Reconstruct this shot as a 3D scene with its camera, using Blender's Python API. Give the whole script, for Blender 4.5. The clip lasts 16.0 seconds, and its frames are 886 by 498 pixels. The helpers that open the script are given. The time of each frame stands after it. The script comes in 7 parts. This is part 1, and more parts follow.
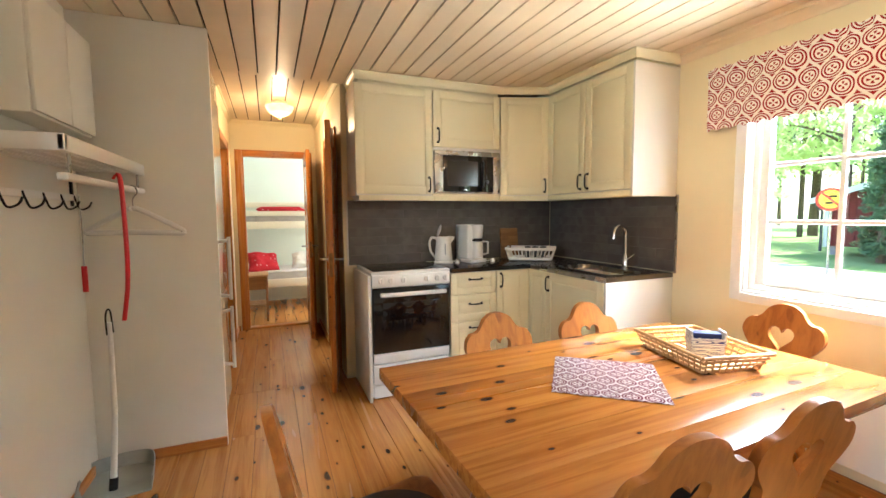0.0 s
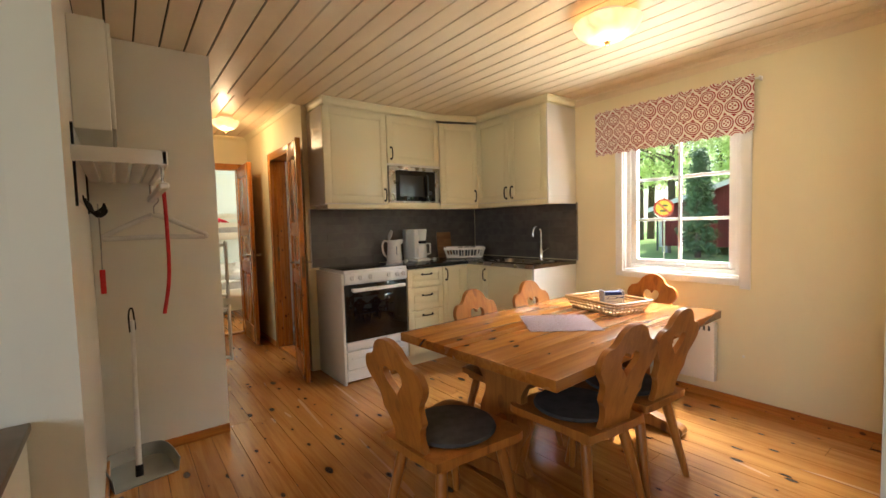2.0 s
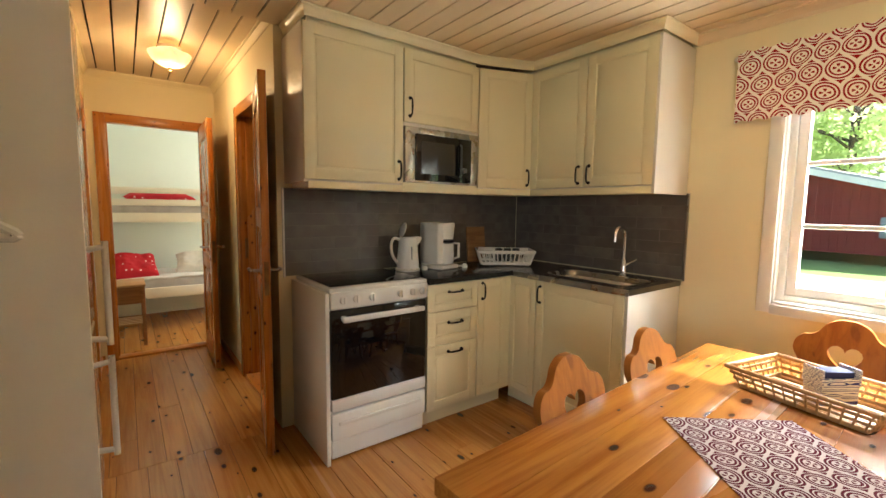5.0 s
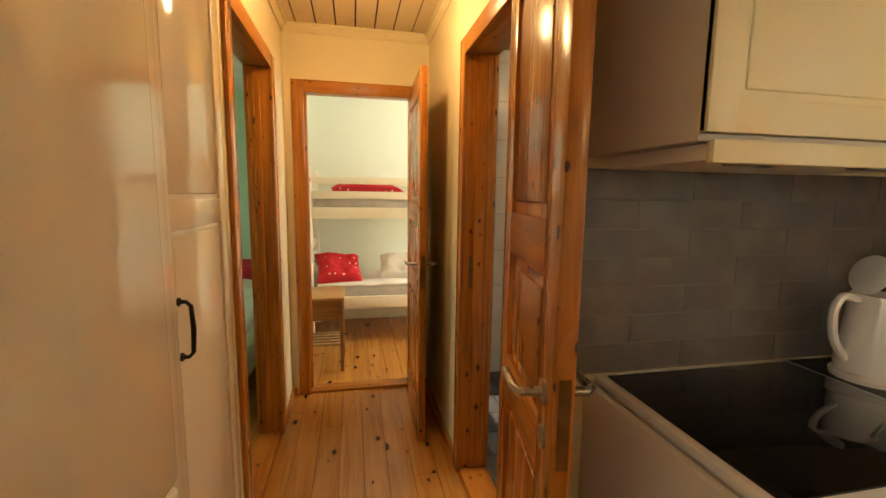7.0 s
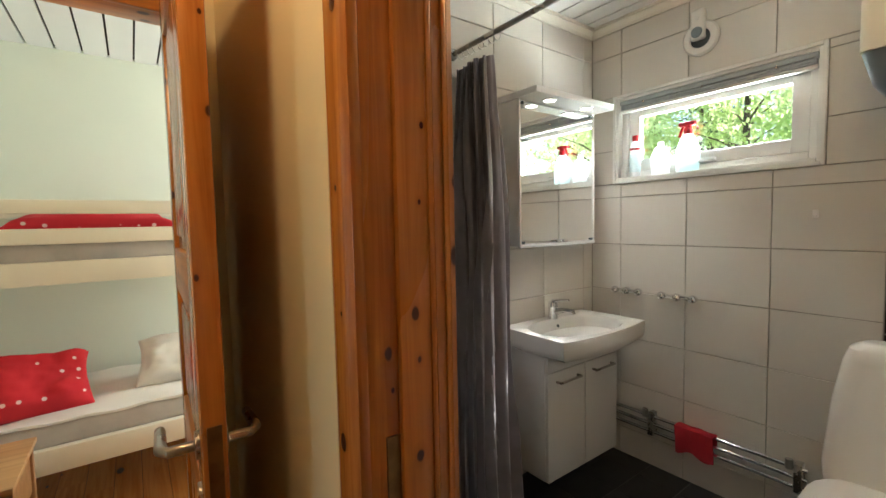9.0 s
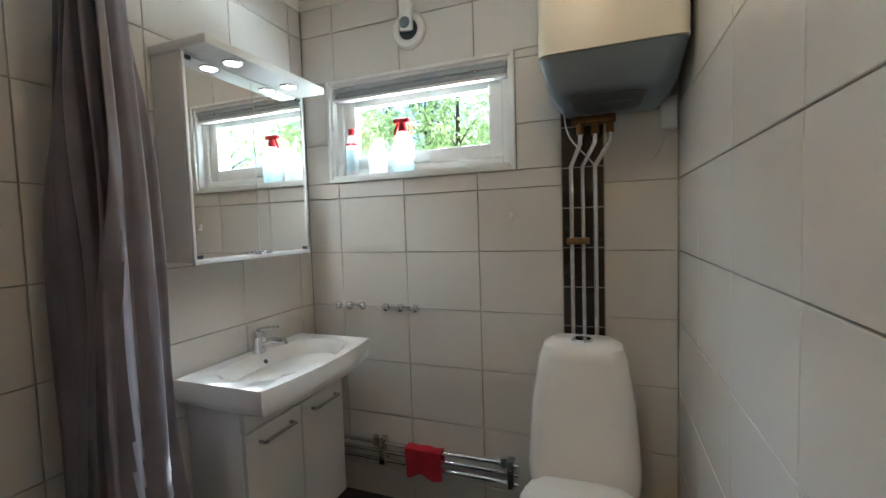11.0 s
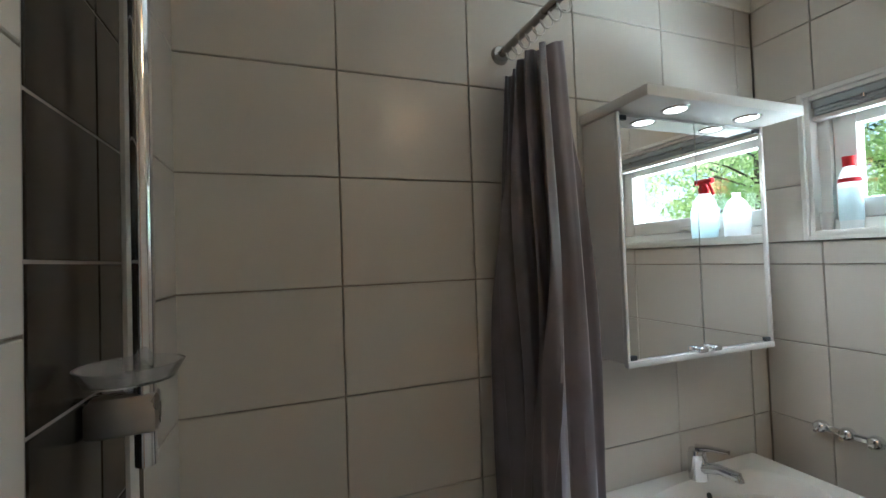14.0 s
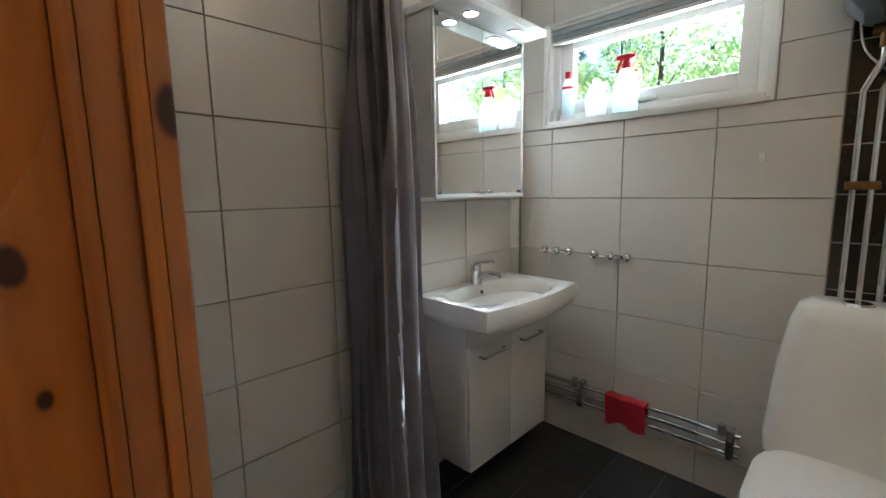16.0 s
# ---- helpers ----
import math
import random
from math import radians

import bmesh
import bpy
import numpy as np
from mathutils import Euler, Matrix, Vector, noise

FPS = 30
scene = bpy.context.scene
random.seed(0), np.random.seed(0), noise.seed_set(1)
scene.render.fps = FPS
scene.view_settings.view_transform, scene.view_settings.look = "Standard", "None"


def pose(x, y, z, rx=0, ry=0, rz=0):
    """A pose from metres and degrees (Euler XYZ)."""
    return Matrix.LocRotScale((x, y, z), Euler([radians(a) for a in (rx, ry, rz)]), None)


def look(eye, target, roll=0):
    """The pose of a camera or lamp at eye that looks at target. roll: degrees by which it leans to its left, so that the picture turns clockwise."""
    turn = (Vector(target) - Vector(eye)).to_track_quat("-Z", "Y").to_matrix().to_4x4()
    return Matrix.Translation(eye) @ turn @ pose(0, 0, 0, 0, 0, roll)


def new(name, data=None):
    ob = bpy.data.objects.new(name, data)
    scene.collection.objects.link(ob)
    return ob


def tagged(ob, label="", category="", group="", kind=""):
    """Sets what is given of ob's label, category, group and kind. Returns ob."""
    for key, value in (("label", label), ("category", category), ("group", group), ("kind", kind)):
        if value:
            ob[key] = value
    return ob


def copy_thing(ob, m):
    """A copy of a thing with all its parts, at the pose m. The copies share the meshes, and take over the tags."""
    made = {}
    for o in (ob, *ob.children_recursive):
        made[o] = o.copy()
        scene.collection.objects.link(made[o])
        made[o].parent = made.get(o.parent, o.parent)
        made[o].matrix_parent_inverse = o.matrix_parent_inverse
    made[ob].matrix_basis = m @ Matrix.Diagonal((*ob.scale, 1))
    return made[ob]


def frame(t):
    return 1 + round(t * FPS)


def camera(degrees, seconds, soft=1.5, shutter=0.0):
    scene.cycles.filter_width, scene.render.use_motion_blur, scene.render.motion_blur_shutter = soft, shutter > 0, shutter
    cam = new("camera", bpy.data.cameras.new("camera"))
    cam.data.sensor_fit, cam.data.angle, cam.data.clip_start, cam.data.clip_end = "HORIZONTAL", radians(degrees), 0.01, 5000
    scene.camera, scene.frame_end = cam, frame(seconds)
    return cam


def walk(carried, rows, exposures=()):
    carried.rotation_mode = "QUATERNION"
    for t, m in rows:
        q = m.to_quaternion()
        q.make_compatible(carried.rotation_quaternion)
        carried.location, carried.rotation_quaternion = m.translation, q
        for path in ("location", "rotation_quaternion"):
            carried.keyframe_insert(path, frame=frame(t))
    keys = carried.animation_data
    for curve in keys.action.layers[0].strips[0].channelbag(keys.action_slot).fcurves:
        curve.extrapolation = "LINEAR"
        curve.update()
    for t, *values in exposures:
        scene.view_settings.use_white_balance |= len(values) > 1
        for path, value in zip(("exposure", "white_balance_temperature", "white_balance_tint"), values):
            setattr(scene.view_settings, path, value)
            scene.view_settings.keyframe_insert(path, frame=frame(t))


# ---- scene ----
cam = camera(92.4, 16.0)
PATH = [
    (0, (0.39, 0.038, 1.296), (1.143, 1.884, 1.134), -0.5),
    (0.5, (0.184, -0.03, 1.287), (1.063, 1.762, 1.162), -0.4),
    (1, (-0.025, -0.075, 1.287), (0.969, 1.654, 1.138), -0.2),
    (1.5, (-0.206, -0.114, 1.275), (0.918, 1.539, 1.185), -1.4),
    (2, (-0.358, -0.227, 1.245), (0.851, 1.362, 1.132), -1.6),
    (2.5, (-0.461, -0.332, 1.233), (0.859, 1.153, 0.999), -1.6),
    (3, (-0.442, -0.275, 1.232), (0.833, 1.245, 0.978), -2.0),
    (3.5, (-0.269, -0.085, 1.241), (0.956, 1.483, 1.027), -0.8),
    (4, (-0.089, 0.214, 1.28), (1.032, 1.863, 1.116), -0.0),
    (4.2, (-0.013, 0.356, 1.301), (1.12, 1.996, 1.145), 0.5),
    (6.3, (0.450, 1.845, 1.310), (1.705, 3.374, 1.018), -0.1),
    (6.5, (0.464, 2.023, 1.320), (1.546, 3.677, 1.013), -0.2),
    (6.7, (0.460, 2.208, 1.333), (1.307, 3.994, 1.032), -0.3),
    (7, (0.430, 2.460, 1.345), (0.840, 4.400, 1.090), 0.8),
    (7.5, (0.429, 2.901, 1.385), (0.572, 4.892, 1.26), 3.0),
    (8, (0.474, 3.313, 1.404), (0.601, 5.309, 1.406), 0.6),
    (8.5, (0.573, 3.62, 1.382), (1.19, 5.522, 1.378), -2.1),
    (9, (0.685, 3.831, 1.351), (1.862, 5.443, 1.227), -1.2),
    (9.5, (0.866, 3.934, 1.355), (2.404, 5.204, 1.207), -1.3),
    (10, (1.0, 3.957, 1.354), (2.792, 4.84, 1.249), -2.1),
    (10.2, (1.038, 3.95, 1.327), (2.896, 4.674, 1.182), -1.5),
    (12.3, (1.187, 4.095, 1.417), (3.016, 4.905, 1.421), -1.5),
    (12.5, (1.205, 4.159, 1.459), (2.939, 5.153, 1.535), -1.3),
    (13, (1.246, 4.224, 1.539), (2.681, 5.61, 1.679), -1.2),
    (13.5, (1.274, 4.268, 1.542), (2.3, 5.983, 1.633), -1.2),
    (14, (1.279, 4.3, 1.521), (1.969, 6.176, 1.572), -2.0),
    (14.5, (1.293, 4.288, 1.428), (2.138, 6.1, 1.369), -2.2),
    (15, (1.252, 4.257, 1.335), (2.256, 5.977, 1.15), -1.2),
    (15.5, (1.126, 4.162, 1.284), (2.398, 5.692, 1.078), -0.4),
    (16, (0.992, 4.047, 1.259), (2.4, 5.441, 0.987), -1.0),
]
EXPOSURES = [(0, 2.1, 5500, 5), (1.5, 1.6, 5900, 6), (2.5, 1.4, 6150, 6), (4.2, 1.45, 6050, 5), (6.5, 1.55, 7500, 6), (7.0, 1.65, 7750, 7), (7.5, 1.68, 7900, 7), (8.0, 1.55, 7500, 6), (8.5, 1.55, 6900, 5), (9.0, 1.35, 6000, 6), (10.0, 1.2, 5200, 5), (12.5, 1.25, 5250, 5), (14.0, 0.8, 5200, 4), (15.5, 1.25, 5150, 5), (16.0, 1.25, 5200, 5)]
walk(cam, [(t, look(eye, target, roll)) for t, eye, target, roll in PATH], EXPOSURES)

# ---- light ----
world = bpy.data.worlds.new("sky")
scene.world = world
world.use_nodes = True
wn = world.node_tree
sky = wn.nodes.new("ShaderNodeTexSky")
sky.sky_type = "NISHITA"
sky.sun_disc = False
sky.sun_elevation = radians(46)
sky.sun_rotation = radians(97)
wn.links.new(sky.outputs["Color"], wn.nodes["Background"].inputs["Color"])
wn.nodes["Background"].inputs["Strength"].default_value = 0.15


def lamp(name, kind, energy, colour, m, **more):
    data = bpy.data.lights.new(name, kind)
    data.energy, data.color = energy, colour
    if "size" in more:
        data.shape, data.size, data.size_y = "RECTANGLE", more["size"][0], more["size"][1]
    if "radius" in more:
        data.shadow_soft_size = more["radius"]
    if "angle" in more:
        data.angle = radians(more["angle"])
    ob = new(name, data)
    ob.matrix_world = m
    return ob


lamp("sun", "SUN", 5.0, (1.0, 0.93, 0.82), look((0.93, -0.12, 0.98), (0, 0, 0)), angle=0.6)
# added fill lamps, unseen outside two windows: sky light from above, ground bounce from below
lamp("sky_fill_kitchen", "AREA", 85, (0.95, 0.98, 1.0), look((3.5, 1.2, 2.32), (2.0, 1.2, 0.95)), size=(1.0, 0.45))
lamp("ground_fill_kitchen", "AREA", 36, (1.0, 0.98, 0.9), look((3.6, 1.2, 0.42), (-0.5, 1.7, 1.7)), size=(1.2, 0.5))
lamp("sky_fill_bath", "AREA", 38, (0.93, 0.98, 1.0), look((3.45, 4.73, 2.35), (2.2, 4.6, 1.2)), size=(1.0, 0.4))
lamp("ground_fill_bath", "AREA", 48, (0.97, 1.0, 0.92), look((3.5, 4.73, 1.2), (2.5, 4.65, 2.3)), size=(1.0, 0.5))
# added fill lamp in an unseen opening, brightens the bunk room
lamp("fill_light_bunk", "AREA", 21, (0.97, 0.98, 0.97), look((2.9, 6.1, 1.45), (0, 6.1, 1.0)), size=(0.9, 1.0))
# daylight of the sky in the living room's window opening
lamp("window_light_living", "AREA", 14, (0.95, 0.98, 1.0), look((-3.05, -1.2, 1.45), (0, -0.6, 1.0)), size=(1.4, 1.1))
# added fill lamp in an unseen opening, brightens the green bedroom
lamp("fill_light_bedroom", "AREA", 5.5, (0.95, 1.0, 0.95), look((-3.05, 5.6, 1.45), (0, 5.6, 1.0)), size=(0.9, 0.9))

# ---- helpers of this scene ----
MATS = {}


def mat(name, colour=(0.8, 0.8, 0.8), rough=0.5, metal=0.0, **more):
    m = bpy.data.materials.new(name)
    m.use_nodes = True
    b = m.node_tree.nodes["Principled BSDF"]
    b.inputs["Base Color"].default_value = (*colour, 1)
    b.inputs["Roughness"].default_value = rough
    b.inputs["Metallic"].default_value = metal
    for key, value in more.items():
        b.inputs[key.replace("_", " ")].default_value = value
    MATS[name] = m
    return m


def node(m, kind, **sets):
    n = m.node_tree.nodes.new(kind)
    for key, value in sets.items():
        if key in n.inputs:
            n.inputs[key].default_value = value
    return n


def link(m, a, ao, b, bi):
    m.node_tree.links.new(a.outputs[ao], b.inputs[bi])


def math_node(m, op, a, b=None, clamp=False):
    n = m.node_tree.nodes.new("ShaderNodeMath")
    n.operation, n.use_clamp = op, clamp
    for i, v in enumerate((a, b)):
        if v is None:
            continue
        if isinstance(v, (int, float)):
            n.inputs[i].default_value = v
        else:
            m.node_tree.links.new(v, n.inputs[i])
    return n.outputs[0]


def mix(m, fac, a, b):
    n = m.node_tree.nodes.new("ShaderNodeMix")
    n.data_type = "RGBA"
    for socket, v in ((n.inputs[0], fac), (n.inputs[6], a), (n.inputs[7], b)):
        if isinstance(v, tuple):
            socket.default_value = (*v, 1)
        elif isinstance(v, (int, float)):
            socket.default_value = v
        else:
            m.node_tree.links.new(v, socket)
    return n.outputs[2]


def ramp(m, value, lo, hi):
    n = m.node_tree.nodes.new("ShaderNodeMapRange")
    n.interpolation_type = "SMOOTHSTEP"
    n.inputs["From Min"].default_value, n.inputs["From Max"].default_value = lo, hi
    m.node_tree.links.new(value, n.inputs["Value"])
    return n.outputs[0]


def coords(m, scale, spread=7.0, world_space=False):
    """Object coordinates, moved for each object by its random number, scaled."""
    t = m.node_tree.nodes.new("ShaderNodeTexCoord")
    if world_space:
        g = m.node_tree.nodes.new("ShaderNodeNewGeometry")
        src = g.outputs["Position"]
    else:
        src = t.outputs["Object"]
    info = m.node_tree.nodes.new("ShaderNodeObjectInfo")
    add = m.node_tree.nodes.new("ShaderNodeVectorMath")
    add.operation = "MULTIPLY_ADD"
    add.inputs[1].default_value = (1, 1, 1)
    m.node_tree.links.new(src, add.inputs[0])
    comb = m.node_tree.nodes.new("ShaderNodeCombineXYZ")
    r = math_node(m, "MULTIPLY", info.outputs["Random"], spread)
    for i in range(3):
        m.node_tree.links.new(r, comb.inputs[i])
    m.node_tree.links.new(comb.outputs[0], add.inputs[2])
    mul = m.node_tree.nodes.new("ShaderNodeVectorMath")
    mul.operation = "MULTIPLY"
    mul.inputs[1].default_value = scale
    m.node_tree.links.new(add.outputs[0], mul.inputs[0])
    return mul.outputs[0], info.outputs["Random"]


def bump(m, height, strength, distance=0.002):
    n = m.node_tree.nodes.new("ShaderNodeBump")
    n.inputs["Strength"].default_value, n.inputs["Distance"].default_value = strength, distance
    m.node_tree.links.new(height, n.inputs["Height"])
    m.node_tree.links.new(n.outputs[0], m.node_tree.nodes["Principled BSDF"].inputs["Normal"])


def wood(name, light, dark, along, rough=0.35, knots=1.0, knot_colour=(0.05, 0.012, 0.005), tone=0.35, coat=0.0, world_space=False, fine_knots=1.0):
    """Pine: grain along the axis 0, 1 or 2, with growth rings, streaks and dark knots."""
    m = mat(name, light, rough)
    b = m.node_tree.nodes["Principled BSDF"]
    sc = [34.0, 34.0, 34.0]
    sc[along] = 1.4
    v, rnd = coords(m, sc, world_space=world_space)
    grain = node(m, "ShaderNodeTexNoise", Scale=1.0, Detail=5.0, Roughness=0.65, Distortion=0.6)
    m.node_tree.links.new(v, grain.inputs["Vector"])
    sc2 = [9.0, 9.0, 9.0]
    sc2[along] = 0.7
    v2, _ = coords(m, sc2, world_space=world_space)
    broad = node(m, "ShaderNodeTexNoise", Scale=1.0, Detail=2.0, Distortion=0.9)
    m.node_tree.links.new(v2, broad.inputs["Vector"])
    c = mix(m, ramp(m, grain.outputs[0], 0.35, 0.7), light, dark)
    mid = tuple(0.55 * p + 0.45 * q for p, q in zip(light, dark))
    c = mix(m, math_node(m, "MULTIPLY", ramp(m, broad.outputs[0], 0.45, 0.7), 0.6), c, mid)
    # boards differ in tone
    shade = math_node(m, "MULTIPLY", rnd, tone)
    c = mix(m, shade, c, dark)
    if knots:
        v0, _ = coords(m, (1, 1, 1), spread=31.0, world_space=world_space)
        parts_ = m.node_tree.nodes.new("ShaderNodeSeparateXYZ")
        m.node_tree.links.new(v0, parts_.inputs[0])
        a_, b_ = [k for k in range(3) if k != along]
        flat_ = m.node_tree.nodes.new("ShaderNodeCombineXYZ")
        across_ = math_node(m, "ADD", parts_.outputs[a_], math_node(m, "MULTIPLY", parts_.outputs[b_], 0.97))
        m.node_tree.links.new(math_node(m, "MULTIPLY", across_, 8.5 * fine_knots), flat_.inputs[0])
        m.node_tree.links.new(math_node(m, "MULTIPLY", parts_.outputs[along], 4.2 * fine_knots ** 1.4), flat_.inputs[1])
        v3 = flat_.outputs[0]
        wob = node(m, "ShaderNodeTexNoise", Scale=3.0, Detail=1.0)
        m.node_tree.links.new(v3, wob.inputs["Vector"])
        vor = node(m, "ShaderNodeTexVoronoi", Scale=1.0)
        vor.voronoi_dimensions = "2D"
        m.node_tree.links.new(v3, vor.inputs["Vector"])
        d = math_node(m, "ADD", vor.outputs["Distance"], math_node(m, "MULTIPLY", wob.outputs[0], 0.09))
        sep = m.node_tree.nodes.new("ShaderNodeSeparateColor")
        m.node_tree.links.new(vor.outputs["Color"], sep.inputs[0])
        d = math_node(m, "MULTIPLY", d, math_node(m, "ADD", math_node(m, "MULTIPLY", sep.outputs[1], 1.3), 0.75))
        some = ramp(m, sep.outputs[0], 0.48, 0.52)
        halo = math_node(m, "MULTIPLY", math_node(m, "SUBTRACT", 1.0, ramp(m, d, 0.1, 0.34)), some)
        core = math_node(m, "MULTIPLY", math_node(m, "SUBTRACT", 1.0, ramp(m, d, 0.125, 0.18)), some)
        c = mix(m, math_node(m, "MULTIPLY", halo, 0.55 * knots), c, dark)
        c = mix(m, math_node(m, "MULTIPLY", core, min(1.0, 1.05 * knots)), c, knot_colour)
    m.node_tree.links.new(c, b.inputs["Base Color"])
    rr = math_node(m, "ADD", math_node(m, "MULTIPLY", broad.outputs[0], 0.18), rough - 0.09)
    m.node_tree.links.new(rr, b.inputs["Roughness"])
    if coat:
        b.inputs["Coat Weight"].default_value, b.inputs["Coat Roughness"].default_value = coat, 0.15
    bump(m, grain.outputs[0], 0.12)
    return m


def plain(name, colour, rough=0.5, vary=0.08, scale=6.0, fine=60.0, relief=0.15, metal=0.0, other=None, **more):
    """Paint, plastic, ceramic or metal with slight stains and relief."""
    m = mat(name, colour, rough, metal, **more)
    b = m.node_tree.nodes["Principled BSDF"]
    v, rnd = coords(m, (1, 1, 1))
    big = node(m, "ShaderNodeTexNoise", Scale=scale, Detail=4.0)
    small = node(m, "ShaderNodeTexNoise", Scale=fine, Detail=3.0)
    m.node_tree.links.new(v, big.inputs["Vector"])
    m.node_tree.links.new(v, small.inputs["Vector"])
    second = other or tuple(x * (1 - 2.2 * vary) for x in colour)
    c = mix(m, ramp(m, big.outputs[0], 0.35, 0.75), colour, second)
    third = tuple(min(1, x * (1 + vary)) for x in colour)
    c = mix(m, math_node(m, "MULTIPLY", small.outputs[0], 0.4), c, third)
    m.node_tree.links.new(c, b.inputs["Base Color"])
    rr = math_node(m, "ADD", math_node(m, "MULTIPLY", big.outputs[0], 0.14), rough - 0.07, clamp=True)
    m.node_tree.links.new(rr, b.inputs["Roughness"])
    bump(m, small.outputs[0], relief, 0.001)
    return m


def emit(name, colour, strength):
    m = mat(name, colour, 0.4)
    b = m.node_tree.nodes["Principled BSDF"]
    b.inputs["Emission Color"].default_value = (*colour, 1)
    b.inputs["Emission Strength"].default_value = strength
    return m


def fabric(name, ground, ink, cell=0.1, upright=False, weight=1.0):
    """Print of staggered double rings round four-petalled flowers; flat in x and y, or in y and z where upright."""
    m = mat(name, ground, 0.95, Specular_IOR_Level=0.1)
    v, _ = coords(m, (1, 1, 1), spread=0.0)
    wob = node(m, "ShaderNodeTexNoise", Scale=0.5 / cell, Detail=1.0)
    m.node_tree.links.new(v, wob.inputs["Vector"])
    xyz = m.node_tree.nodes.new("ShaderNodeSeparateXYZ")
    m.node_tree.links.new(v, xyz.inputs[0])
    first_, second_ = (xyz.outputs[1], xyz.outputs[2]) if upright else (xyz.outputs[0], xyz.outputs[1])
    sway = math_node(m, "MULTIPLY", math_node(m, "SUBTRACT", wob.outputs[0], 0.5), 0.5)
    row = math_node(m, "ADD", math_node(m, "MULTIPLY", second_, 1.08 / cell), sway)
    col = math_node(m, "ADD", math_node(m, "MULTIPLY", first_, 1.0 / cell), sway)
    odd = math_node(m, "MULTIPLY", math_node(m, "FLOORED_MODULO", math_node(m, "FLOOR", row), 2.0), 0.5)
    lu = math_node(m, "SUBTRACT", math_node(m, "FRACT", math_node(m, "ADD", col, odd)), 0.5)
    lv = math_node(m, "SUBTRACT", math_node(m, "FRACT", row), 0.5)
    d = math_node(m, "SQRT", math_node(m, "ADD", math_node(m, "MULTIPLY", lu, lu), math_node(m, "MULTIPLY", lv, lv)))

    def line(at, half):
        off = math_node(m, "ABSOLUTE", math_node(m, "SUBTRACT", d, at))
        return math_node(m, "SUBTRACT", 1.0, ramp(m, off, half * 0.75, half * 1.25))

    lines = math_node(m, "ADD", line(0.30, 0.027 * weight), line(0.43, 0.027 * weight), clamp=True)
    lines = math_node(m, "ADD", lines, ramp(m, d, 0.585, 0.61), clamp=True)
    angle = math_node(m, "ARCTAN2", lv, lu)
    petals = ramp(m, math_node(m, "COSINE", math_node(m, "MULTIPLY", angle, 4.0)), -0.1, 0.25)
    lines = math_node(m, "ADD", lines, math_node(m, "MULTIPLY", line(0.12, 0.052 * weight), petals), clamp=True)
    c = mix(m, lines, ground, ink)
    m.node_tree.links.new(c, m.node_tree.nodes["Principled BSDF"].inputs["Base Color"])
    fine = node(m, "ShaderNodeTexNoise", Scale=400.0)
    m.node_tree.links.new(v, fine.inputs["Vector"])
    bump(m, fine.outputs[0], 0.3)
    return m


# ---- materials ----
PAINT = plain("cream_wall_paint", (0.80, 0.705, 0.465), 0.55, 0.03, 1.2, 140, 0.25)
PAINT_WHITE = plain("white_wall_paint", (0.78, 0.75, 0.66), 0.55, 0.03, 1.2, 140, 0.25)
PAINT_GREEN = plain("pale_green_wall_paint", (0.42, 0.62, 0.42), 0.6, 0.04, 1.2, 140, 0.2)
PAINT_MINT = plain("off_white_board_wall", (0.74, 0.76, 0.64), 0.6, 0.03, 1.5, 120, 0.2)
CEIL = plain("whitewashed_ceiling_board", (0.76, 0.625, 0.43), 0.4, 0.06, 2.0, 50, 0.2)
CEIL_WHITE = plain("white_ceiling_board", (0.82, 0.82, 0.80), 0.4, 0.03, 2.0, 50, 0.2)
DARK = mat("dark_gap", (0.05, 0.035, 0.02), 0.9)
FLOOR = wood("pine_floor", (0.54, 0.245, 0.058), (0.34, 0.13, 0.024), 1, 0.24, 1.0, (0.05, 0.013, 0.004), 0.32, 0.3)
PINE = wood("lacquered_pine_trim", (0.56, 0.222, 0.038), (0.31, 0.095, 0.013), 2, 0.26, 1.0, tone=0.25, coat=0.2, fine_knots=1.9)
PINE_Y = wood("lacquered_pine_rail", (0.56, 0.222, 0.038), (0.31, 0.095, 0.013), 1, 0.32, 0.8, tone=0.25, fine_knots=1.9)
PINE_X = wood("lacquered_pine_head", (0.56, 0.222, 0.038), (0.31, 0.095, 0.013), 0, 0.32, 0.8, tone=0.25, fine_knots=1.9)
TABLE = wood("knotty_pine_table", (0.48, 0.188, 0.028), (0.29, 0.092, 0.012), 0, 0.24, 1.0, (0.06, 0.014, 0.004), 0.45, 0.05)
TABLE_LEG = wood("pine_trestle", (0.38, 0.15, 0.032), (0.22, 0.075, 0.014), 2, 0.35, 0.7)
CHAIR = wood("honey_chair_wood", (0.44, 0.172, 0.03), (0.28, 0.092, 0.014), 2, 0.33, 0.35, tone=0.3)
CUSHION = plain("dark_grey_felt", (0.06, 0.055, 0.055), 0.95, 0.2, 20, 300, 0.6)
CAB = plain("cream_cabinet_lacquer", (0.79, 0.725, 0.49), 0.32, 0.02, 2.0, 90, 0.08)
CAB_GREY = plain("white_melamine", (0.74, 0.70, 0.62), 0.35, 0.02, 2.0, 90, 0.08)
WHITE = plain("white_enamel", (0.80, 0.79, 0.76), 0.22, 0.02, 3.0, 60, 0.04)
WHITE_MATT = plain("white_plastic", (0.78, 0.76, 0.72), 0.4, 0.03, 5.0, 80, 0.06)
WHITE_GLOSS = plain("white_gloss_lacquer", (0.74, 0.66, 0.52), 0.12, 0.02, 2.0, 60, 0.03)
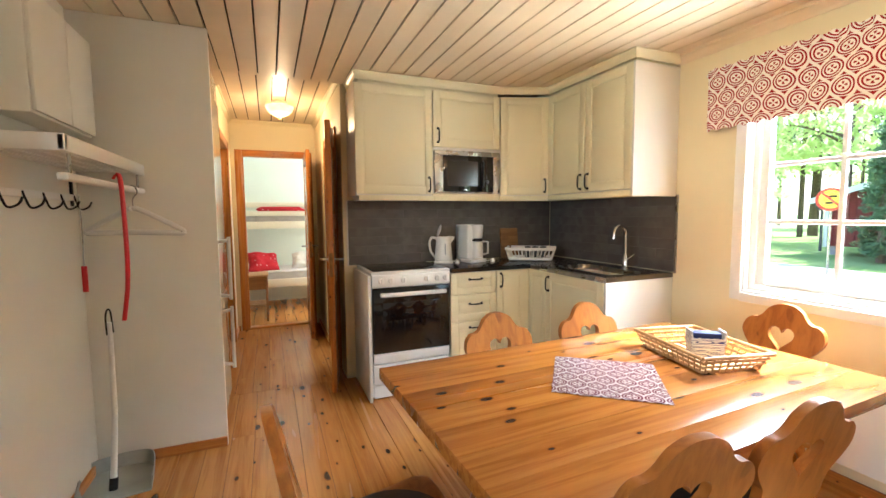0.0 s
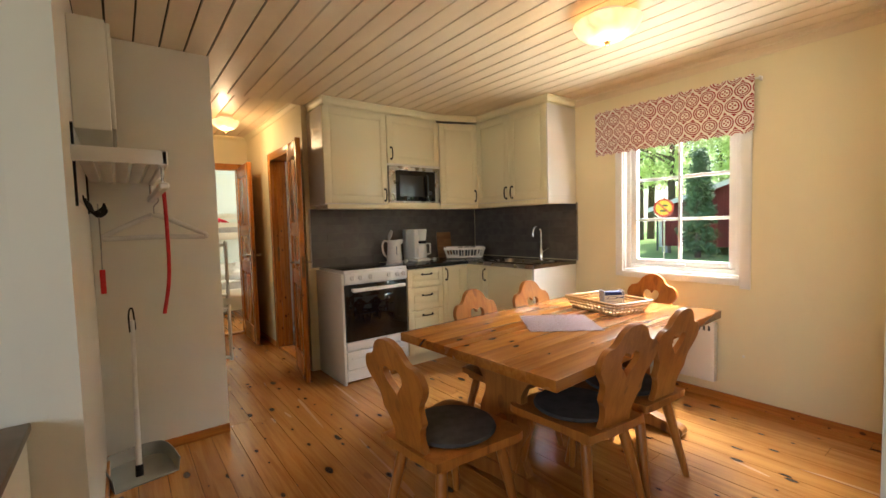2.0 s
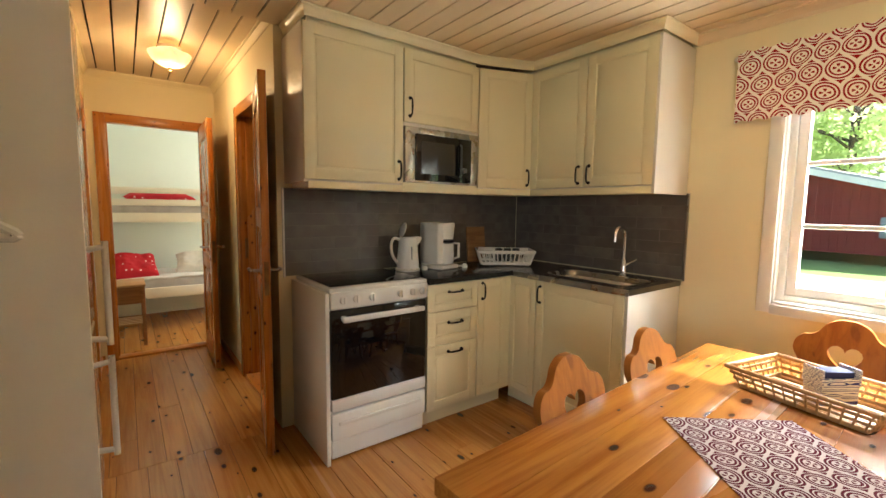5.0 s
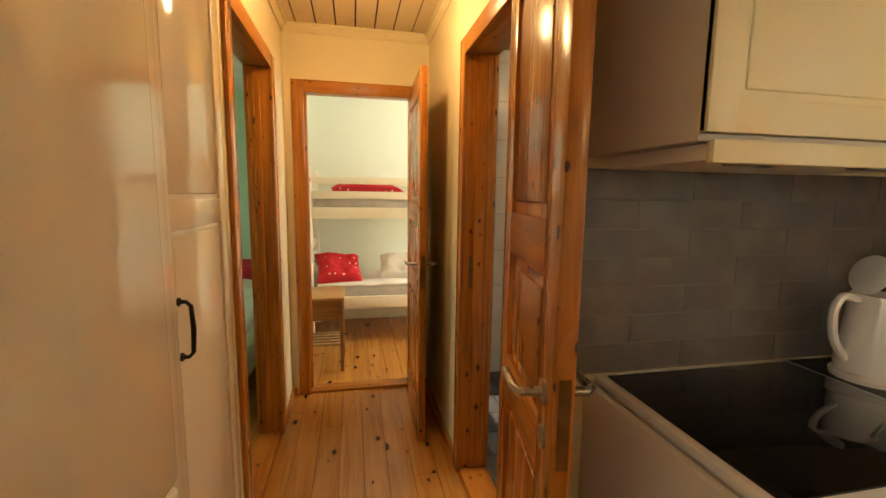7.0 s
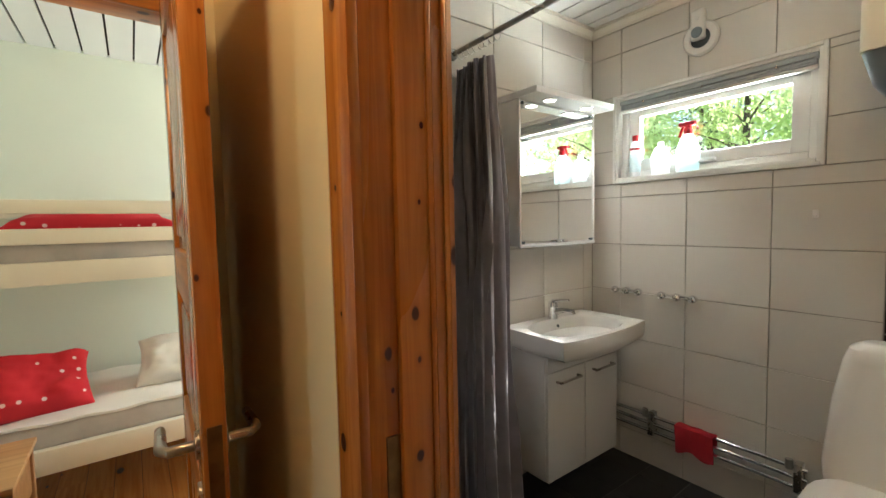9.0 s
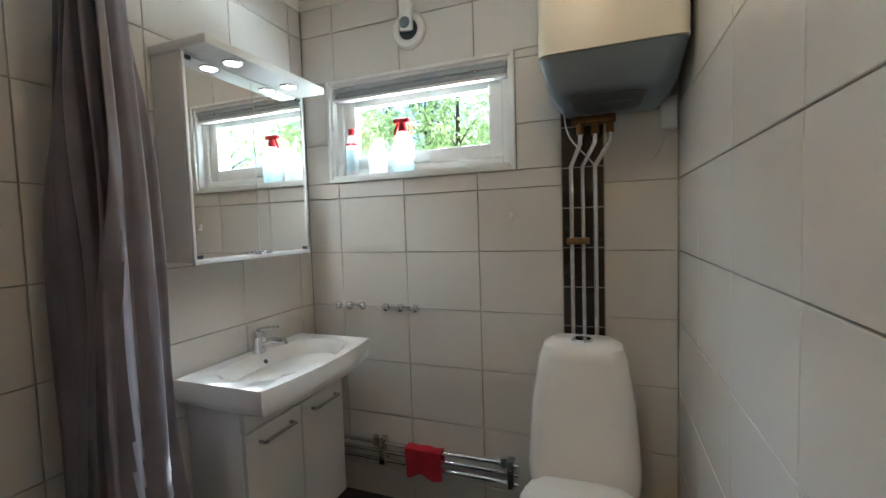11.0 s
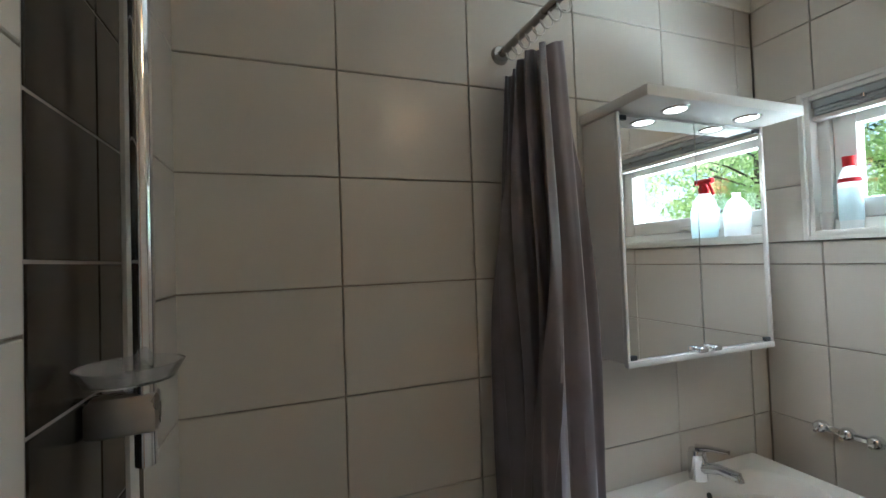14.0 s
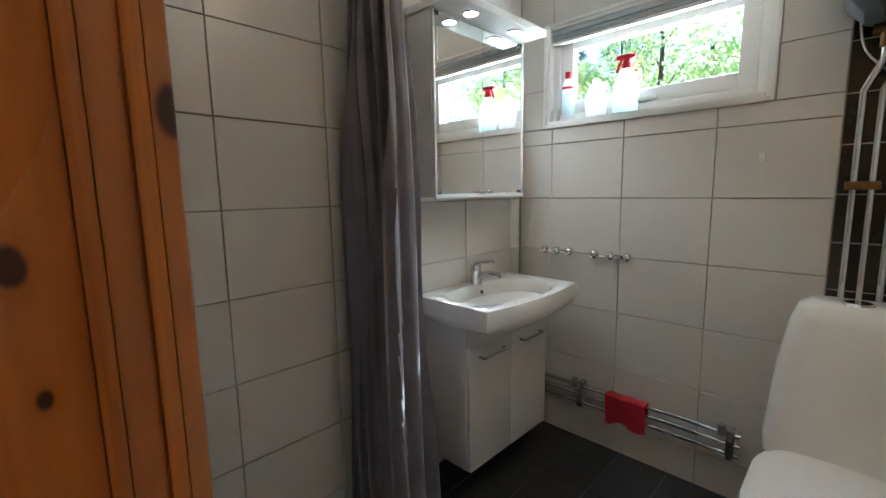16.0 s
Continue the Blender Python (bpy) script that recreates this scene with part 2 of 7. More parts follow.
WINDOW_WHITE = plain("white_window_paint", (0.80, 0.79, 0.75), 0.35, 0.02, 4.0, 90, 0.08)
BLACK_IRON = plain("black_iron", (0.012, 0.012, 0.013), 0.45, 0.2, 20, 200, 0.2, 0.6)
BLACK_GLASS = mat("black_glass", (0.004, 0.004, 0.005), 0.05)
OVEN_GLASS = mat("oven_glass", (0.012, 0.010, 0.008), 0.06)
WORKTOP = plain("black_stone_laminate", (0.012, 0.011, 0.011), 0.16, 0.3, 30, 260, 0.05)
STEEL = plain("brushed_steel", (0.42, 0.40, 0.37), 0.28, 0.1, 14, 220, 0.1, 1.0)
STEEL_TOP = plain("steel_sink_top", (0.20, 0.18, 0.16), 0.24, 0.15, 14, 220, 0.1, 1.0)
CHROME = mat("chrome", (0.75, 0.75, 0.76), 0.08, 1.0)
BRASS = plain("aged_brass", (0.24, 0.14, 0.055), 0.4, 0.2, 30, 200, 0.2, 1.0)
SLATE = plain("grey_slate_tile", (0.095, 0.082, 0.073), 0.42, 0.2, 9.0, 70, 0.35, other=(0.15, 0.132, 0.118))
GROUT_DARK = plain("dark_grout", (0.17, 0.15, 0.13), 0.9, 0.1)
TILE = plain("cream_wall_tile", (0.67, 0.635, 0.575), 0.22, 0.02, 3.0, 40, 0.03)
GROUT = plain("grey_grout", (0.40, 0.355, 0.295), 0.9, 0.1)
TILE_DARK = plain("dark_brown_tile", (0.022, 0.017, 0.014), 0.22, 0.2, 8, 60, 0.06)
GROUT_LIGHT = plain("light_grout", (0.34, 0.31, 0.28), 0.9, 0.1)
TILE_FLOOR = plain("charcoal_floor_tile", (0.035, 0.034, 0.034), 0.35, 0.2, 10, 90, 0.2)
CURTAIN = plain("grey_satin_cloth", (0.19, 0.17, 0.19), 0.33, 0.15, 8, 300, 0.25, Sheen_Weight=0.4)
CERAMIC = plain("white_ceramic", (0.80, 0.78, 0.74), 0.1, 0.015, 3.0, 30, 0.01)
MIRROR = mat("mirror_glass", (0.9, 0.91, 0.9), 0.01, 1.0)
GLASS = mat("window_glass", (1, 1, 1), 0.0, Transmission_Weight=1.0, IOR=1.45)
CLEAR = mat("clear_plastic", (0.95, 0.96, 0.97), 0.15, Transmission_Weight=0.9, IOR=1.4)
RED = plain("red_plastic", (0.55, 0.008, 0.012), 0.35, 0.05)
RED_CLOTH = plain("red_cloth", (0.42, 0.012, 0.025), 0.9, 0.1, 14, 300, 0.5)
BEDDING = plain("white_bed_linen", (0.78, 0.75, 0.70), 0.9, 0.04, 6, 250, 0.4)
TICKING = plain("grey_striped_mattress", (0.50, 0.46, 0.43), 0.9, 0.1, 10, 300, 0.4)
GREEN_LINEN = plain("pale_green_bed_linen", (0.62, 0.68, 0.52), 0.9, 0.05, 5, 250, 0.4)
BUNK = plain("cream_painted_wood", (0.80, 0.73, 0.60), 0.45, 0.03, 4, 80, 0.15)
STOOL = wood("light_oiled_wood", (0.50, 0.30, 0.13), (0.34, 0.18, 0.07), 0, 0.4, 0.4)
BROWN_WOOD = wood("brown_veneer", (0.32, 0.16, 0.06), (0.20, 0.09, 0.03), 0, 0.4, 0.2)
GREY_PLASTIC = plain("blue_grey_plastic", (0.20, 0.24, 0.27), 0.35, 0.05, 5, 80, 0.05)
BLIND = plain("grey_blind_cloth", (0.40, 0.43, 0.45), 0.6, 0.05, 8, 200, 0.2)
DARK_PLASTIC = plain("dark_grey_plastic", (0.05, 0.06, 0.065), 0.4, 0.1)
WICKER = wood("pale_wicker", (0.52, 0.31, 0.12), (0.36, 0.19, 0.06), 0, 0.55, 0.0)
PRINT = fabric("red_and_white_print", (0.84, 0.79, 0.73), (0.30, 0.010, 0.016), 0.098, True, 1.3)
PRINT_CLOTH = fabric("dark_red_tablecloth_print", (0.46, 0.38, 0.36), (0.08, 0.006, 0.016), 0.068, weight=1.6)
DOTTED = plain("red_dotted_cloth", (0.52, 0.012, 0.022), 0.9, 0.05, 10, 300, 0.4)
SHADE = emit("lit_glass_shade", (1.0, 0.66, 0.30), 0.5)
v_, _ = coords(SHADE, (1, 1, 1))
veins_ = node(SHADE, "ShaderNodeTexNoise", Scale=9.0, Detail=3.0, Distortion=1.6)
SHADE.node_tree.links.new(v_, veins_.inputs["Vector"])
SHADE.node_tree.links.new(math_node(SHADE, "ADD", math_node(SHADE, "MULTIPLY", ramp(SHADE, veins_.outputs[0], 0.35, 0.65), 0.3), 0.32), SHADE.node_tree.nodes["Principled BSDF"].inputs["Emission Strength"])
SPOT = emit("lit_spot_lens", (1.0, 0.95, 0.85), 3.0)
SHED_RED = plain("falun_red_boards", (0.20, 0.028, 0.022), 0.85, 0.15, 4, 60, 0.4)
BARK = plain("grey_bark", (0.14, 0.10, 0.075), 0.95, 0.3, 8, 40, 1.0)
LEAF = plain("birch_leaves", (0.20, 0.33, 0.06), 0.5, 0.3, 3, 30, 0.1, other=(0.34, 0.46, 0.11))
for leafy in (LEAF,):
    tree_ = leafy.node_tree
    body_, out_ = tree_.nodes["Principled BSDF"], tree_.nodes["Material Output"]
    thin_ = tree_.nodes.new("ShaderNodeBsdfTranslucent")
    thin_.inputs["Color"].default_value = (0.80, 0.90, 0.50, 1)
    both_ = tree_.nodes.new("ShaderNodeMixShader")
    both_.inputs[0].default_value = 0.72
    tree_.links.new(body_.outputs[0], both_.inputs[1])
    tree_.links.new(thin_.outputs[0], both_.inputs[2])
    tree_.links.new(both_.outputs[0], out_.inputs["Surface"])
NEEDLE = plain("spruce_needles", (0.08, 0.15, 0.055), 0.7, 0.3, 3, 30, 0.1, other=(0.12, 0.20, 0.08))
GRASS = plain("mown_grass", (0.20, 0.32, 0.07), 0.9, 0.2, 0.6, 30, 0.6, other=(0.32, 0.40, 0.14))
GRAVEL = plain("grey_gravel_road", (0.42, 0.41, 0.40), 0.95, 0.15, 2, 60, 0.6)
ROOF = plain("pale_sheet_roof", (0.42, 0.42, 0.42), 0.5, 0.1)


# ---- mesh tools ----
def finish(name, bm, material):
    me = bpy.data.meshes.new(name)
    bmesh.ops.recalc_face_normals(bm, faces=bm.faces)
    bm.to_mesh(me)
    bm.free()
    me.materials.append(material)
    return me


def smooth(me, angle=40):
    me.polygons.foreach_set("use_smooth", [True] * len(me.polygons))
    me.set_sharp_from_angle(angle=radians(angle))
    return me


def part(name, bm, material, parent=None, label="", m=None, round_=True):
    me = finish(name, bm, material)
    if round_:
        smooth(me)
    ob = new(name, me)
    if m is not None:
        ob.matrix_basis = m
    if parent is not None:
        ob.parent = parent
    if label:
        tagged(ob, label)
    return ob


def thing(name, m, label, category, group=""):
    ob = new(name)
    ob.empty_display_size = 0.05
    ob.matrix_basis = m
    return tagged(ob, label, category, group)


def bx(bm, x0, x1, y0, y1, z0, z1, bevel=0.0, seg=2):
    r = bmesh.ops.create_cube(bm, size=1)
    vs = r["verts"]
    for v in vs:
        v.co = (x0 + (v.co.x + 0.5) * (x1 - x0), y0 + (v.co.y + 0.5) * (y1 - y0), z0 + (v.co.z + 0.5) * (z1 - z0))
    if bevel:
        es = list({e for v in vs for e in v.link_edges})
        bmesh.ops.bevel(bm, geom=es, offset=bevel, segments=seg, affect="EDGES", profile=0.5)
    return bm


def box(*a, **k):
    return bx(bmesh.new(), *a, **k)


def tube(bm, pts, r, seg=10, caps=True):
    """A pipe along the points; r may be a list of radii."""
    pts = [Vector(p) for p in pts]
    rs = r if isinstance(r, (list, tuple)) else [r] * len(pts)
    rings = []
    side = None
    for i, p in enumerate(pts):
        d = (pts[min(i + 1, len(pts) - 1)] - pts[max(i - 1, 0)]).normalized()
        if side is None or abs(side.dot(d)) > 0.98:
            side = d.orthogonal().normalized()
        side = (side - d * side.dot(d)).normalized()
        up = d.cross(side)
        rings.append([bm.verts.new(p + rs[i] * (math.cos(a) * side + math.sin(a) * up)) for a in (2 * math.pi * k / seg for k in range(seg))])
    for a, b in zip(rings, rings[1:]):
        for k in range(seg):
            bm.faces.new((a[k], a[(k + 1) % seg], b[(k + 1) % seg], b[k]))
    if caps:
        bm.faces.new(rings[0][::-1])
        bm.faces.new(rings[-1])
    return bm


def pipe(pts, r, seg=10):
    return tube(bmesh.new(), pts, r, seg)


def lathe(profile, seg=28, bm=None, centre=(0, 0, 0)):
    """A body turned about z from (radius, height) pairs."""
    bm = bm or bmesh.new()
    c = Vector(centre)
    rings = []
    for r, z in profile:
        if r < 1e-5:
            rings.append([bm.verts.new(c + Vector((0, 0, z)))])
        else:
            rings.append([bm.verts.new(c + Vector((r * math.cos(2 * math.pi * k / seg), r * math.sin(2 * math.pi * k / seg), z))) for k in range(seg)])
    for a, b in zip(rings, rings[1:]):
        for k in range(seg):
            q = [a[k % len(a)], a[(k + 1) % len(a)], b[(k + 1) % len(b)], b[k % len(b)]]
            q = list(dict.fromkeys(q))
            if len(q) > 2:
                bm.faces.new(q)
    return bm


def plate(outline, holes, thick, place):
    """A flat board of that thickness with holes; place(u, v, w) gives the corner in space."""
    bm = bmesh.new()
    edges = []
    for loop in [outline] + list(holes):
        vs = [bm.verts.new((u, v, 0)) for u, v in loop]
        edges += [bm.edges.new((vs[i], vs[(i + 1) % len(vs)])) for i in range(len(vs))]
    bmesh.ops.triangle_fill(bm, use_beauty=True, use_dissolve=False, edges=edges)
    bmesh.ops.recalc_face_normals(bm, faces=bm.faces)
    r = bmesh.ops.extrude_face_region(bm, geom=list(bm.faces))
    for g in r["geom"]:
        if isinstance(g, bmesh.types.BMVert):
            g.co.z += thick
    for v in bm.verts:
        v.co = place(*v.co)
    return bm


def curve(pts, n=6, closed=True):
    """Points of a smooth line through those given."""
    out = []
    k = len(pts)
    for i in range(k if closed else k - 1):
        p0, p1, p2, p3 = (pts[(i + j) % k] if closed else pts[min(max(i + j, 0), k - 1)] for j in (-1, 0, 1, 2))
        for s in range(n):
            t = s / n
            out.append(tuple(0.5 * (2 * b + (c - a) * t + (2 * a - 5 * b + 4 * c - d) * t * t + (3 * b - a - 3 * c + d) * t ** 3) for a, b, c, d in zip(p0, p1, p2, p3)))
    if not closed:
        out.append(tuple(pts[-1]))
    return out


def structure(name, bm, material, label="", category="", round_=False):
    return tagged(part(name, bm, material, round_=round_), label, category, kind="structure")


def wall(name, along, p0, p1, a0, a1, z0, z1, material, label, openings=()):
    """A wall from a0 to a1 along x or y, between p0 and p1 across, with openings (b0, b1, bottom, top)."""
    bm = bmesh.new()
    cuts = sorted({a0, a1, *(v for o in openings for v in o[:2])})
    for u0, u1 in zip(cuts, cuts[1:]):
        spans = [(z0, z1)]
        for b0, b1, c0, c1 in openings:
            if b0 <= u0 and u1 <= b1:
                spans = [s for s in ((z0, c0), (c1, z1)) if s[1] - s[0] > 1e-4]
        for s0, s1 in spans:
            if along == "x":
                bx(bm, u0, u1, p0, p1, s0, s1)
            else:
                bx(bm, p0, p1, u0, u1, s0, s1)
    return structure(name, bm, material, label, "wall")


def boards(name, x0, x1, y0, y1, z, material, label, width=0.118, gap=0.010):
    """A boarded ceiling, boards along y, with dark grooves between them."""
    bm = bmesh.new()
    n = max(1, round((x1 - x0) / width))
    w = (x1 - x0) / n
    for i in range(n):
        a = x0 + i * w
        bx(bm, a + gap / 2, a + w - gap / 2, y0, y1, z, z + 0.014)
    bm.faces.ensure_lookup_table()
    ob = structure(name, bm, material, label, "ceiling")
    ob.data.materials.append(DARK)
    bm = bmesh.new()
    bm.from_mesh(ob.data)
    k = len(bm.faces)
    bx(bm, x0, x1, y0, y1, z + 0.0145, z + 0.06)
    bm.faces.ensure_lookup_table()
    for f in bm.faces[k:]:
        f.material_index = 1
    bm.to_mesh(ob.data)
    bm.free()
    return ob


# ---- structure ----
CEILING, KITCHEN_CEILING, BATH_CEILING, BATH_FLOOR = 2.35, 2.285, 2.40, 0.05
HALL_L, HALL_R, HALL_END = 0.02, 0.92, 5.295
EAST, BACK = 2.85, 3.38
# the third opening is unseen, added to hold the bunk room's fill lamp
wall("wall_east", "y", EAST, 3.07, -3.6, 7.2, -0.4, 2.6, PAINT, "cream painted outer wall with two windows",
     [(0.78, 1.615, 0.835, 1.95), (4.29, 5.17, 1.543, 2.005), (5.7, 6.6, 0.9, 2.0)])
wall("wall_kitchen_back", "x", BACK, 3.70, 1.05, EAST, -0.1, 2.6, PAINT, "wall behind the kitchen units")
wall("wall_hall_right", "y", HALL_R, 1.05, BACK, HALL_END, -0.1, 2.6, PAINT, "cream painted hall wall with bathroom doorway", [(3.68, 4.345, -0.1, 1.97)])
wall("wall_hall_end", "x", HALL_END, 5.40, -0.1, 1.05, -0.1, 2.6, PAINT, "cream painted wall at the end of the hall", [(0.109, 0.833, -0.1, 1.985)])
wall("wall_bath_north", "x", 5.32, 5.40, 1.05, EAST, -0.1, 2.6, PAINT_WHITE, "wall behind the washbasin tiles")
wall("wall_hall_left", "y", -0.10, HALL_L, 3.94, HALL_END, -0.1, 2.6, PAINT, "cream painted hall wall with bedroom doorway", [(4.065, 4.855, -0.1, 1.99)])
wall("wall_coats", "y", -0.60, -0.475, 1.45, 3.94, -0.1, 2.6, PAINT_WHITE, "off-white wall behind the coat rack")
wall("wall_living_north", "x", 1.45, 1.57, -3.1, -0.60, -0.1, 2.6, PAINT_WHITE, "off-white wall beside the opening")
wall("wall_pier", "y", 1.69, 1.79, -3.5, 0.0, -0.1, 2.6, PAINT_WHITE, "off-white partition with light switch")
wall("wall_partition", "x", -0.10, 0.0, 1.79, EAST, -0.1, 2.6, PAINT_WHITE, "off-white partition between kitchen and living room")
# the second opening is unseen, added to hold the bedroom's fill lamp
wall("wall_living_west", "y", -3.1, -3.0, -3.6, 7.2, -0.1, 2.6, PAINT_WHITE, "plain off-white wall", [(-2.0, -0.4, 0.8, 2.05), (5.1, 6.1, 0.95, 1.95)])
wall("wall_living_south", "x", -3.6, -3.5, -3.0, EAST, -0.1, 2.6, PAINT_WHITE, "plain off-white wall")
wall("wall_bedroom_south", "x", 3.94, 4.03, -3.0, -0.10, -0.1, 2.6, PAINT_GREEN, "pale green bedroom wall")
wall("wall_bedroom_north", "x", 7.2, 7.3, -3.0, -0.16, -0.1, 2.6, PAINT_GREEN, "pale green bedroom wall")
wall("wall_bunk_left", "y", -0.16, -0.07, 5.40, 7.2, -0.1, 2.6, PAINT_MINT, "off-white boarded bunk room wall")
wall("wall_bunk_back", "x", 7.02, 7.12, -0.07, EAST, -0.1, 2.6, PAINT_MINT, "off-white boarded bunk room wall")
boards("ceiling_kitchen", -0.475, EAST, 0.0, BACK, KITCHEN_CEILING, CEIL, "whitewashed pine board ceiling")
boards("ceiling_hall", -0.475, HALL_R, BACK, HALL_END, CEILING, CEIL, "whitewashed pine board ceiling")
boards("ceiling_living", -3.0, EAST, -3.5, 0.0, KITCHEN_CEILING, CEIL, "whitewashed pine board ceiling")
boards("ceiling_living_west", -3.0, -0.6, 0.0, 1.45, KITCHEN_CEILING, CEIL, "whitewashed pine board ceiling")
boards("ceiling_bath", 1.05, EAST, 3.70, 5.32, BATH_CEILING, CEIL_WHITE, "white board ceiling of the bathroom")
boards("ceiling_bedroom", -3.0, -0.1, 4.03, 7.2, CEILING, CEIL_WHITE, "white board ceiling of the bedroom")
boards("ceiling_bunk", -0.07, EAST, 5.40, 7.02, CEILING, CEIL_WHITE, "white board ceiling of the bunk room")
# added slab out of view, blocks sky and sun above the ceilings
structure("roof", box(-3.3, 3.5, -3.8, 7.5, 2.6, 2.75), DARK, "unseen flat lid over the rooms, added to shut out the sky", "roof")


def cornice(x0, y0, x1, y1, z, size, material, inward):
    """A moulding under the ceiling from one corner to the next; inward points into the room."""
    n = Vector(inward)
    a, b = Vector((x0, y0, 0)), Vector((x1, y1, 0))
    prof = [(0.0, 0.0), (0.0, -size), (0.007, -size), (0.010, -0.72 * size), (0.5 * size, -0.25 * size), (0.72 * size, -0.01 - 0.004), (0.72 * size, 0.0)]
    bm = bmesh.new()
    loops = [[bm.verts.new(p + n * u + Vector((0, 0, z + v))) for u, v in prof] for p in (a, b)]
    for k in range(len(prof)):
        j = (k + 1) % len(prof)
        bm.faces.new((loops[0][k], loops[0][j], loops[1][j], loops[1][k]))
    bm.faces.new(loops[0])
    bm.faces.new(loops[1][::-1])
    return structure("trim", bm, material, "painted ceiling moulding", "moulding")


cornice(EAST, 0.0, EAST, 2.04, KITCHEN_CEILING, 0.06, CEIL, (-1, 0, 0))
cornice(HALL_R, BACK, HALL_R, HALL_END, CEILING, 0.05, PAINT, (-1, 0, 0))
cornice(HALL_L, HALL_END, HALL_R, HALL_END, CEILING, 0.05, PAINT, (0, -1, 0))
cornice(HALL_L, 3.94, HALL_L, HALL_END, CEILING, 0.05, PAINT, (1, 0, 0))
cornice(1.06, 5.305, 2.83, 5.305, BATH_CEILING, 0.05, PAINT_WHITE, (0, -1, 0))
cornice(2.83, 3.72, 2.83, 5.305, BATH_CEILING, 0.05, PAINT_WHITE, (-1, 0, 0))
cornice(1.06, 3.72, 2.83, 3.72, BATH_CEILING, 0.05, PAINT_WHITE, (0, 1, 0))

# skirting boards
for x0, x1, y0, y1 in ((2.835, EAST, 0.0, 2.02), (-0.475, 0.125, 2.640, 2.652), (-0.475, -0.462, 1.46, 2.64), (HALL_R - 0.013, HALL_R, 4.42, HALL_END), (HALL_L, HALL_L + 0.013, 4.94, HALL_END), (HALL_L, 0.05, HALL_END - 0.013, HALL_END)):
    structure("baseboard", box(x0, x1, y0, y1, 0.0, 0.055, bevel=0.003), PINE_Y if y1 - y0 > x1 - x0 else PINE_X, "varnished pine skirting board", "skirting")


def casing(name, axis, face, side, b0, b1, top, depth, label):
    """The pine frame of a doorway: lining through the wall, stop and architraves on the near face."""
    bm_all = []
    w, t, lin = 0.068, 0.016, 0.022
    def put(u0, u1, v0, v1, z0, z1, material, nm):
        b = box(u0, u1, v0, v1, z0, z1, bevel=0.003) if axis == "x" else box(v0, v1, u0, u1, z0, z1, bevel=0.003)
        bm_all.append((b, material, nm))
    f0, f1 = (face - t, face) if side < 0 else (face, face + t)
    d0, d1 = (face, face + depth) if side < 0 else (face - depth, face)
    put(b0 - w, b0 + 0.006, f0, f1, 0.0, top + w, PINE, "architrave")
    put(b1 - 0.006, b1 + w, f0, f1, 0.0, top + w, PINE, "architrave")
    put(b0 + 0.006, b1 - 0.006, f0, f1, top - 0.006, top + w, PINE_X if axis == "x" else PINE_Y, "architrave")
    put(b0 - lin, b0, d0, d1, 0.0, top, PINE, "jamb")
    put(b1, b1 + lin, d0, d1, 0.0, top, PINE, "jamb")
    put(b0, b1, d0, d1, top, top + lin, PINE_X if axis == "x" else PINE_Y, "head")
    m0, m1 = (face + 0.045, face + 0.058) if side < 0 else (face - 0.058, face - 0.045)
    s0, s1 = (m0, d1) if side < 0 else (d0, m1)
    put(b0, b0 + 0.012, s0, s1, 0.0, top, PINE, "stop")
    put(b1 - 0.012, b1, s0, s1, 0.0, top, PINE, "stop")
    e0, e1 = (s1 - 0.022, s1 - 0.012) if side < 0 else (s0 + 0.012, s0 + 0.022)
    for shift in (0.0, 0.026):
        g0, g1 = (e0 - shift, e1 - shift) if side < 0 else (e0 + shift, e1 + shift)
        put(b0 + 0.012, b0 + 0.016, g0, g1, 0.02, top, PINE, "bead")
        put(b1 - 0.016, b1 - 0.012, g0, g1, 0.02, top, PINE, "bead")
    put(b0, b1, d0 + 0.001, d1 - 0.001, 0.0, 0.018, PINE_X if axis == "x" else PINE_Y, "threshold")
    frame_ob = tagged(new(name), label, "door frame", kind="structure")
    for b, material, nm in bm_all:
        part(nm, b, material, frame_ob)
    return frame_ob


F1 = casing("door_1_frame", "x", HALL_END, -1, 0.132, 0.81, 1.962, 0.105, "orange varnished pine frame of the bunk room doorway")
F2 = casing("door_2_frame", "y", HALL_R, -1, 3.70, 4.325, 1.95, 0.14, "orange varnished knotty pine frame of the bathroom doorway")
F3 = casing("door_3_frame", "y", HALL_L, 1, 4.087, 4.835, 1.97, 0.12, "orange varnished knotty pine frame of the bedroom doorway")
for fr, x0, x1, y0, y1, z in ((F2, 0.945, 0.975, 4.322, 4.326, 0.99), (F3, -0.045, -0.015, 4.832, 4.836, 0.99)):
    part("strike_plate", box(x0, x1, y0, y1, z - 0.075, z + 0.075), BRASS, fr, "aged steel strike plate")


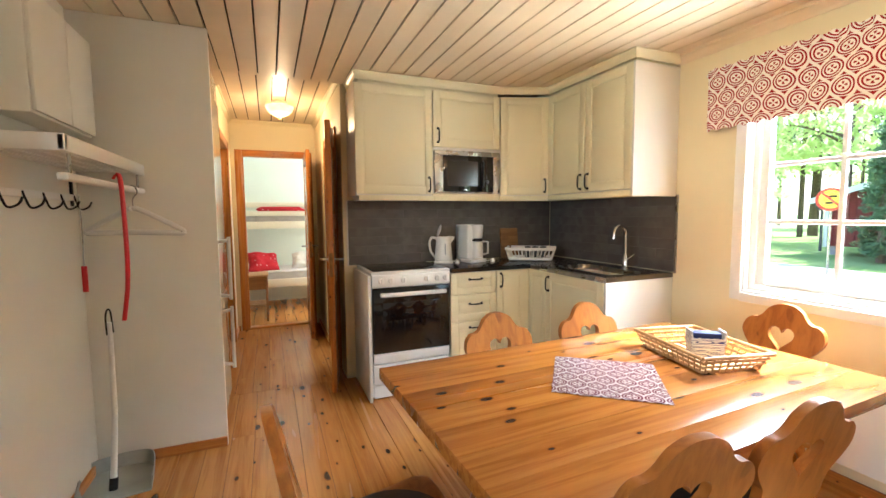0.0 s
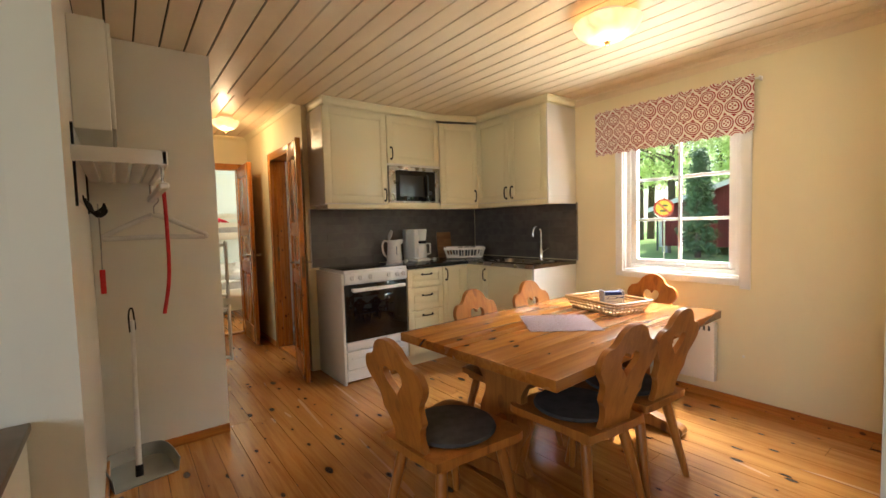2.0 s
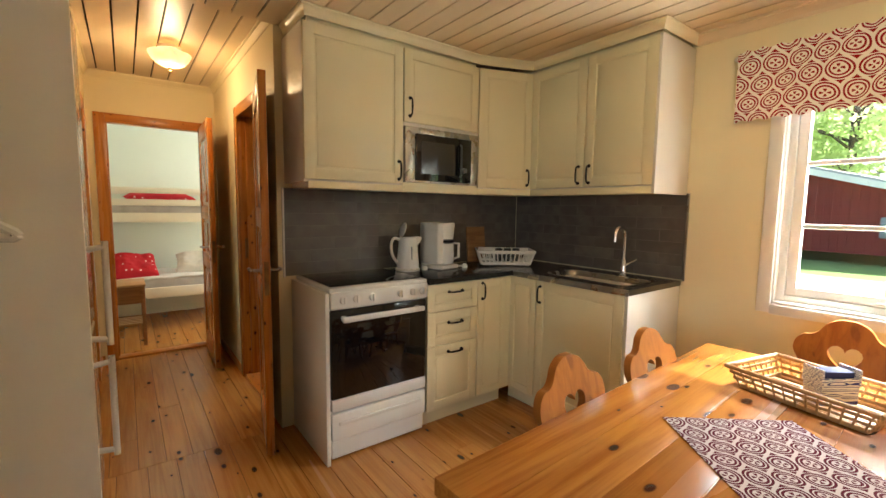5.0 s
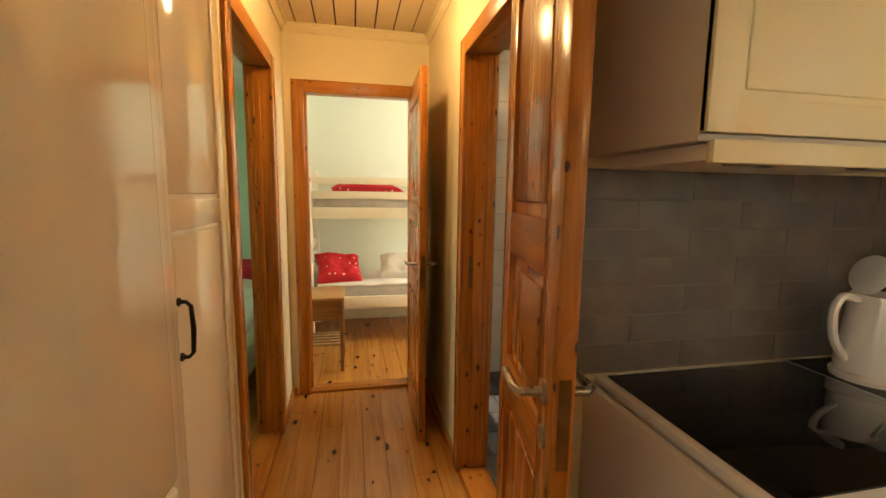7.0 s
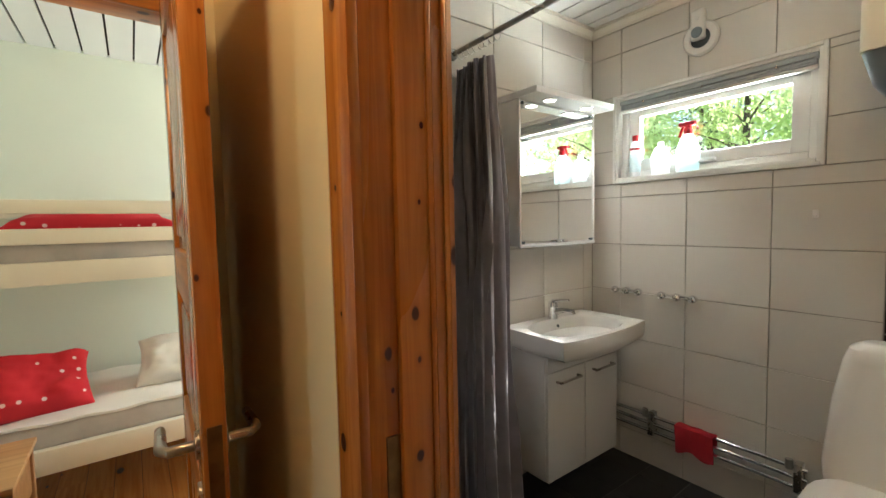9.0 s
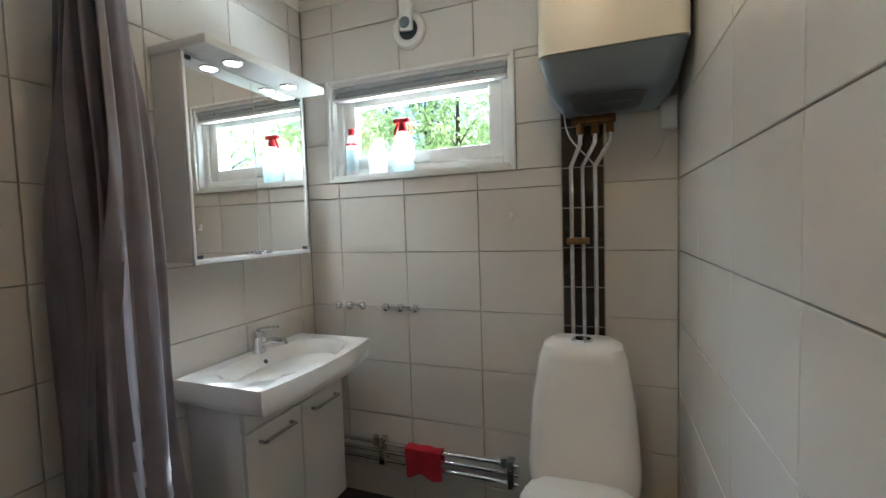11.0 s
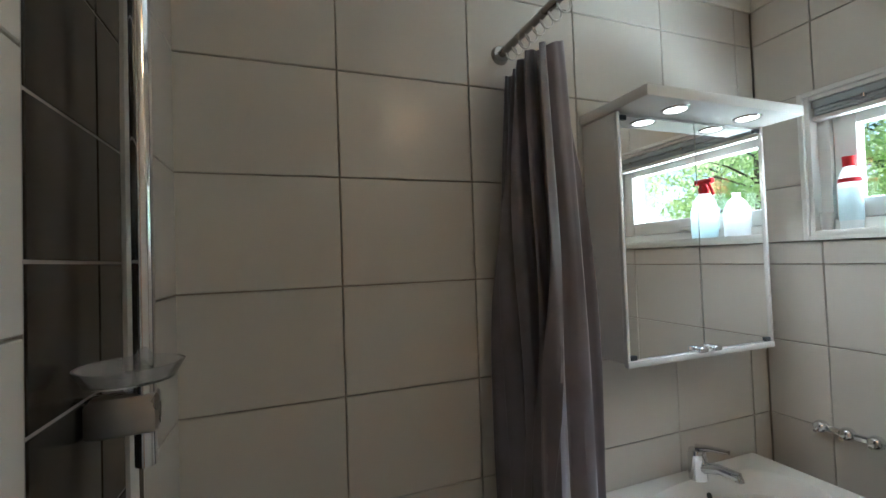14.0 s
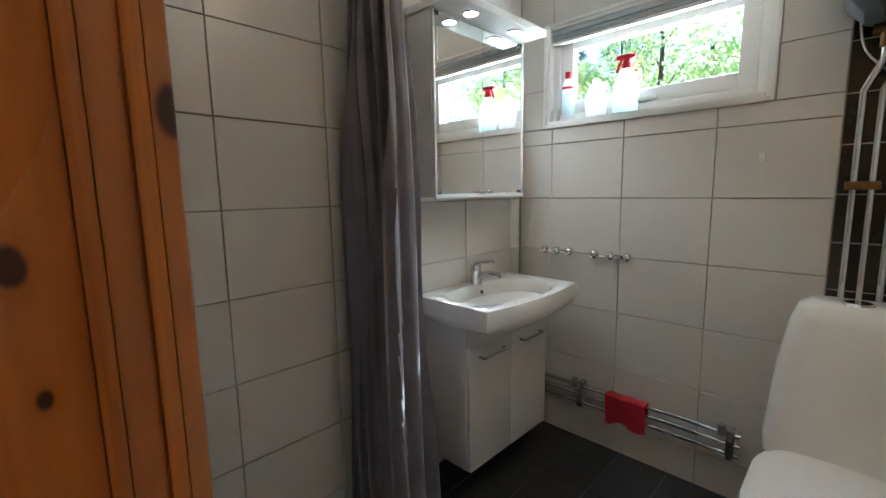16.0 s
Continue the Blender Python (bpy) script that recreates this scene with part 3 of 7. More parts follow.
def door_leaf(name, m, width, height, label, handle_side=1):
    """A panelled pine leaf: hinge at the origin, along +x, panels recessed; lever handles on both faces."""
    d = tagged(new(name), label, "door", kind="structure")
    d.matrix_basis = m
    t, st = 0.038, 0.105
    part("stile", box(0, st, -t / 2, t / 2, 0.012, height, bevel=0.004), PINE, d)
    part("stile", box(width - st, width, -t / 2, t / 2, 0.012, height, bevel=0.004), PINE, d)
    rails = ((0.012, 0.19), (0.86, 0.98), (height - 0.12, height))
    if handle_side == 2:
        rails = ((0.012, 0.19), (0.78, 0.90), (1.19, 1.30), (height - 0.12, height))
    for z0, z1 in rails:
        part("rail", box(st, width - st, -t / 2, t / 2, z0, z1, bevel=0.004), PINE_X, d)
    for (a, z0), (z1, b) in zip(rails, rails[1:]):
        bm = box(st - 0.004, width - st + 0.004, -0.008, 0.008, z0 - 0.004, z1 + 0.004)
        bx(bm, st + 0.03, width - st - 0.03, -0.014, 0.014, z0 + 0.03, z1 - 0.03, bevel=0.006)
        part("panel", bm, PINE, d)
    part("lock_edge", box(width - 0.002, width + 0.0015, -0.011, 0.011, 0.86, 1.03), BRASS, d, "aged steel lock plate")
    for s in (-1, 1):
        h = pipe([(width - 0.06, s * t / 2, 0.98), (width - 0.06, s * (t / 2 + 0.045), 0.98), (width - 0.075, s * (t / 2 + 0.055), 0.98), (width - 0.17, s * (t / 2 + 0.055), 0.975)], [0.009, 0.009, 0.010, 0.009])
        part("handle", h, STEEL, d, "steel lever handle")
        part("rose", lathe([(0.0, 0.0), (0.024, 0.0), (0.024, 0.006), (0.0, 0.008)], 18), STEEL, d, m=pose(width - 0.06, s * t / 2, 0.98, -90 * s, 0, 0))
        part("key_rose", lathe([(0.0, 0.0), (0.022, 0.0), (0.022, 0.005), (0.0, 0.007)], 18), STEEL, d, m=pose(width - 0.06, s * t / 2, 0.89, -90 * s, 0, 0))
    for z in (0.25, height - 0.25):
        part("hinge", pipe([(0.0, 0.024, z - 0.05), (0.0, 0.024, z + 0.05)], 0.008, 8), STEEL, d)
    return d


def turn_to(x0, y0, x1, y1):
    return pose(x0, y0, 0, 0, 0, math.degrees(math.atan2(y1 - y0, x1 - x0)))


door_leaf("door_1", turn_to(0.797, 5.262, 0.775, 4.58), 0.67, 1.965, "open varnished pine panel door of the bunk room", 2)
door_leaf("door_2", turn_to(0.888, 3.655, 0.785, 3.10), 0.565, 1.955, "open varnished pine panel door of the bathroom", 2)


# ---- windows ----
def window(name, y0, y1, z0, z1, x_face, columns, rows, label, muntin=0.022, s=0.042):
    """A white casement in the east wall: lining, frame, sash, glazing bars and panes."""
    w = tagged(new(name), label, "window", kind="structure")
    xs = x_face + 0.035
    for nm, a in (("jamb", (x_face, 3.05, y0, y0 + 0.018, z0, z1)), ("jamb", (x_face, 3.05, y1 - 0.018, y1, z0, z1)), ("head", (x_face, 3.05, y0 + 0.018, y1 - 0.018, z1 - 0.018, z1)), ("window_sill", (x_face - 0.012, 3.05, y0 + 0.018, y1 - 0.018, z0, z0 + 0.02))):
        part(nm, box(*a, bevel=0.002), WINDOW_WHITE, w)
    f = 0.032
    a0, a1, c0, c1 = y0 + 0.018, y1 - 0.018, z0 + 0.02, z1 - 0.018
    for a in ((xs, xs + 0.06, a0, a0 + f, c0, c1), (xs, xs + 0.06, a1 - f, a1, c0, c1), (xs, xs + 0.06, a0 + f, a1 - f, c0, c0 + f), (xs, xs + 0.06, a0 + f, a1 - f, c1 - f, c1)):
        part("window_frame", box(*a, bevel=0.003), WINDOW_WHITE, w)
    a0, a1, c0, c1 = a0 + f + 0.002, a1 - f - 0.002, c0 + f + 0.002, c1 - f - 0.002
    for a in ((xs + 0.012, xs + 0.055, a0, a0 + s, c0, c1), (xs + 0.012, xs + 0.055, a1 - s, a1, c0, c1), (xs + 0.012, xs + 0.055, a0 + s, a1 - s, c0, c0 + s), (xs + 0.012, xs + 0.055, a0 + s, a1 - s, c1 - s, c1)):
        part("sash", box(*a, bevel=0.004), WINDOW_WHITE, w)
    a0, a1, c0, c1 = a0 + s, a1 - s, c0 + s, c1 - s
    pane = part("pane", box(xs + 0.034, xs + 0.038, a0 - 0.004, a1 + 0.004, c0 - 0.004, c1 + 0.004), GLASS, w, round_=False)
    pane.visible_shadow = False
    for i in range(1, columns):
        y = a0 + (a1 - a0) * i / columns
        part("muntin", box(xs + 0.018, xs + 0.033, y - muntin / 2, y + muntin / 2, c0, c1, bevel=0.003), WINDOW_WHITE, w)
    for j in range(1, rows):
        z = c0 + (c1 - c0) * j / rows
        part("muntin", box(xs + 0.0195, xs + 0.0325, a0, a1, z - muntin / 2, z + muntin / 2, bevel=0.003), WINDOW_WHITE, w)
    part("latch", box(xs - 0.012, xs + 0.012, (a0 + a1) / 2 - 0.05, (a0 + a1) / 2 + 0.03, c0 - s + 0.004, c0 - s + 0.02, bevel=0.004), WHITE, w, "white lever latch")
    return w


W1 = window("window_1", 0.785, 1.61, 0.84, 1.945, EAST + 0.001, 2, 3, "white six-pane wooden kitchen window")
for a in ((EAST - 0.018, EAST, 0.735, 0.795, 0.775, 2.0), (EAST - 0.018, EAST, 1.60, 1.66, 0.80, 2.0), (EAST - 0.018, EAST, 0.795, 1.60, 1.94, 2.0), (EAST - 0.024, EAST, 0.795, 1.60, 0.795, 0.845)):
    part("trim", box(*a, bevel=0.004), WINDOW_WHITE, W1)
W2 = window("window_2", 4.298, 5.162, 1.551, 1.997, 2.834, 1, 1, "white low bathroom window with deep reveal", s=0.058)
for a in ((2.822, 2.836, 4.288, 4.303, 1.541, 2.007), (2.822, 2.836, 5.157, 5.172, 1.541, 2.007), (2.822, 2.836, 4.303, 5.157, 1.541, 1.556), (2.822, 2.836, 4.303, 5.157, 1.992, 2.007)):
    part("trim", box(*a, bevel=0.002), WINDOW_WHITE, W2)

# pleated blind drawn up in the bathroom window
blind = thing("window_blind", pose(2.85, 4.73, 1.95), "grey pleated blind drawn up in the bathroom window", "blind")
part("rail", box(-0.012, 0.02, -0.41, 0.41, 0.005, 0.027, bevel=0.003), BLIND, blind)
for i in range(2):
    part("pleat", box(-0.010, 0.018, -0.405, 0.405, -0.008 - i * 0.011, 0.002 - i * 0.011, bevel=0.003), BLIND, blind)
part("bottom_rail", box(-0.012, 0.02, -0.41, 0.41, -0.036, -0.021, bevel=0.004), WHITE_MATT, blind)
for y in (-0.28, 0.0, 0.28):
    part("knob", lathe([(0, -0.008), (0.008, -0.004), (0.008, 0.004), (0, 0.008)], 10), CHROME, blind, m=pose(-0.016, y, 0.0))


# ---- tiles ----
TILE_MESHES = {}


def tile_mesh(w, h, t, c, material):
    key = (round(w, 3), round(h, 3), t, material.name)
    if key not in TILE_MESHES:
        vs = []
        for d, y in ((0, 0), (0, t - c), (c, t)):
            vs += [(d, -y, d), (w - d, -y, d), (w - d, -y, h - d), (d, -y, h - d)]
        fs = [(8, 9, 10, 11)] + [(a + k, a + (k + 1) % 4, a + 4 + (k + 1) % 4, a + 4 + k) for a in (0, 4) for k in range(4)]
        me = bpy.data.meshes.new("tile")
        me.from_pydata(vs, [], fs)
        me.materials.append(material)
        TILE_MESHES[key] = me
    return TILE_MESHES[key]


def cut_rect(r, hole):
    u0, u1, z0, z1 = r
    a0, a1, c0, c1 = hole
    if a0 >= u1 or a1 <= u0 or c0 >= z1 or c1 <= z0:
        return [r]
    out = []
    if c0 > z0:
        out.append((u0, u1, z0, c0))
    if c1 < z1:
        out.append((u0, u1, c1, z1))
    m0, m1 = max(z0, c0), min(z1, c1)
    if a0 > u0:
        out.append((u0, a0, m0, m1))
    if a1 < u1:
        out.append((a1, u1, m0, m1))
    return out


def tile_field(parent, name, rects, place, material, joint=0.0032, t=0.009, c=0.0015):
    """Lays tiles over rectangles (u0, u1, z0, z1); place(u, z) is the pose of a tile's lower corner."""
    for u0, u1, z0, z1 in rects:
        w, h = u1 - u0 - joint, z1 - z0 - joint
        if w < 0.012 or h < 0.012:
            continue
        ob = new(name, tile_mesh(w, h, t, c, material))
        ob.matrix_basis = place(u0 + joint / 2, z0 + joint / 2)
        ob.parent = parent


def cells(us, zs, holes=()):
    out = []
    for u0, u1 in zip(us, us[1:]):
        for z0, z1 in zip(zs, zs[1:]):
            rs = [(u0, u1, z0, z1)]
            for h in holes:
                rs = [q for r in rs for q in cut_rect(r, h)]
            out += rs
    return out


def span(lo, hi, origin, step):
    k = math.ceil((lo - origin) / step + 1e-6)
    out = [lo]
    while origin + k * step < hi - 1e-6:
        out.append(origin + k * step)
        k += 1
    return out + [hi]


# ---- floors ----
def plank_floor(name, x0, x1, y0, y1, z, label, width=0.121, seed=3):
    fl = structure(name, box(x0, x1, y0, y1, z - 0.1, z - 0.006), DARK, label, "floor")
    rng = random.Random(seed)
    n = round((x1 - x0) / width)
    w = (x1 - x0) / n
    for i in range(n):
        y = y0 - rng.uniform(0, 2.0)
        while y < y1:
            e = y + rng.choice((1.9, 2.3, 2.7, 3.1))
            a, b = max(y, y0), min(e, y1)
            if b - a > 0.05:
                ob = new("plank", plank_mesh(w - 0.0016, b - a - 0.0012))
                ob.matrix_basis = pose(x0 + i * w + w / 2, (a + b) / 2, z)
                ob.parent = fl
            y = e
    return fl


def plank_mesh(w, l):
    me = bpy.data.meshes.new("plank")
    a, b, c = w / 2, l / 2, 0.0014
    vs = [(-a, -b, -0.012), (a, -b, -0.012), (a, b, -0.012), (-a, b, -0.012), (-a, -b, -c), (a, -b, -c), (a, b, -c), (-a, b, -c), (-a + c, -b + c * 0.3, 0), (a - c, -b + c * 0.3, 0), (a - c, b - c * 0.3, 0), (-a + c, b - c * 0.3, 0)]
    fs = [(8, 9, 10, 11)] + [(s + k, s + (k + 1) % 4, s + 4 + (k + 1) % 4, s + 4 + k) for s in (0, 4) for k in range(4)]
    me.from_pydata(vs, [], fs)
    me.materials.append(FLOOR)
    return me


# ---- kitchen units ----
def pull(parent, p, axis, length=0.10, out=(0, -1, 0)):
    """A black iron bow handle standing off a front."""
    p, o = Vector(p), Vector(out)
    a = Vector((0, 0, 1)) if axis == "z" else (Vector((1, 0, 0)) if axis == "x" else Vector((0, 1, 0)))
    h = length / 2
    pts = [p - a * h, p - a * h + o * 0.016, p - a * (h - 0.010) + o * 0.026, p + o * 0.029, p + a * (h - 0.010) + o * 0.026, p + a * h + o * 0.016, p + a * h]
    bm = pipe(pts, [0.006, 0.0045, 0.005, 0.006, 0.005, 0.0045, 0.006], 8)
    for s in (-1, 1):
        e = p + a * h * s
        tube(bm, [e, e + o * 0.004], 0.010, 10)
    return part("handle", bm, BLACK_IRON, parent, "black iron bow handle")


def front(parent, name, axis, face, u0, u1, z0, z1, material=None, frame=0.055, out=-1, mid=None):
    """A framed door or drawer front lying in the plane x = face or y = face."""
    g, t = 0.0015, 0.019
    u0, u1, z0, z1 = u0 + g, u1 - g, z0 + g, z1 - g
    f = min(frame, (z1 - z0) * 0.28)
    def put(nm, owner, a, b, c, d, w0, w1, bev):
        lo, hi = sorted((face + out * w0, face + out * w1))
        b_ = box(a, b, lo, hi, c, d, bevel=bev) if axis == "y" else box(lo, hi, a, b, c, d, bevel=bev)
        return part(nm, b_, material or CAB, owner)
    leaf = put(name, parent, u0, u1, z0, z1, 0.0, t - 0.007, 0.0)
    put("stile", leaf, u0, u0 + f, z0, z1, 0.001, t, 0.0025)
    put("stile", leaf, u1 - f, u1, z0, z1, 0.001, t, 0.0025)
    levels = [(z0, z0 + f), (z1 - f, z1)]
    if mid:
        levels.insert(1, (mid - f / 2, mid + f / 2))
    for c, d in levels:
        put("rail", leaf, u0 + f - 0.002, u1 - f + 0.002, c, d, 0.001, t - 0.0003, 0.0025)
    for (_, c), (d, _) in zip(levels, levels[1:]):
        if d - c > 0.05:
            put("panel", leaf, u0 + f + 0.012, u1 - f - 0.012, c + 0.012, d - 0.012, 0.001, t - 0.003, 0.005)
    return leaf


base = thing("base_cabinet", pose(0, 0, 0), "cream drawer unit with framed fronts and black handles", "cabinet", "base cabinets")
part("body", box(1.602, 1.983, 2.885, BACK - 0.003, 0.10, 0.868), CAB_GREY, base)
part("plinth", box(1.602, 2.25, 2.93, 2.945, 0.0, 0.10), CAB, base)
for z0, z1 in ((0.70, 0.866), (0.495, 0.70), (0.105, 0.495)):
    d = front(base, "drawer", "y", 2.885, 1.602, 1.983, z0, z1)
    pull(d, (1.805, 2.866, (z0 + z1) / 2 + (0.03 if z1 - z0 < 0.3 else 0.15)), "x")
base = thing("base_cabinet", pose(0, 0, 0), "narrow cream base unit with one framed door", "cabinet", "base cabinets")
part("body", box(1.985, 2.278, 2.885, BACK - 0.003, 0.10, 0.868), CAB_GREY, base)
d = front(base, "door", "y", 2.885, 1.985, 2.235, 0.105, 0.866, frame=0.045)
pull(d, (2.022, 2.866, 0.79), "z")
part("filler", box(2.236, 2.279, 2.872, 2.886, 0.105, 0.866), CAB, base)
base = thing("base_cabinet", pose(0, 0, 0), "cream sink base unit with two framed doors", "cabinet", "base cabinets")
part("body", box(2.303, EAST - 0.003, 2.07, 2.90, 0.10, 0.868), CAB_GREY, base)
part("plinth", box(2.345, 2.36, 2.07, 2.93, 0.0, 0.10), CAB, base)
d = front(base, "door", "x", 2.302, 2.655, 2.885, 0.105, 0.866, frame=0.045)
d = front(base, "door", "x", 2.302, 2.065, 2.653, 0.105, 0.866)
pull(d, (2.283, 2.62, 0.78), "z", out=(-1, 0, 0))
part("end_panel", box(2.285, EAST - 0.003, 2.045, 2.064, 0.0, 0.868, bevel=0.001), CAB_GREY, base)

top = thing("worktop", pose(1.9, 3.1, 0.87), "black stone-look worktop between stove and sink", "worktop")
part("edge_strip", box(-0.298, 0.38, -0.254, -0.2505, 0.002, 0.028), WORKTOP, top)
part("slab", box(-0.298, 0.38, -0.25, 0.274, 0.0, 0.03, bevel=0.003), WORKTOP, top)
sink = thing("kitchen_sink", pose(2.57, 2.70, 0.87), "dark steel sink top with inset bowl beside the wall", "sink")
part("top", plate([(-0.288, -0.66), (0.274, -0.66), (0.274, 0.672), (-0.288, 0.672)], [[(-0.19, -0.59), (0.11, -0.59), (0.11, -0.02), (-0.19, -0.02)]], 0.03, lambda a, b, w: (a, b, w)), STEEL_TOP, sink)
bm = bmesh.new()
rings = []
for k, (ins, z) in enumerate(((-0.004, 0.0315), (0.006, 0.030), (0.016, 0.012), (0.028, -0.12), (0.06, -0.145))):
    x0, x1, y0, y1 = -0.19 + ins, 0.11 - ins, -0.59 + ins, -0.02 - ins
    r = 0.07
    loop = []
    for cx, cy, a0 in ((x1 - r, y1 - r, 0), (x0 + r, y1 - r, 90), (x0 + r, y0 + r, 180), (x1 - r, y0 + r, 270)):
        loop += [bm.verts.new((cx + r * math.cos(radians(a0 + s * 18)), cy + r * math.sin(radians(a0 + s * 18)), z)) for s in range(6)]
    rings.append(loop)
for a, b in zip(rings, rings[1:]):
    for k in range(len(a)):
        bm.faces.new((a[k], a[(k + 1) % len(a)], b[(k + 1) % len(a)], b[k]))
bm.faces.new(rings[-1])
part("bowl", bm, STEEL, sink)
part("front_edge", box(-0.294, -0.287, -0.66, 0.16, -0.004, 0.031, bevel=0.002), STEEL, sink)
part("drain", lathe([(0, 0.002), (0.03, 0.002), (0.034, 0.0)], 18, centre=(-0.04, -0.30, -0.144)), CHROME, sink)
tap = thing("kitchen_tap", pose(2.735, 2.34, 0.90), "chrome swan-neck mixer tap on the sink top", "tap")
part("body", lathe([(0.0, 0.0), (0.026, 0.0), (0.026, 0.006), (0.020, 0.012), (0.019, 0.095), (0.014, 0.105), (0, 0.106)], 18), CHROME, tap)
part("spout", pipe([(0, 0, 0.10), (0, 0, 0.25)] + [(-0.055 + 0.055 * math.cos(radians(a)), -0.0, 0.25 + 0.055 * math.sin(radians(a))) for a in range(20, 181, 20)] + [(-0.112, 0, 0.215)], 0.0105, 12), CHROME, tap)
part("lever", pipe([(0, -0.018, 0.07), (0, -0.045, 0.085), (0, -0.085, 0.11)], [0.009, 0.006, 0.005], 8), CHROME, tap)

stove = thing("stove", pose(1.018, 2.865, 0), "white free-standing electric stove with glass hob", "stove")
SW = 0.575
part("body", box(0.0, SW, 0.03, 0.505, 0.02, 0.885, bevel=0.003), WHITE, stove)
part("hob_frame", box(-0.002, SW + 0.002, 0.0, 0.508, 0.885, 0.905, bevel=0.004), WHITE, stove)
part("hob", box(0.018, SW - 0.018, 0.045, 0.485, 0.905, 0.909, bevel=0.001), BLACK_GLASS, stove, "black ceramic glass hob")
part("control_panel", box(0.0, SW, -0.012, 0.03, 0.80, 0.886, bevel=0.006), WHITE, stove)
for k, x in enumerate((0.065, 0.135, 0.225, 0.395, 0.475, 0.535)):
    kn = part("knob", lathe([(0, 0.0), (0.021, 0.0), (0.019, 0.016), (0.0, 0.017)], 18), WHITE_MATT, stove, m=pose(x, -0.012, 0.845, 90, 0, 0))
    part("grip", box(-0.004, 0.004, -0.018, 0.018, 0.014, 0.026, bevel=0.002), WHITE_MATT, kn)
oven = part("oven_door", box(0.005, SW - 0.005, 0.0, 0.032, 0.335, 0.79, bevel=0.004), OVEN_GLASS, stove, "black glass oven door")
part("door_base", box(0.005, SW - 0.005, -0.002, 0.031, 0.27, 0.333, bevel=0.004), WHITE, stove)
part("oven_handle", box(0.05, SW - 0.04, -0.05, -0.028, 0.735, 0.765, bevel=0.009, seg=3), WHITE, oven, "white bar handle")
for x in (0.07, SW - 0.07):
    part("handle_post", box(x - 0.012, x + 0.012, -0.032, 0.004, 0.738, 0.762, bevel=0.003), WHITE, oven)
part("inner_window", box(0.075, SW - 0.075, -0.0025, 0.002, 0.39, 0.69, bevel=0.001), BLACK_GLASS, oven)
part("drawer", box(0.005, SW - 0.005, 0.0, 0.03, 0.115, 0.255, bevel=0.004), WHITE, stove)
part("drawer_lip", box(0.04, SW - 0.04, -0.012, 0.002, 0.195, 0.215, bevel=0.005), WHITE, stove)
part("kick_panel", box(0.01, SW - 0.01, 0.018, 0.03, 0.015, 0.105), WHITE, stove)
for x in (0.05, SW - 0.05):
    for y in (0.08, 0.46):
        part("foot", lathe([(0.016, 0.0), (0.016, 0.022)], 10, centre=(x, y, 0)), DARK_PLASTIC, stove)
panel = thing("gable_board", pose(0.99, 2.855, 0), "white melamine end panel beside the stove", "panel")
part("board", box(0.0, 0.020, 0.0, 0.522, 0.0, 0.885, bevel=0.0015), CAB_GREY, panel)

# ---- wall units ----
group = "wall cabinets"
u = thing("wall_cabinet", pose(0, 0, 0), "cream wall unit with hood beneath, framed door", "cabinet", group)
part("body", box(0.962, 1.535, 3.05, BACK - 0.003, 1.435, 2.215), CAB_GREY, u)
d = front(u, "door", "y", 3.05, 0.960, 1.535, 1.445, 2.21)
pull(d, (1.505, 3.031, 1.52), "z")
part("light_rail", box(0.98, 1.545, 3.035, 3.05, 1.40, 1.437, bevel=0.003), CAB, u)
part("hood", box(0.99, 1.53, 3.055, 3.33, 1.405, 1.434, bevel=0.004), CAB_GREY, u, "slim built-in extractor hood")
for x in (1.12, 1.40):
    part("hood_lamp", box(x - 0.05, x + 0.05, 3.07, 3.11, 1.401, 1.407, bevel=0.002), STEEL, u)
u = thing("wall_cabinet", pose(0, 0, 0), "short cream wall unit above the microwave", "cabinet", group)
part("body", box(1.537, 2.105, 3.05, BACK - 0.003, 1.782, 2.215), CAB_GREY, u)
d = front(u, "door", "y", 3.05, 1.54, 2.105, 1.80, 2.21)
pull(d, (1.578, 3.031, 1.885), "z")
part("bottom_shelf", box(1.537, 2.105, 3.04, BACK - 0.003, 1.42, 1.455), CAB, u)
part("light_rail", box(1.545, 2.11, 3.035, 3.05, 1.40, 1.442, bevel=0.003), CAB, u)
for x in (1.537, 2.089):
    part("cheek", box(x, x + 0.016, 3.06, BACK - 0.003, 1.455, 1.782), CAB_GREY, u)
mw = thing("microwave", pose(1.556, 3.04, 1.456), "built-in steel microwave with black glass door", "microwave")
part("case", box(0.004, 0.528, 0.02, 0.30, 0.0, 0.316), DARK_PLASTIC, mw)
fr = bmesh.new()
for a in ((-0.006, 0.548, 0.288, 0.322), (-0.006, 0.548, 0.0, 0.012), (-0.006, 0.062, 0.012, 0.288), (0.492, 0.548, 0.012, 0.288)):
    bx(fr, a[0], a[1], -0.008, 0.018, a[2], a[3], bevel=0.0015)
part("frame", fr, STEEL, mw, "brushed steel surround")
part("door", box(0.064, 0.385, -0.014, 0.018, 0.014, 0.286, bevel=0.003), BLACK_GLASS, mw)
part("window", box(0.10, 0.35, -0.0155, -0.010, 0.055, 0.245), mat("microwave_window", (0.03, 0.028, 0.026), 0.12), mw)
part("control_strip", box(0.387, 0.490, -0.012, 0.018, 0.014, 0.286, bevel=0.002), BLACK_GLASS, mw)
part("handle", pipe([(0.395, -0.014, 0.05), (0.395, -0.03, 0.06), (0.395, -0.03, 0.24), (0.395, -0.014, 0.25)], 0.006, 8), DARK_PLASTIC, mw)
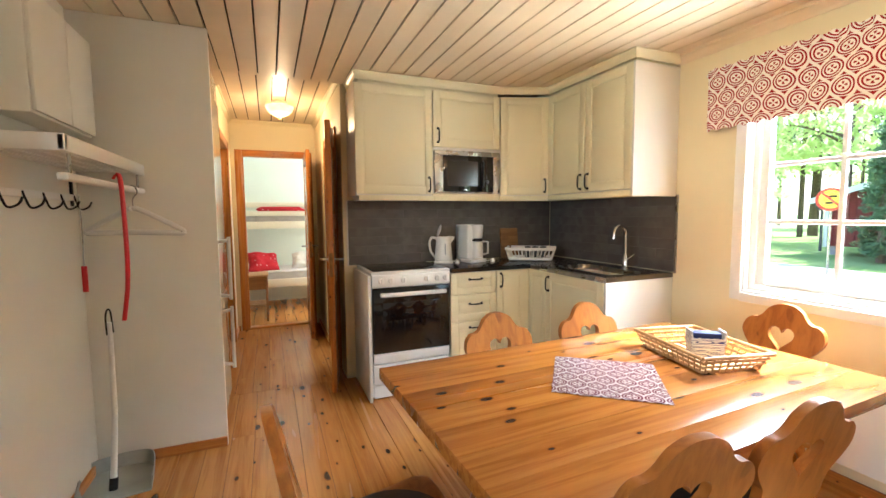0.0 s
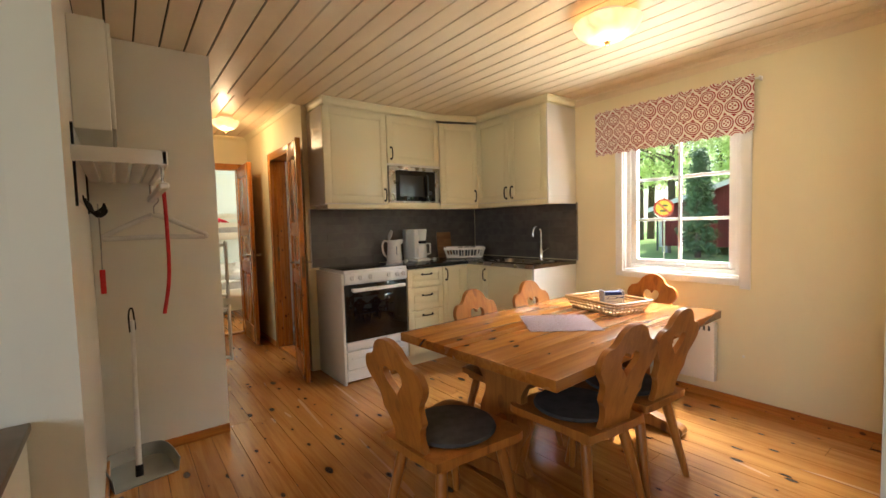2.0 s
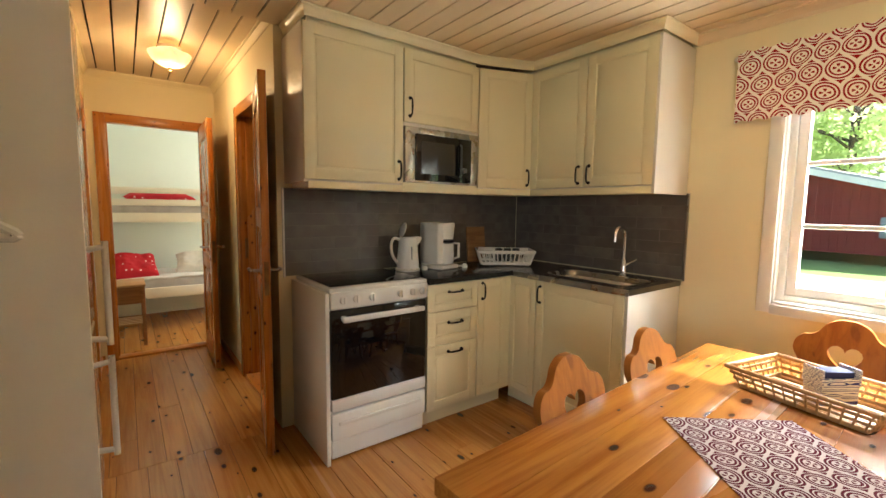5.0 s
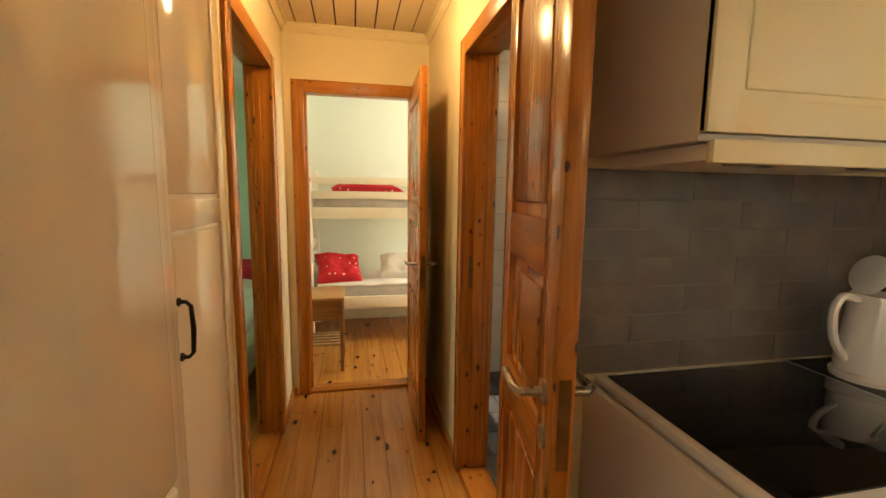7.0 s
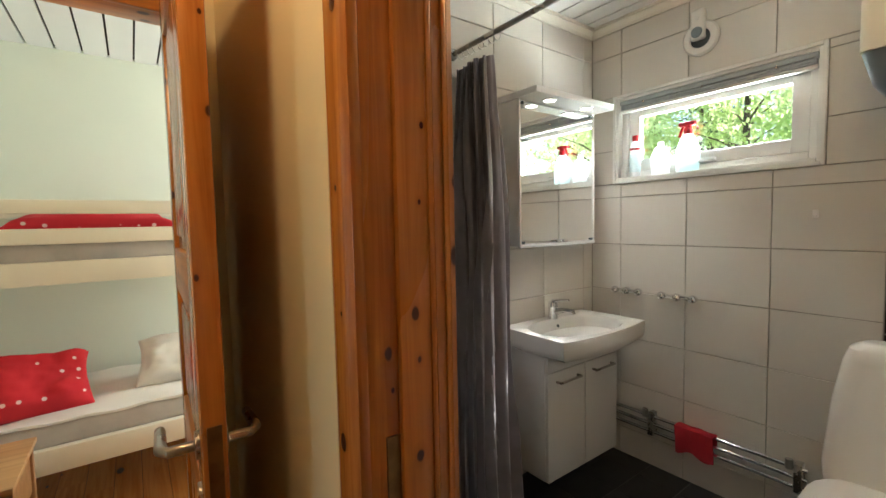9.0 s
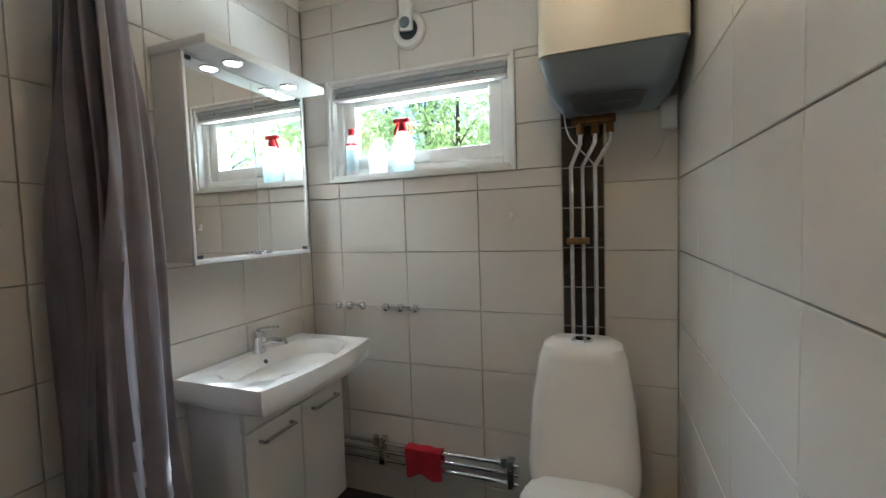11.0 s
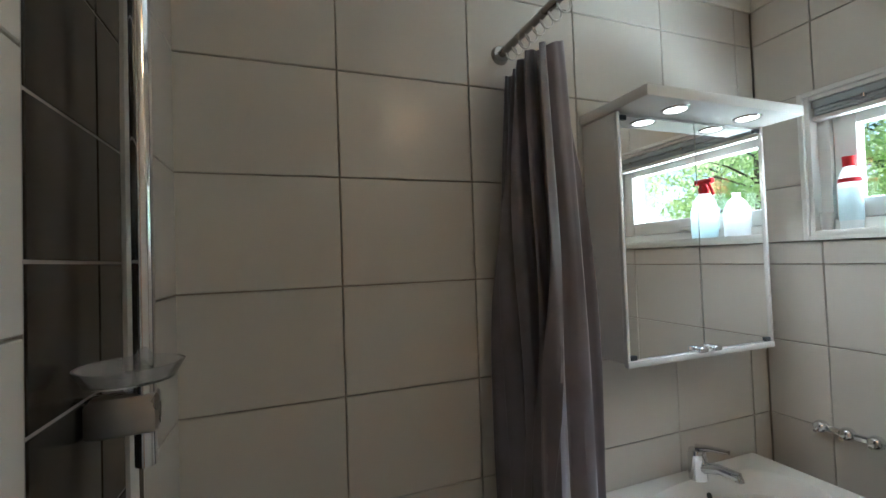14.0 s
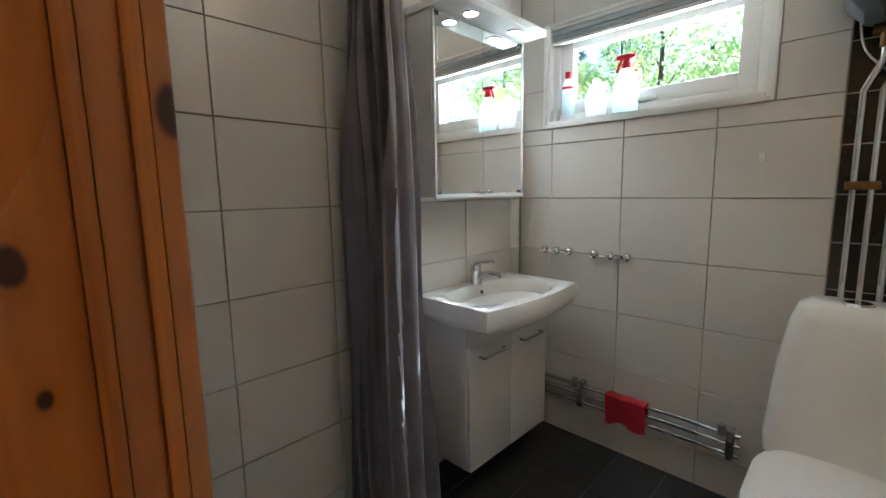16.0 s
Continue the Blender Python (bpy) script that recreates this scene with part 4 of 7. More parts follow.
part("knob", lathe([(0, 0), (0.018, 0), (0.016, 0.014), (0, 0.015)], 16), DARK_PLASTIC, mw, m=pose(0.43, -0.012, 0.09, 90, 0, 0))

u = thing("wall_cabinet", pose(0, 0, 0), "cream corner wall unit with angled door", "cabinet", group)
bm = bmesh.new()
pts = [(2.107, 3.05), (2.49, 2.915), (EAST - 0.003, 2.915), (EAST - 0.003, BACK - 0.003), (2.107, BACK - 0.003)]
lo = [bm.verts.new((x, y, 1.435)) for x, y in pts]
hi = [bm.verts.new((x, y, 2.215)) for x, y in pts]
bm.faces.new(lo[::-1]), bm.faces.new(hi)
for k in range(5):
    bm.faces.new((lo[k], lo[(k + 1) % 5], hi[(k + 1) % 5], hi[k]))
part("body", bm, CAB_GREY, u)
ang = math.degrees(math.atan2(2.915 - 3.05, 2.49 - 2.107))
length = math.hypot(2.49 - 2.107, 0.135)
d = front(u, "door", "y", 0.0, 0.008, length - 0.004, 1.445, 2.21)
d.matrix_basis = pose(2.107, 3.05, 0, 0, 0, ang)
pull(d, (length - 0.04, -0.019, 1.52), "z")
r = part("light_rail", box(0.0, length, -0.016, 0.0, 1.40, 1.44, bevel=0.003), CAB, u)
r.matrix_basis = pose(2.107, 3.05, 0, 0, 0, ang)
u = thing("wall_cabinet", pose(0, 0, 0), "cream double wall unit with two framed doors", "cabinet", group)
part("body", box(2.49, EAST - 0.003, 2.06, 2.913, 1.435, 2.215), CAB_GREY, u)
d = front(u, "door", "x", 2.49, 2.478, 2.905, 1.445, 2.21)
pull(d, (2.471, 2.515, 1.52), "z", out=(-1, 0, 0))
d = front(u, "door", "x", 2.49, 2.055, 2.476, 1.445, 2.21)
pull(d, (2.471, 2.44, 1.52), "z", out=(-1, 0, 0))
part("end_panel", box(2.472, EAST - 0.003, 2.04, 2.056, 1.40, 2.215, bevel=0.001), CAB_GREY, u)
part("light_rail", box(2.474, 2.49, 2.058, 2.915, 1.40, 1.44, bevel=0.003), CAB, u)


def crown(parent, pts, z):
    """A stepped moulding that follows the points along the tops of the wall units."""
    prof = [(0.0, 0.0), (-0.006, 0.0), (-0.008, 0.015), (-0.020, 0.042), (-0.027, 0.046), (-0.027, 0.054), (0.0, 0.054)]
    bm = bmesh.new()
    loops = []
    for k, p in enumerate(pts):
        a = Vector(pts[max(k - 1, 0)])
        b = Vector(pts[min(k + 1, len(pts) - 1)])
        d1 = (Vector(p) - a).normalized() if k else (b - Vector(p)).normalized()
        d2 = (b - Vector(p)).normalized() if k < len(pts) - 1 else d1
        n = Vector((-(d1.y + d2.y), d1.x + d2.x)).normalized()
        s = 1 / max(0.4, n.dot(Vector((-d2.y, d2.x))))
        loops.append([bm.verts.new((p[0] + n.x * v * s, p[1] + n.y * v * s, z + h)) for v, h in prof])
    for a, b in zip(loops, loops[1:]):
        for k in range(len(prof)):
            j = (k + 1) % len(prof)
            bm.faces.new((a[k], a[j], b[j], b[k]))
    bm.faces.new(loops[0]), bm.faces.new(loops[-1][::-1])
    return part("moulding", bm, CAB, parent)


c = thing("cornice_moulding", pose(0, 0, 0), "cream crown moulding along the wall units", "moulding")
crown(c, [(0.975, BACK - 0.01), (0.975, 3.031), (2.105, 3.031), (2.475, 2.90), (2.472, 2.04), (EAST - 0.005, 2.04)], 2.2285)
part("filler", box(0.99, 2.1, 3.06, 3.2, 2.215, KITCHEN_CEILING - 0.001), CAB, c)
part("filler", box(2.50, 2.84, 2.06, 3.1, 2.215, KITCHEN_CEILING - 0.001), CAB, c)

# ---- fridge and tall cabinet in the hall ----
gable = thing("wardrobe_gable", pose(0, 0, 0), "off-white tall end panel of the wardrobe row", "panel")
part("board", box(-0.473, 0.125, 2.653, 2.672, 0.0, KITCHEN_CEILING - 0.003, bevel=0.001), PAINT_WHITE, gable)
part("edge_strip", box(0.105, 0.125, 2.672, 2.69, 0.0, KITCHEN_CEILING - 0.003), PAINT_WHITE, gable)
fridge = thing("fridge_freezer", pose(0, 0, 0), "white glossy fridge-freezer built in beside the panel", "fridge")
part("body", box(-0.46, 0.06, 2.70, 3.275, 0.02, 2.03), WHITE_GLOSS, fridge)
part("lower_door", box(0.062, 0.105, 2.695, 3.28, 0.09, 0.80, bevel=0.012, seg=3), WHITE_GLOSS, fridge)
part("upper_door", box(0.062, 0.105, 2.695, 3.28, 0.81, 2.03, bevel=0.012, seg=3), WHITE_GLOSS, fridge)
part("plinth", box(-0.4, 0.05, 2.70, 3.275, 0.0, 0.085), WHITE_MATT, fridge)
for z0, z1 in ((0.82, 1.18), (0.42, 0.78)):
    part("handle", pipe([(0.104, 2.735, z0 + 0.03), (0.165, 2.735, z0 + 0.02), (0.172, 2.735, z0), (0.172, 2.735, z1), (0.165, 2.735, z1 - 0.02), (0.104, 2.735, z1 - 0.03)], 0.010, 10), WHITE_MATT, fridge, "white upright bar handle")
over = thing("top_cabinet", pose(0, 0, 0), "white cupboard above the fridge", "cabinet")
part("body", box(-0.46, 0.05, 2.675, 3.28, 2.04, KITCHEN_CEILING - 0.004), CAB_GREY, over)
front(over, "door", "x", 0.05, 2.68, 3.28, 2.045, KITCHEN_CEILING - 0.01, WHITE_GLOSS, out=1)
tall = thing("tall_cabinet", pose(0, 0, 0), "tall white gloss cupboard with panelled door", "cabinet")
part("body", box(-0.46, 0.02, 3.29, 3.93, 0.0, CEILING - 0.004), WHITE_GLOSS, tall)
front(tall, "door", "x", 0.02, 3.42, 3.925, 0.06, 2.03, WHITE_GLOSS, frame=0.07, out=1, mid=1.29)
front(tall, "door", "x", 0.02, 3.42, 3.925, 2.035, CEILING - 0.01, WHITE_GLOSS, frame=0.07, out=1)
part("side_strip", box(0.02, 0.062, 3.285, 3.415, 0.0, CEILING - 0.004, bevel=0.002), WHITE_GLOSS, tall)
pull(tall, (0.039, 3.50, 1.03), "z", 0.13, (1, 0, 0))


# ---- table ----
tb = thing("dining_table", pose(1.590, 1.190, 0, 0, 0, 2.4), "large varnished knotty pine trestle table", "table")
TL, TW, TH = 1.61, 0.95, 0.70
for i in range(7):
    w = TW / 7
    part("board", box(-TL / 2, TL / 2, -TW / 2 + i * w + 0.0003, -TW / 2 + (i + 1) * w - 0.0003, TH - 0.043, TH - (0.0, 0.0004)[i % 2], bevel=0.0012), TABLE, tb)
for s in (-1, 1):
    x = s * 0.54
    pts = curve([(-0.13, 0.08), (-0.10, 0.2), (-0.15, 0.33), (-0.11, 0.46), (-0.17, 0.60), (0.17, 0.60), (0.11, 0.46), (0.15, 0.33), (0.10, 0.2), (0.13, 0.08)], 5)
    part("trestle", plate(pts, [], 0.045, lambda a, b, w, x=x: (x - 0.022 + w, a, b)), TABLE_LEG, tb)
    foot = curve([(-0.36, 0.0), (-0.37, 0.05), (-0.25, 0.075), (-0.12, 0.10), (0.12, 0.10), (0.25, 0.075), (0.37, 0.05), (0.36, 0.0), (0.25, 0.012), (0.0, 0.03), (-0.25, 0.012)], 4)
    part("foot", plate(foot, [], 0.07, lambda a, b, w, x=x: (x - 0.035 + w, a, b)), TABLE_LEG, tb)
    part("bearer", box(x - 0.035, x + 0.035, -0.38, 0.38, 0.595, TH - 0.044, bevel=0.006), TABLE_LEG, tb)
part("stretcher", box(-0.60, 0.60, -0.022, 0.022, 0.26, 0.35, bevel=0.005), TABLE_LEG, tb)

# ---- chairs ----
def heart(cx, cz, s):
    out = []
    for k in range(28):
        t = 2 * math.pi * k / 28
        out.append((cx + s * 0.9 * math.sin(t) ** 3, cz + s * (0.81 * math.cos(t) - 0.31 * math.cos(2 * t) - 0.12 * math.cos(3 * t) - 0.06 * math.cos(4 * t))))
    return out


def build_chair(m, label):
    """Faces +y; the seat's middle over the origin."""
    c = thing("dining_chair", m, label, "chair", "chairs round the table")
    seat = curve([(-0.215, 0.20), (-0.10, 0.222), (0.10, 0.222), (0.215, 0.20), (0.205, 0.06), (0.165, -0.17), (0.14, -0.205), (-0.14, -0.205), (-0.165, -0.17), (-0.205, 0.06)], 4)
    part("seat", plate(seat, [], 0.032, lambda a, b, w: (a, b, 0.398 + w)), CHAIR, c)
    half = [(0.075, -0.03), (0.082, 0.05), (0.098, 0.10), (0.118, 0.13), (0.117, 0.165), (0.125, 0.20), (0.152, 0.235), (0.172, 0.275), (0.165, 0.315), (0.142, 0.34), (0.115, 0.345), (0.092, 0.362), (0.07, 0.395), (0.035, 0.417)]
    outline = curve(half + [(0.0, 0.422)] + [(-x, z) for x, z in half[::-1]], 4)
    tilt = 0.24
    part("backrest", plate(outline, [heart(0, 0.268, 0.062)], 0.026, lambda a, b, w: (a, -0.165 - b * tilt - w, 0.43 + b)), CHAIR, c)
    for x, y, ex, ey in ((-0.14, 0.14, -0.19, 0.21), (0.14, 0.14, 0.19, 0.21), (-0.11, -0.13, -0.17, -0.21), (0.11, -0.13, 0.17, -0.21)):
        part("leg", pipe([(x, y, 0.40), (x + (ex - x) * 0.2, y + (ey - y) * 0.2, 0.32), (ex, ey, 0.0)], [0.019, 0.023, 0.015], 10), CHAIR, c)
    for x in (-0.12, 0.12):
        part("batten", box(x - 0.03, x + 0.03, -0.17, 0.18, 0.372, 0.398, bevel=0.006), CHAIR, c)
    cu = lathe([(0, 0.0), (0.165, 0.0), (0.178, 0.008), (0.172, 0.019), (0.12, 0.025), (0, 0.026)], 30, centre=(0, 0.02, 0.4305))
    part("cushion", cu, CUSHION, c, "round dark grey felt seat pad")
    return c


first = build_chair(pose(0.645, 1.09, 0, 0, 0, -86), "honey pine chair with heart-cut back at the table end")
for x, y, a in ((1.20, 0.875, -6), (1.60, 0.88, -3), (1.34, 1.43, 183), (1.84, 1.44, 180), (2.40, 1.265, 92)):
    copy_thing(first, pose(x, y, 0, 0, 0, a))["label"] = "honey pine chair with heart-cut back and grey seat pad"

# ---- on the table ----
cloth = thing("table_cloth", pose(1.502, 1.205, 0.7015, 0, 0, -39), "small dark red and white printed cloth laid askew on the table", "cloth")
bm = bmesh.new()
bmesh.ops.create_grid(bm, x_segments=20, y_segments=20, size=0.185)
for v in bm.verts:
    v.co.z = 0.0015 + 0.0012 * noise.noise(v.co * 14)
bm.normal_update()
bmesh.ops.solidify(bm, geom=list(bm.faces), thickness=0.001)
part("weave", bm, PRINT_CLOTH, cloth)

basket = thing("wicker_basket", pose(2.0, 1.225, 0.701, 0, 0, 77), "shallow open-weave wicker basket on the table", "basket")
for lvl, (z, g) in enumerate(((0.006, 0.86), (0.026, 0.92), (0.046, 0.97))):
    for s in (-1, 1):
        part("strand", box(-0.20 * g, 0.20 * g, s * 0.145 * g - 0.003, s * 0.145 * g + 0.003, z, z + 0.011, bevel=0.002), WICKER, basket)
        part("strand", box(s * 0.20 * g - 0.003, s * 0.20 * g + 0.003, -0.145 * g, 0.145 * g, z, z + 0.011, bevel=0.002), WICKER, basket)
for k in range(13):
    x = -0.19 + k * 0.38 / 12
    for s in (-1, 1):
        part("stake", pipe([(x * 0.86, s * 0.126, 0.004), (x, s * 0.146, 0.068)], 0.0032, 6), WICKER, basket)
for k in range(9):
    y = -0.13 + k * 0.26 / 8
    for s in (-1, 1):
        part("stake", pipe([(s * 0.172, y * 0.86, 0.004), (s * 0.20, y, 0.068)], 0.0032, 6), WICKER, basket)
rim = [(-0.203, -0.148, 0.069), (0.203, -0.148, 0.069), (0.203, 0.148, 0.069), (-0.203, 0.148, 0.069)]
for k in range(4):
    part("rim", pipe([rim[k], rim[(k + 1) % 4]], 0.008, 8), WICKER, basket)
for k in range(7):
    y = -0.11 + k * 0.037
    part("base_slat", box(-0.172, 0.172, y - 0.012, y + 0.012, 0.0, 0.006, bevel=0.002), WICKER, basket)
nap = thing("napkin_holder", pose(2.01, 1.20, 0.7075, 0, 0, -35), "flowered napkin box with dark blue napkins in the basket", "napkins")
FLOWER = fabric("blue_red_flower_print", (0.72, 0.70, 0.68), (0.05, 0.06, 0.22), 0.03, True)
part("box", box(-0.06, 0.06, -0.035, 0.035, 0.0, 0.085, bevel=0.004), FLOWER, nap)
for s in (-1, 1):
    part("wing", box(s * 0.06 - 0.004, s * 0.06 + 0.004, -0.036, 0.036, 0.06, 0.115, bevel=0.003), FLOWER, nap)
part("napkins", box(-0.05, 0.05, -0.025, 0.025, 0.085, 0.105, bevel=0.002), mat("navy_paper", (0.012, 0.02, 0.10), 0.8), nap, "dark blue paper napkins")


# ---- on the worktop ----
kettle = thing("electric_kettle", pose(1.70, 3.24, 0.90, 0, 0, 170), "white plastic jug kettle standing on the worktop", "kettle")
part("base", lathe([(0, 0), (0.078, 0), (0.08, 0.012), (0.07, 0.02), (0, 0.02)], 26), WHITE_MATT, kettle)
part("body", lathe([(0, 0.02), (0.072, 0.02), (0.074, 0.04), (0.066, 0.12), (0.060, 0.20), (0.057, 0.215)], 26), WHITE, kettle)
part("spout", plate(curve([(0.03, 0.165), (0.062, 0.17), (0.088, 0.215), (0.03, 0.215)], 4), [], 0.05, lambda a, b, w: (-a, w - 0.025, b)), WHITE, kettle)
part("handle", pipe(curve([(0.055, 0, 0.20), (0.095, 0, 0.21), (0.115, 0, 0.17), (0.105, 0, 0.10), (0.07, 0, 0.05)], 5, False), 0.010, 8), WHITE_MATT, kettle)
part("lid", lathe([(0, 0.0), (0.030, 0.001), (0.047, 0.004), (0.05, 0.009), (0.045, 0.012), (0.02, 0.015), (0, 0.016)], 24), WHITE, kettle, "white lid standing open", m=pose(0.028, 0, 0.262, 0, 72, 0))
part("gauge", box(-0.004, 0.004, 0.060, 0.070, 0.06, 0.16, bevel=0.002), GREY_PLASTIC, kettle)
coffee = thing("coffee_maker", pose(1.945, 3.22, 0.90, 0, 0, 10), "cream and black drip coffee maker with jug", "coffee maker")
part("base", box(-0.085, 0.085, -0.10, 0.11, 0.0, 0.03, bevel=0.01, seg=3), WHITE_MATT, coffee)
part("column", box(-0.085, -0.02, -0.06, 0.11, 0.03, 0.31, bevel=0.014, seg=3), WHITE_MATT, coffee)
part("tank", box(-0.085, 0.085, 0.055, 0.112, 0.03, 0.31, bevel=0.012, seg=3), WHITE_MATT, coffee)
part("filter", lathe([(0, 0.195), (0.062, 0.20), (0.072, 0.30), (0.066, 0.31), (0, 0.312)], 26, centre=(0.02, -0.02, 0)), WHITE, coffee)
part("jug", lathe([(0, 0.032), (0.066, 0.032), (0.07, 0.06), (0.066, 0.17), (0, 0.175)], 26, centre=(0.02, -0.02, 0)), WHITE, coffee, "white insulated jug")
part("band", lathe([(0.0, 0.176), (0.068, 0.176), (0.068, 0.194), (0, 0.194)], 26, centre=(0.02, -0.02, 0)), BLACK_IRON, coffee, "black plastic band")
part("jug_handle", pipe([(0.075, -0.04, 0.17), (0.125, -0.06, 0.165), (0.125, -0.06, 0.07), (0.085, -0.045, 0.06)], 0.009, 8), WHITE_MATT, coffee)
rack = thing("dish_rack", pose(2.47, 3.13, 0.90, 0, 0, -38) @ Matrix.Diagonal((1.08, 1.08, 1.3, 1.0)), "cream plastic dish drainer basket with cutlery holders", "dish rack")
for z, g in ((0.075, 1.0), (0.068, 0.98), (0.010, 0.86)):
    for s in (-1, 1):
        part("rail", box(-0.19 * g, 0.19 * g, s * 0.125 * g - 0.004, s * 0.125 * g + 0.004, z, z + 0.012, bevel=0.003), WHITE_MATT, rack)
        part("rail", box(s * 0.19 * g - 0.004, s * 0.19 * g + 0.004, -0.125 * g, 0.125 * g, z, z + 0.012, bevel=0.003), WHITE_MATT, rack)
for k in range(13):
    x = -0.18 + k * 0.03
    for s in (-1, 1):
        part("rib", pipe([(x * 0.86, s * 0.107, 0.012), (x, s * 0.124, 0.08)], 0.0045, 6), WHITE_MATT, rack)
for k in range(8):
    y = -0.11 + k * 0.0315
    for s in (-1, 1):
        part("rib", pipe([(s * 0.163, y * 0.86, 0.012), (s * 0.189, y, 0.08)], 0.0045, 6), WHITE_MATT, rack)
part("tray", box(-0.162, 0.162, -0.106, 0.106, 0.006, 0.012), WHITE_MATT, rack)
for x in (-0.03, 0.03, 0.09):
    part("holder", lathe([(0.022, 0.012), (0.026, 0.085), (0.023, 0.085), (0.019, 0.014), (0, 0.014)], 16, centre=(x, 0.07, 0)), DARK_PLASTIC, rack, "dark round cutlery cup")
board = thing("cutting_board", pose(2.39, 3.345, 0.90, -6, 0, 0), "wooden chopping board leaning on the tiles", "chopping board")
part("board", box(-0.09, 0.09, -0.009, 0.009, 0.0, 0.27, bevel=0.004), BROWN_WOOD, board)
for x, y in ((1.80, 3.19), (2.10, 3.14)):
    plug = thing("mains_plug", pose(x, y, 0.90), "small white mains plug lying on the worktop", "plug")
    part("body", lathe([(0, 0), (0.018, 0.0), (0.02, 0.01), (0.014, 0.028), (0, 0.03)], 14), WHITE_MATT, plug)
    part("cable", pipe(curve([(0.0, 0.015, 0.012), (-0.03, 0.05, 0.006), (-0.06, 0.03, 0.006), (-0.07, 0.07, 0.006)], 4, False), 0.004, 6), WHITE_MATT, plug)

# ---- valance, radiator, switch, lamps ----
val = thing("window_valance", pose(EAST - 0.055, 1.262, 2.08), "red and white patterned gathered valance over the window", "valance")
bm = bmesh.new()
nx, nz = 110, 10
grid = []
for i in range(nx + 1):
    row = []
    y = -0.548 + 1.096 * i / nx
    for j in range(nz + 1):
        z = 0.035 - 0.345 * j / nz
        fold = 0.004 * math.sin(i * 0.31 + 1.3 * math.sin(i * 0.11)) * (0.4 + 0.6 * j / nz) + 0.005 * math.sin(i * 1.7 + math.sin(i * 0.37)) * (1 if j < 2 else 0.12)
        row.append(bm.verts.new((fold, y, z + 0.006 * math.sin(i * 0.9) * (j in (0, nz)))))
    grid.append(row)
for i in range(nx):
    for j in range(nz):
        bm.faces.new((grid[i][j], grid[i + 1][j], grid[i + 1][j + 1], grid[i][j + 1]))
bm.normal_update()
bmesh.ops.solidify(bm, geom=list(bm.faces), thickness=0.0012)
part("cloth", bm, PRINT, val)
part("rod", pipe([(0.018, -0.58, 0.012), (0.018, 0.57, 0.012)], 0.006, 8), WHITE_MATT, val)
for y in (-0.57, 0.56):
    part("bracket", box(0.014, 0.055, y - 0.006, y + 0.006, 0.0, 0.024, bevel=0.002), WHITE_MATT, val)
rad = thing("panel_radiator", pose(EAST, 1.30, 0.135), "white flat electric radiator under the window", "radiator")
part("panel", box(-0.078, -0.02, -0.385, 0.385, 0.0, 0.40, bevel=0.006), WHITE_MATT, rad)
for k in range(24):
    y = -0.36 + k * 0.031
    part("grille_slot", box(-0.0795, -0.0775, y, y + 0.014, 0.345, 0.378), DARK_PLASTIC, rad)
for y in (-0.3, 0.3):
    part("bracket", box(-0.021, 0.0, y - 0.02, y + 0.02, 0.1, 0.3), WHITE_MATT, rad)
sw = thing("light_switch", pose(1.69, -0.16, 0.985, 0, 0, -90), "white double rocker light switch on the wall", "switch")
part("plate", box(-0.045, 0.045, -0.012, 0.0, -0.042, 0.042, bevel=0.004), WHITE_MATT, sw)
for x in (-0.016, 0.016):
    part("rocker", box(x - 0.0145, x + 0.0145, -0.016, -0.011, -0.03, 0.03, bevel=0.003), WHITE_MATT, sw)
sk = thing("wall_socket", pose(EAST, 0.77, 0.33), "small round nail plate on the wall", "wall fitting")
part("plate", lathe([(0, 0), (0.008, 0.0), (0.008, 0.006), (0, 0.007)], 12), WHITE_MATT, sk, m=pose(0, 0, 0, 0, -90, 0))


def ceiling_lamp(x, y, z, r, label, power):
    c = thing("ceiling_lamp", pose(x, y, z), label, "lamp", "ceiling lamps")
    part("mount", lathe([(0, 0.0), (r * 0.55, 0.0), (r * 0.55, -0.018), (r * 0.3, -0.03), (0, -0.03)], 28), WHITE_MATT, c)
    part("shade", lathe([(r, -0.045), (r * 0.985, -0.055), (r * 0.86, -0.085), (r * 0.62, -0.115), (r * 0.3, -0.132), (0.02, -0.137), (0.02, -0.132), (r * 0.3, -0.127), (r * 0.62, -0.109), (r * 0.84, -0.08), (r * 0.96, -0.05)], 40), SHADE, c, "lit marbled glass bowl")
    part("stem", pipe([(0, 0, -0.03), (0, 0, -0.145)], 0.005, 8), BRASS, c)
    part("finial", lathe([(0, -0.160), (0.012, -0.152), (0.014, -0.140), (0, -0.136)], 14), BRASS, c)
    if power:
        lamp("bulb", "POINT", power, (1.0, 0.66, 0.34), pose(x, y, z - 0.195), radius=0.05)
    return c


ceiling_lamp(1.667, 1.01, KITCHEN_CEILING, 0.165, "lit bowl ceiling lamp with brass finial", 2.4)
ceiling_lamp(0.52, 4.34, CEILING, 0.125, "small lit bowl ceiling lamp in the hall", 4.3)
bl = thing("ceiling_lamp", pose(1.90, 4.05, BATH_CEILING), "round lit bathroom ceiling lamp", "lamp", "ceiling lamps")
part("base", lathe([(0, 0), (0.12, 0), (0.12, -0.02), (0, -0.022)], 28), WHITE_MATT, bl)
part("dome", lathe([(0.115, -0.021), (0.11, -0.05), (0.07, -0.085), (0, -0.095)], 28), SHADE, bl, "lit glass dome")
lamp("bath_bulb", "POINT", 1.7, (1.0, 0.66, 0.36), pose(1.90, 4.05, BATH_CEILING - 0.15), radius=0.07)

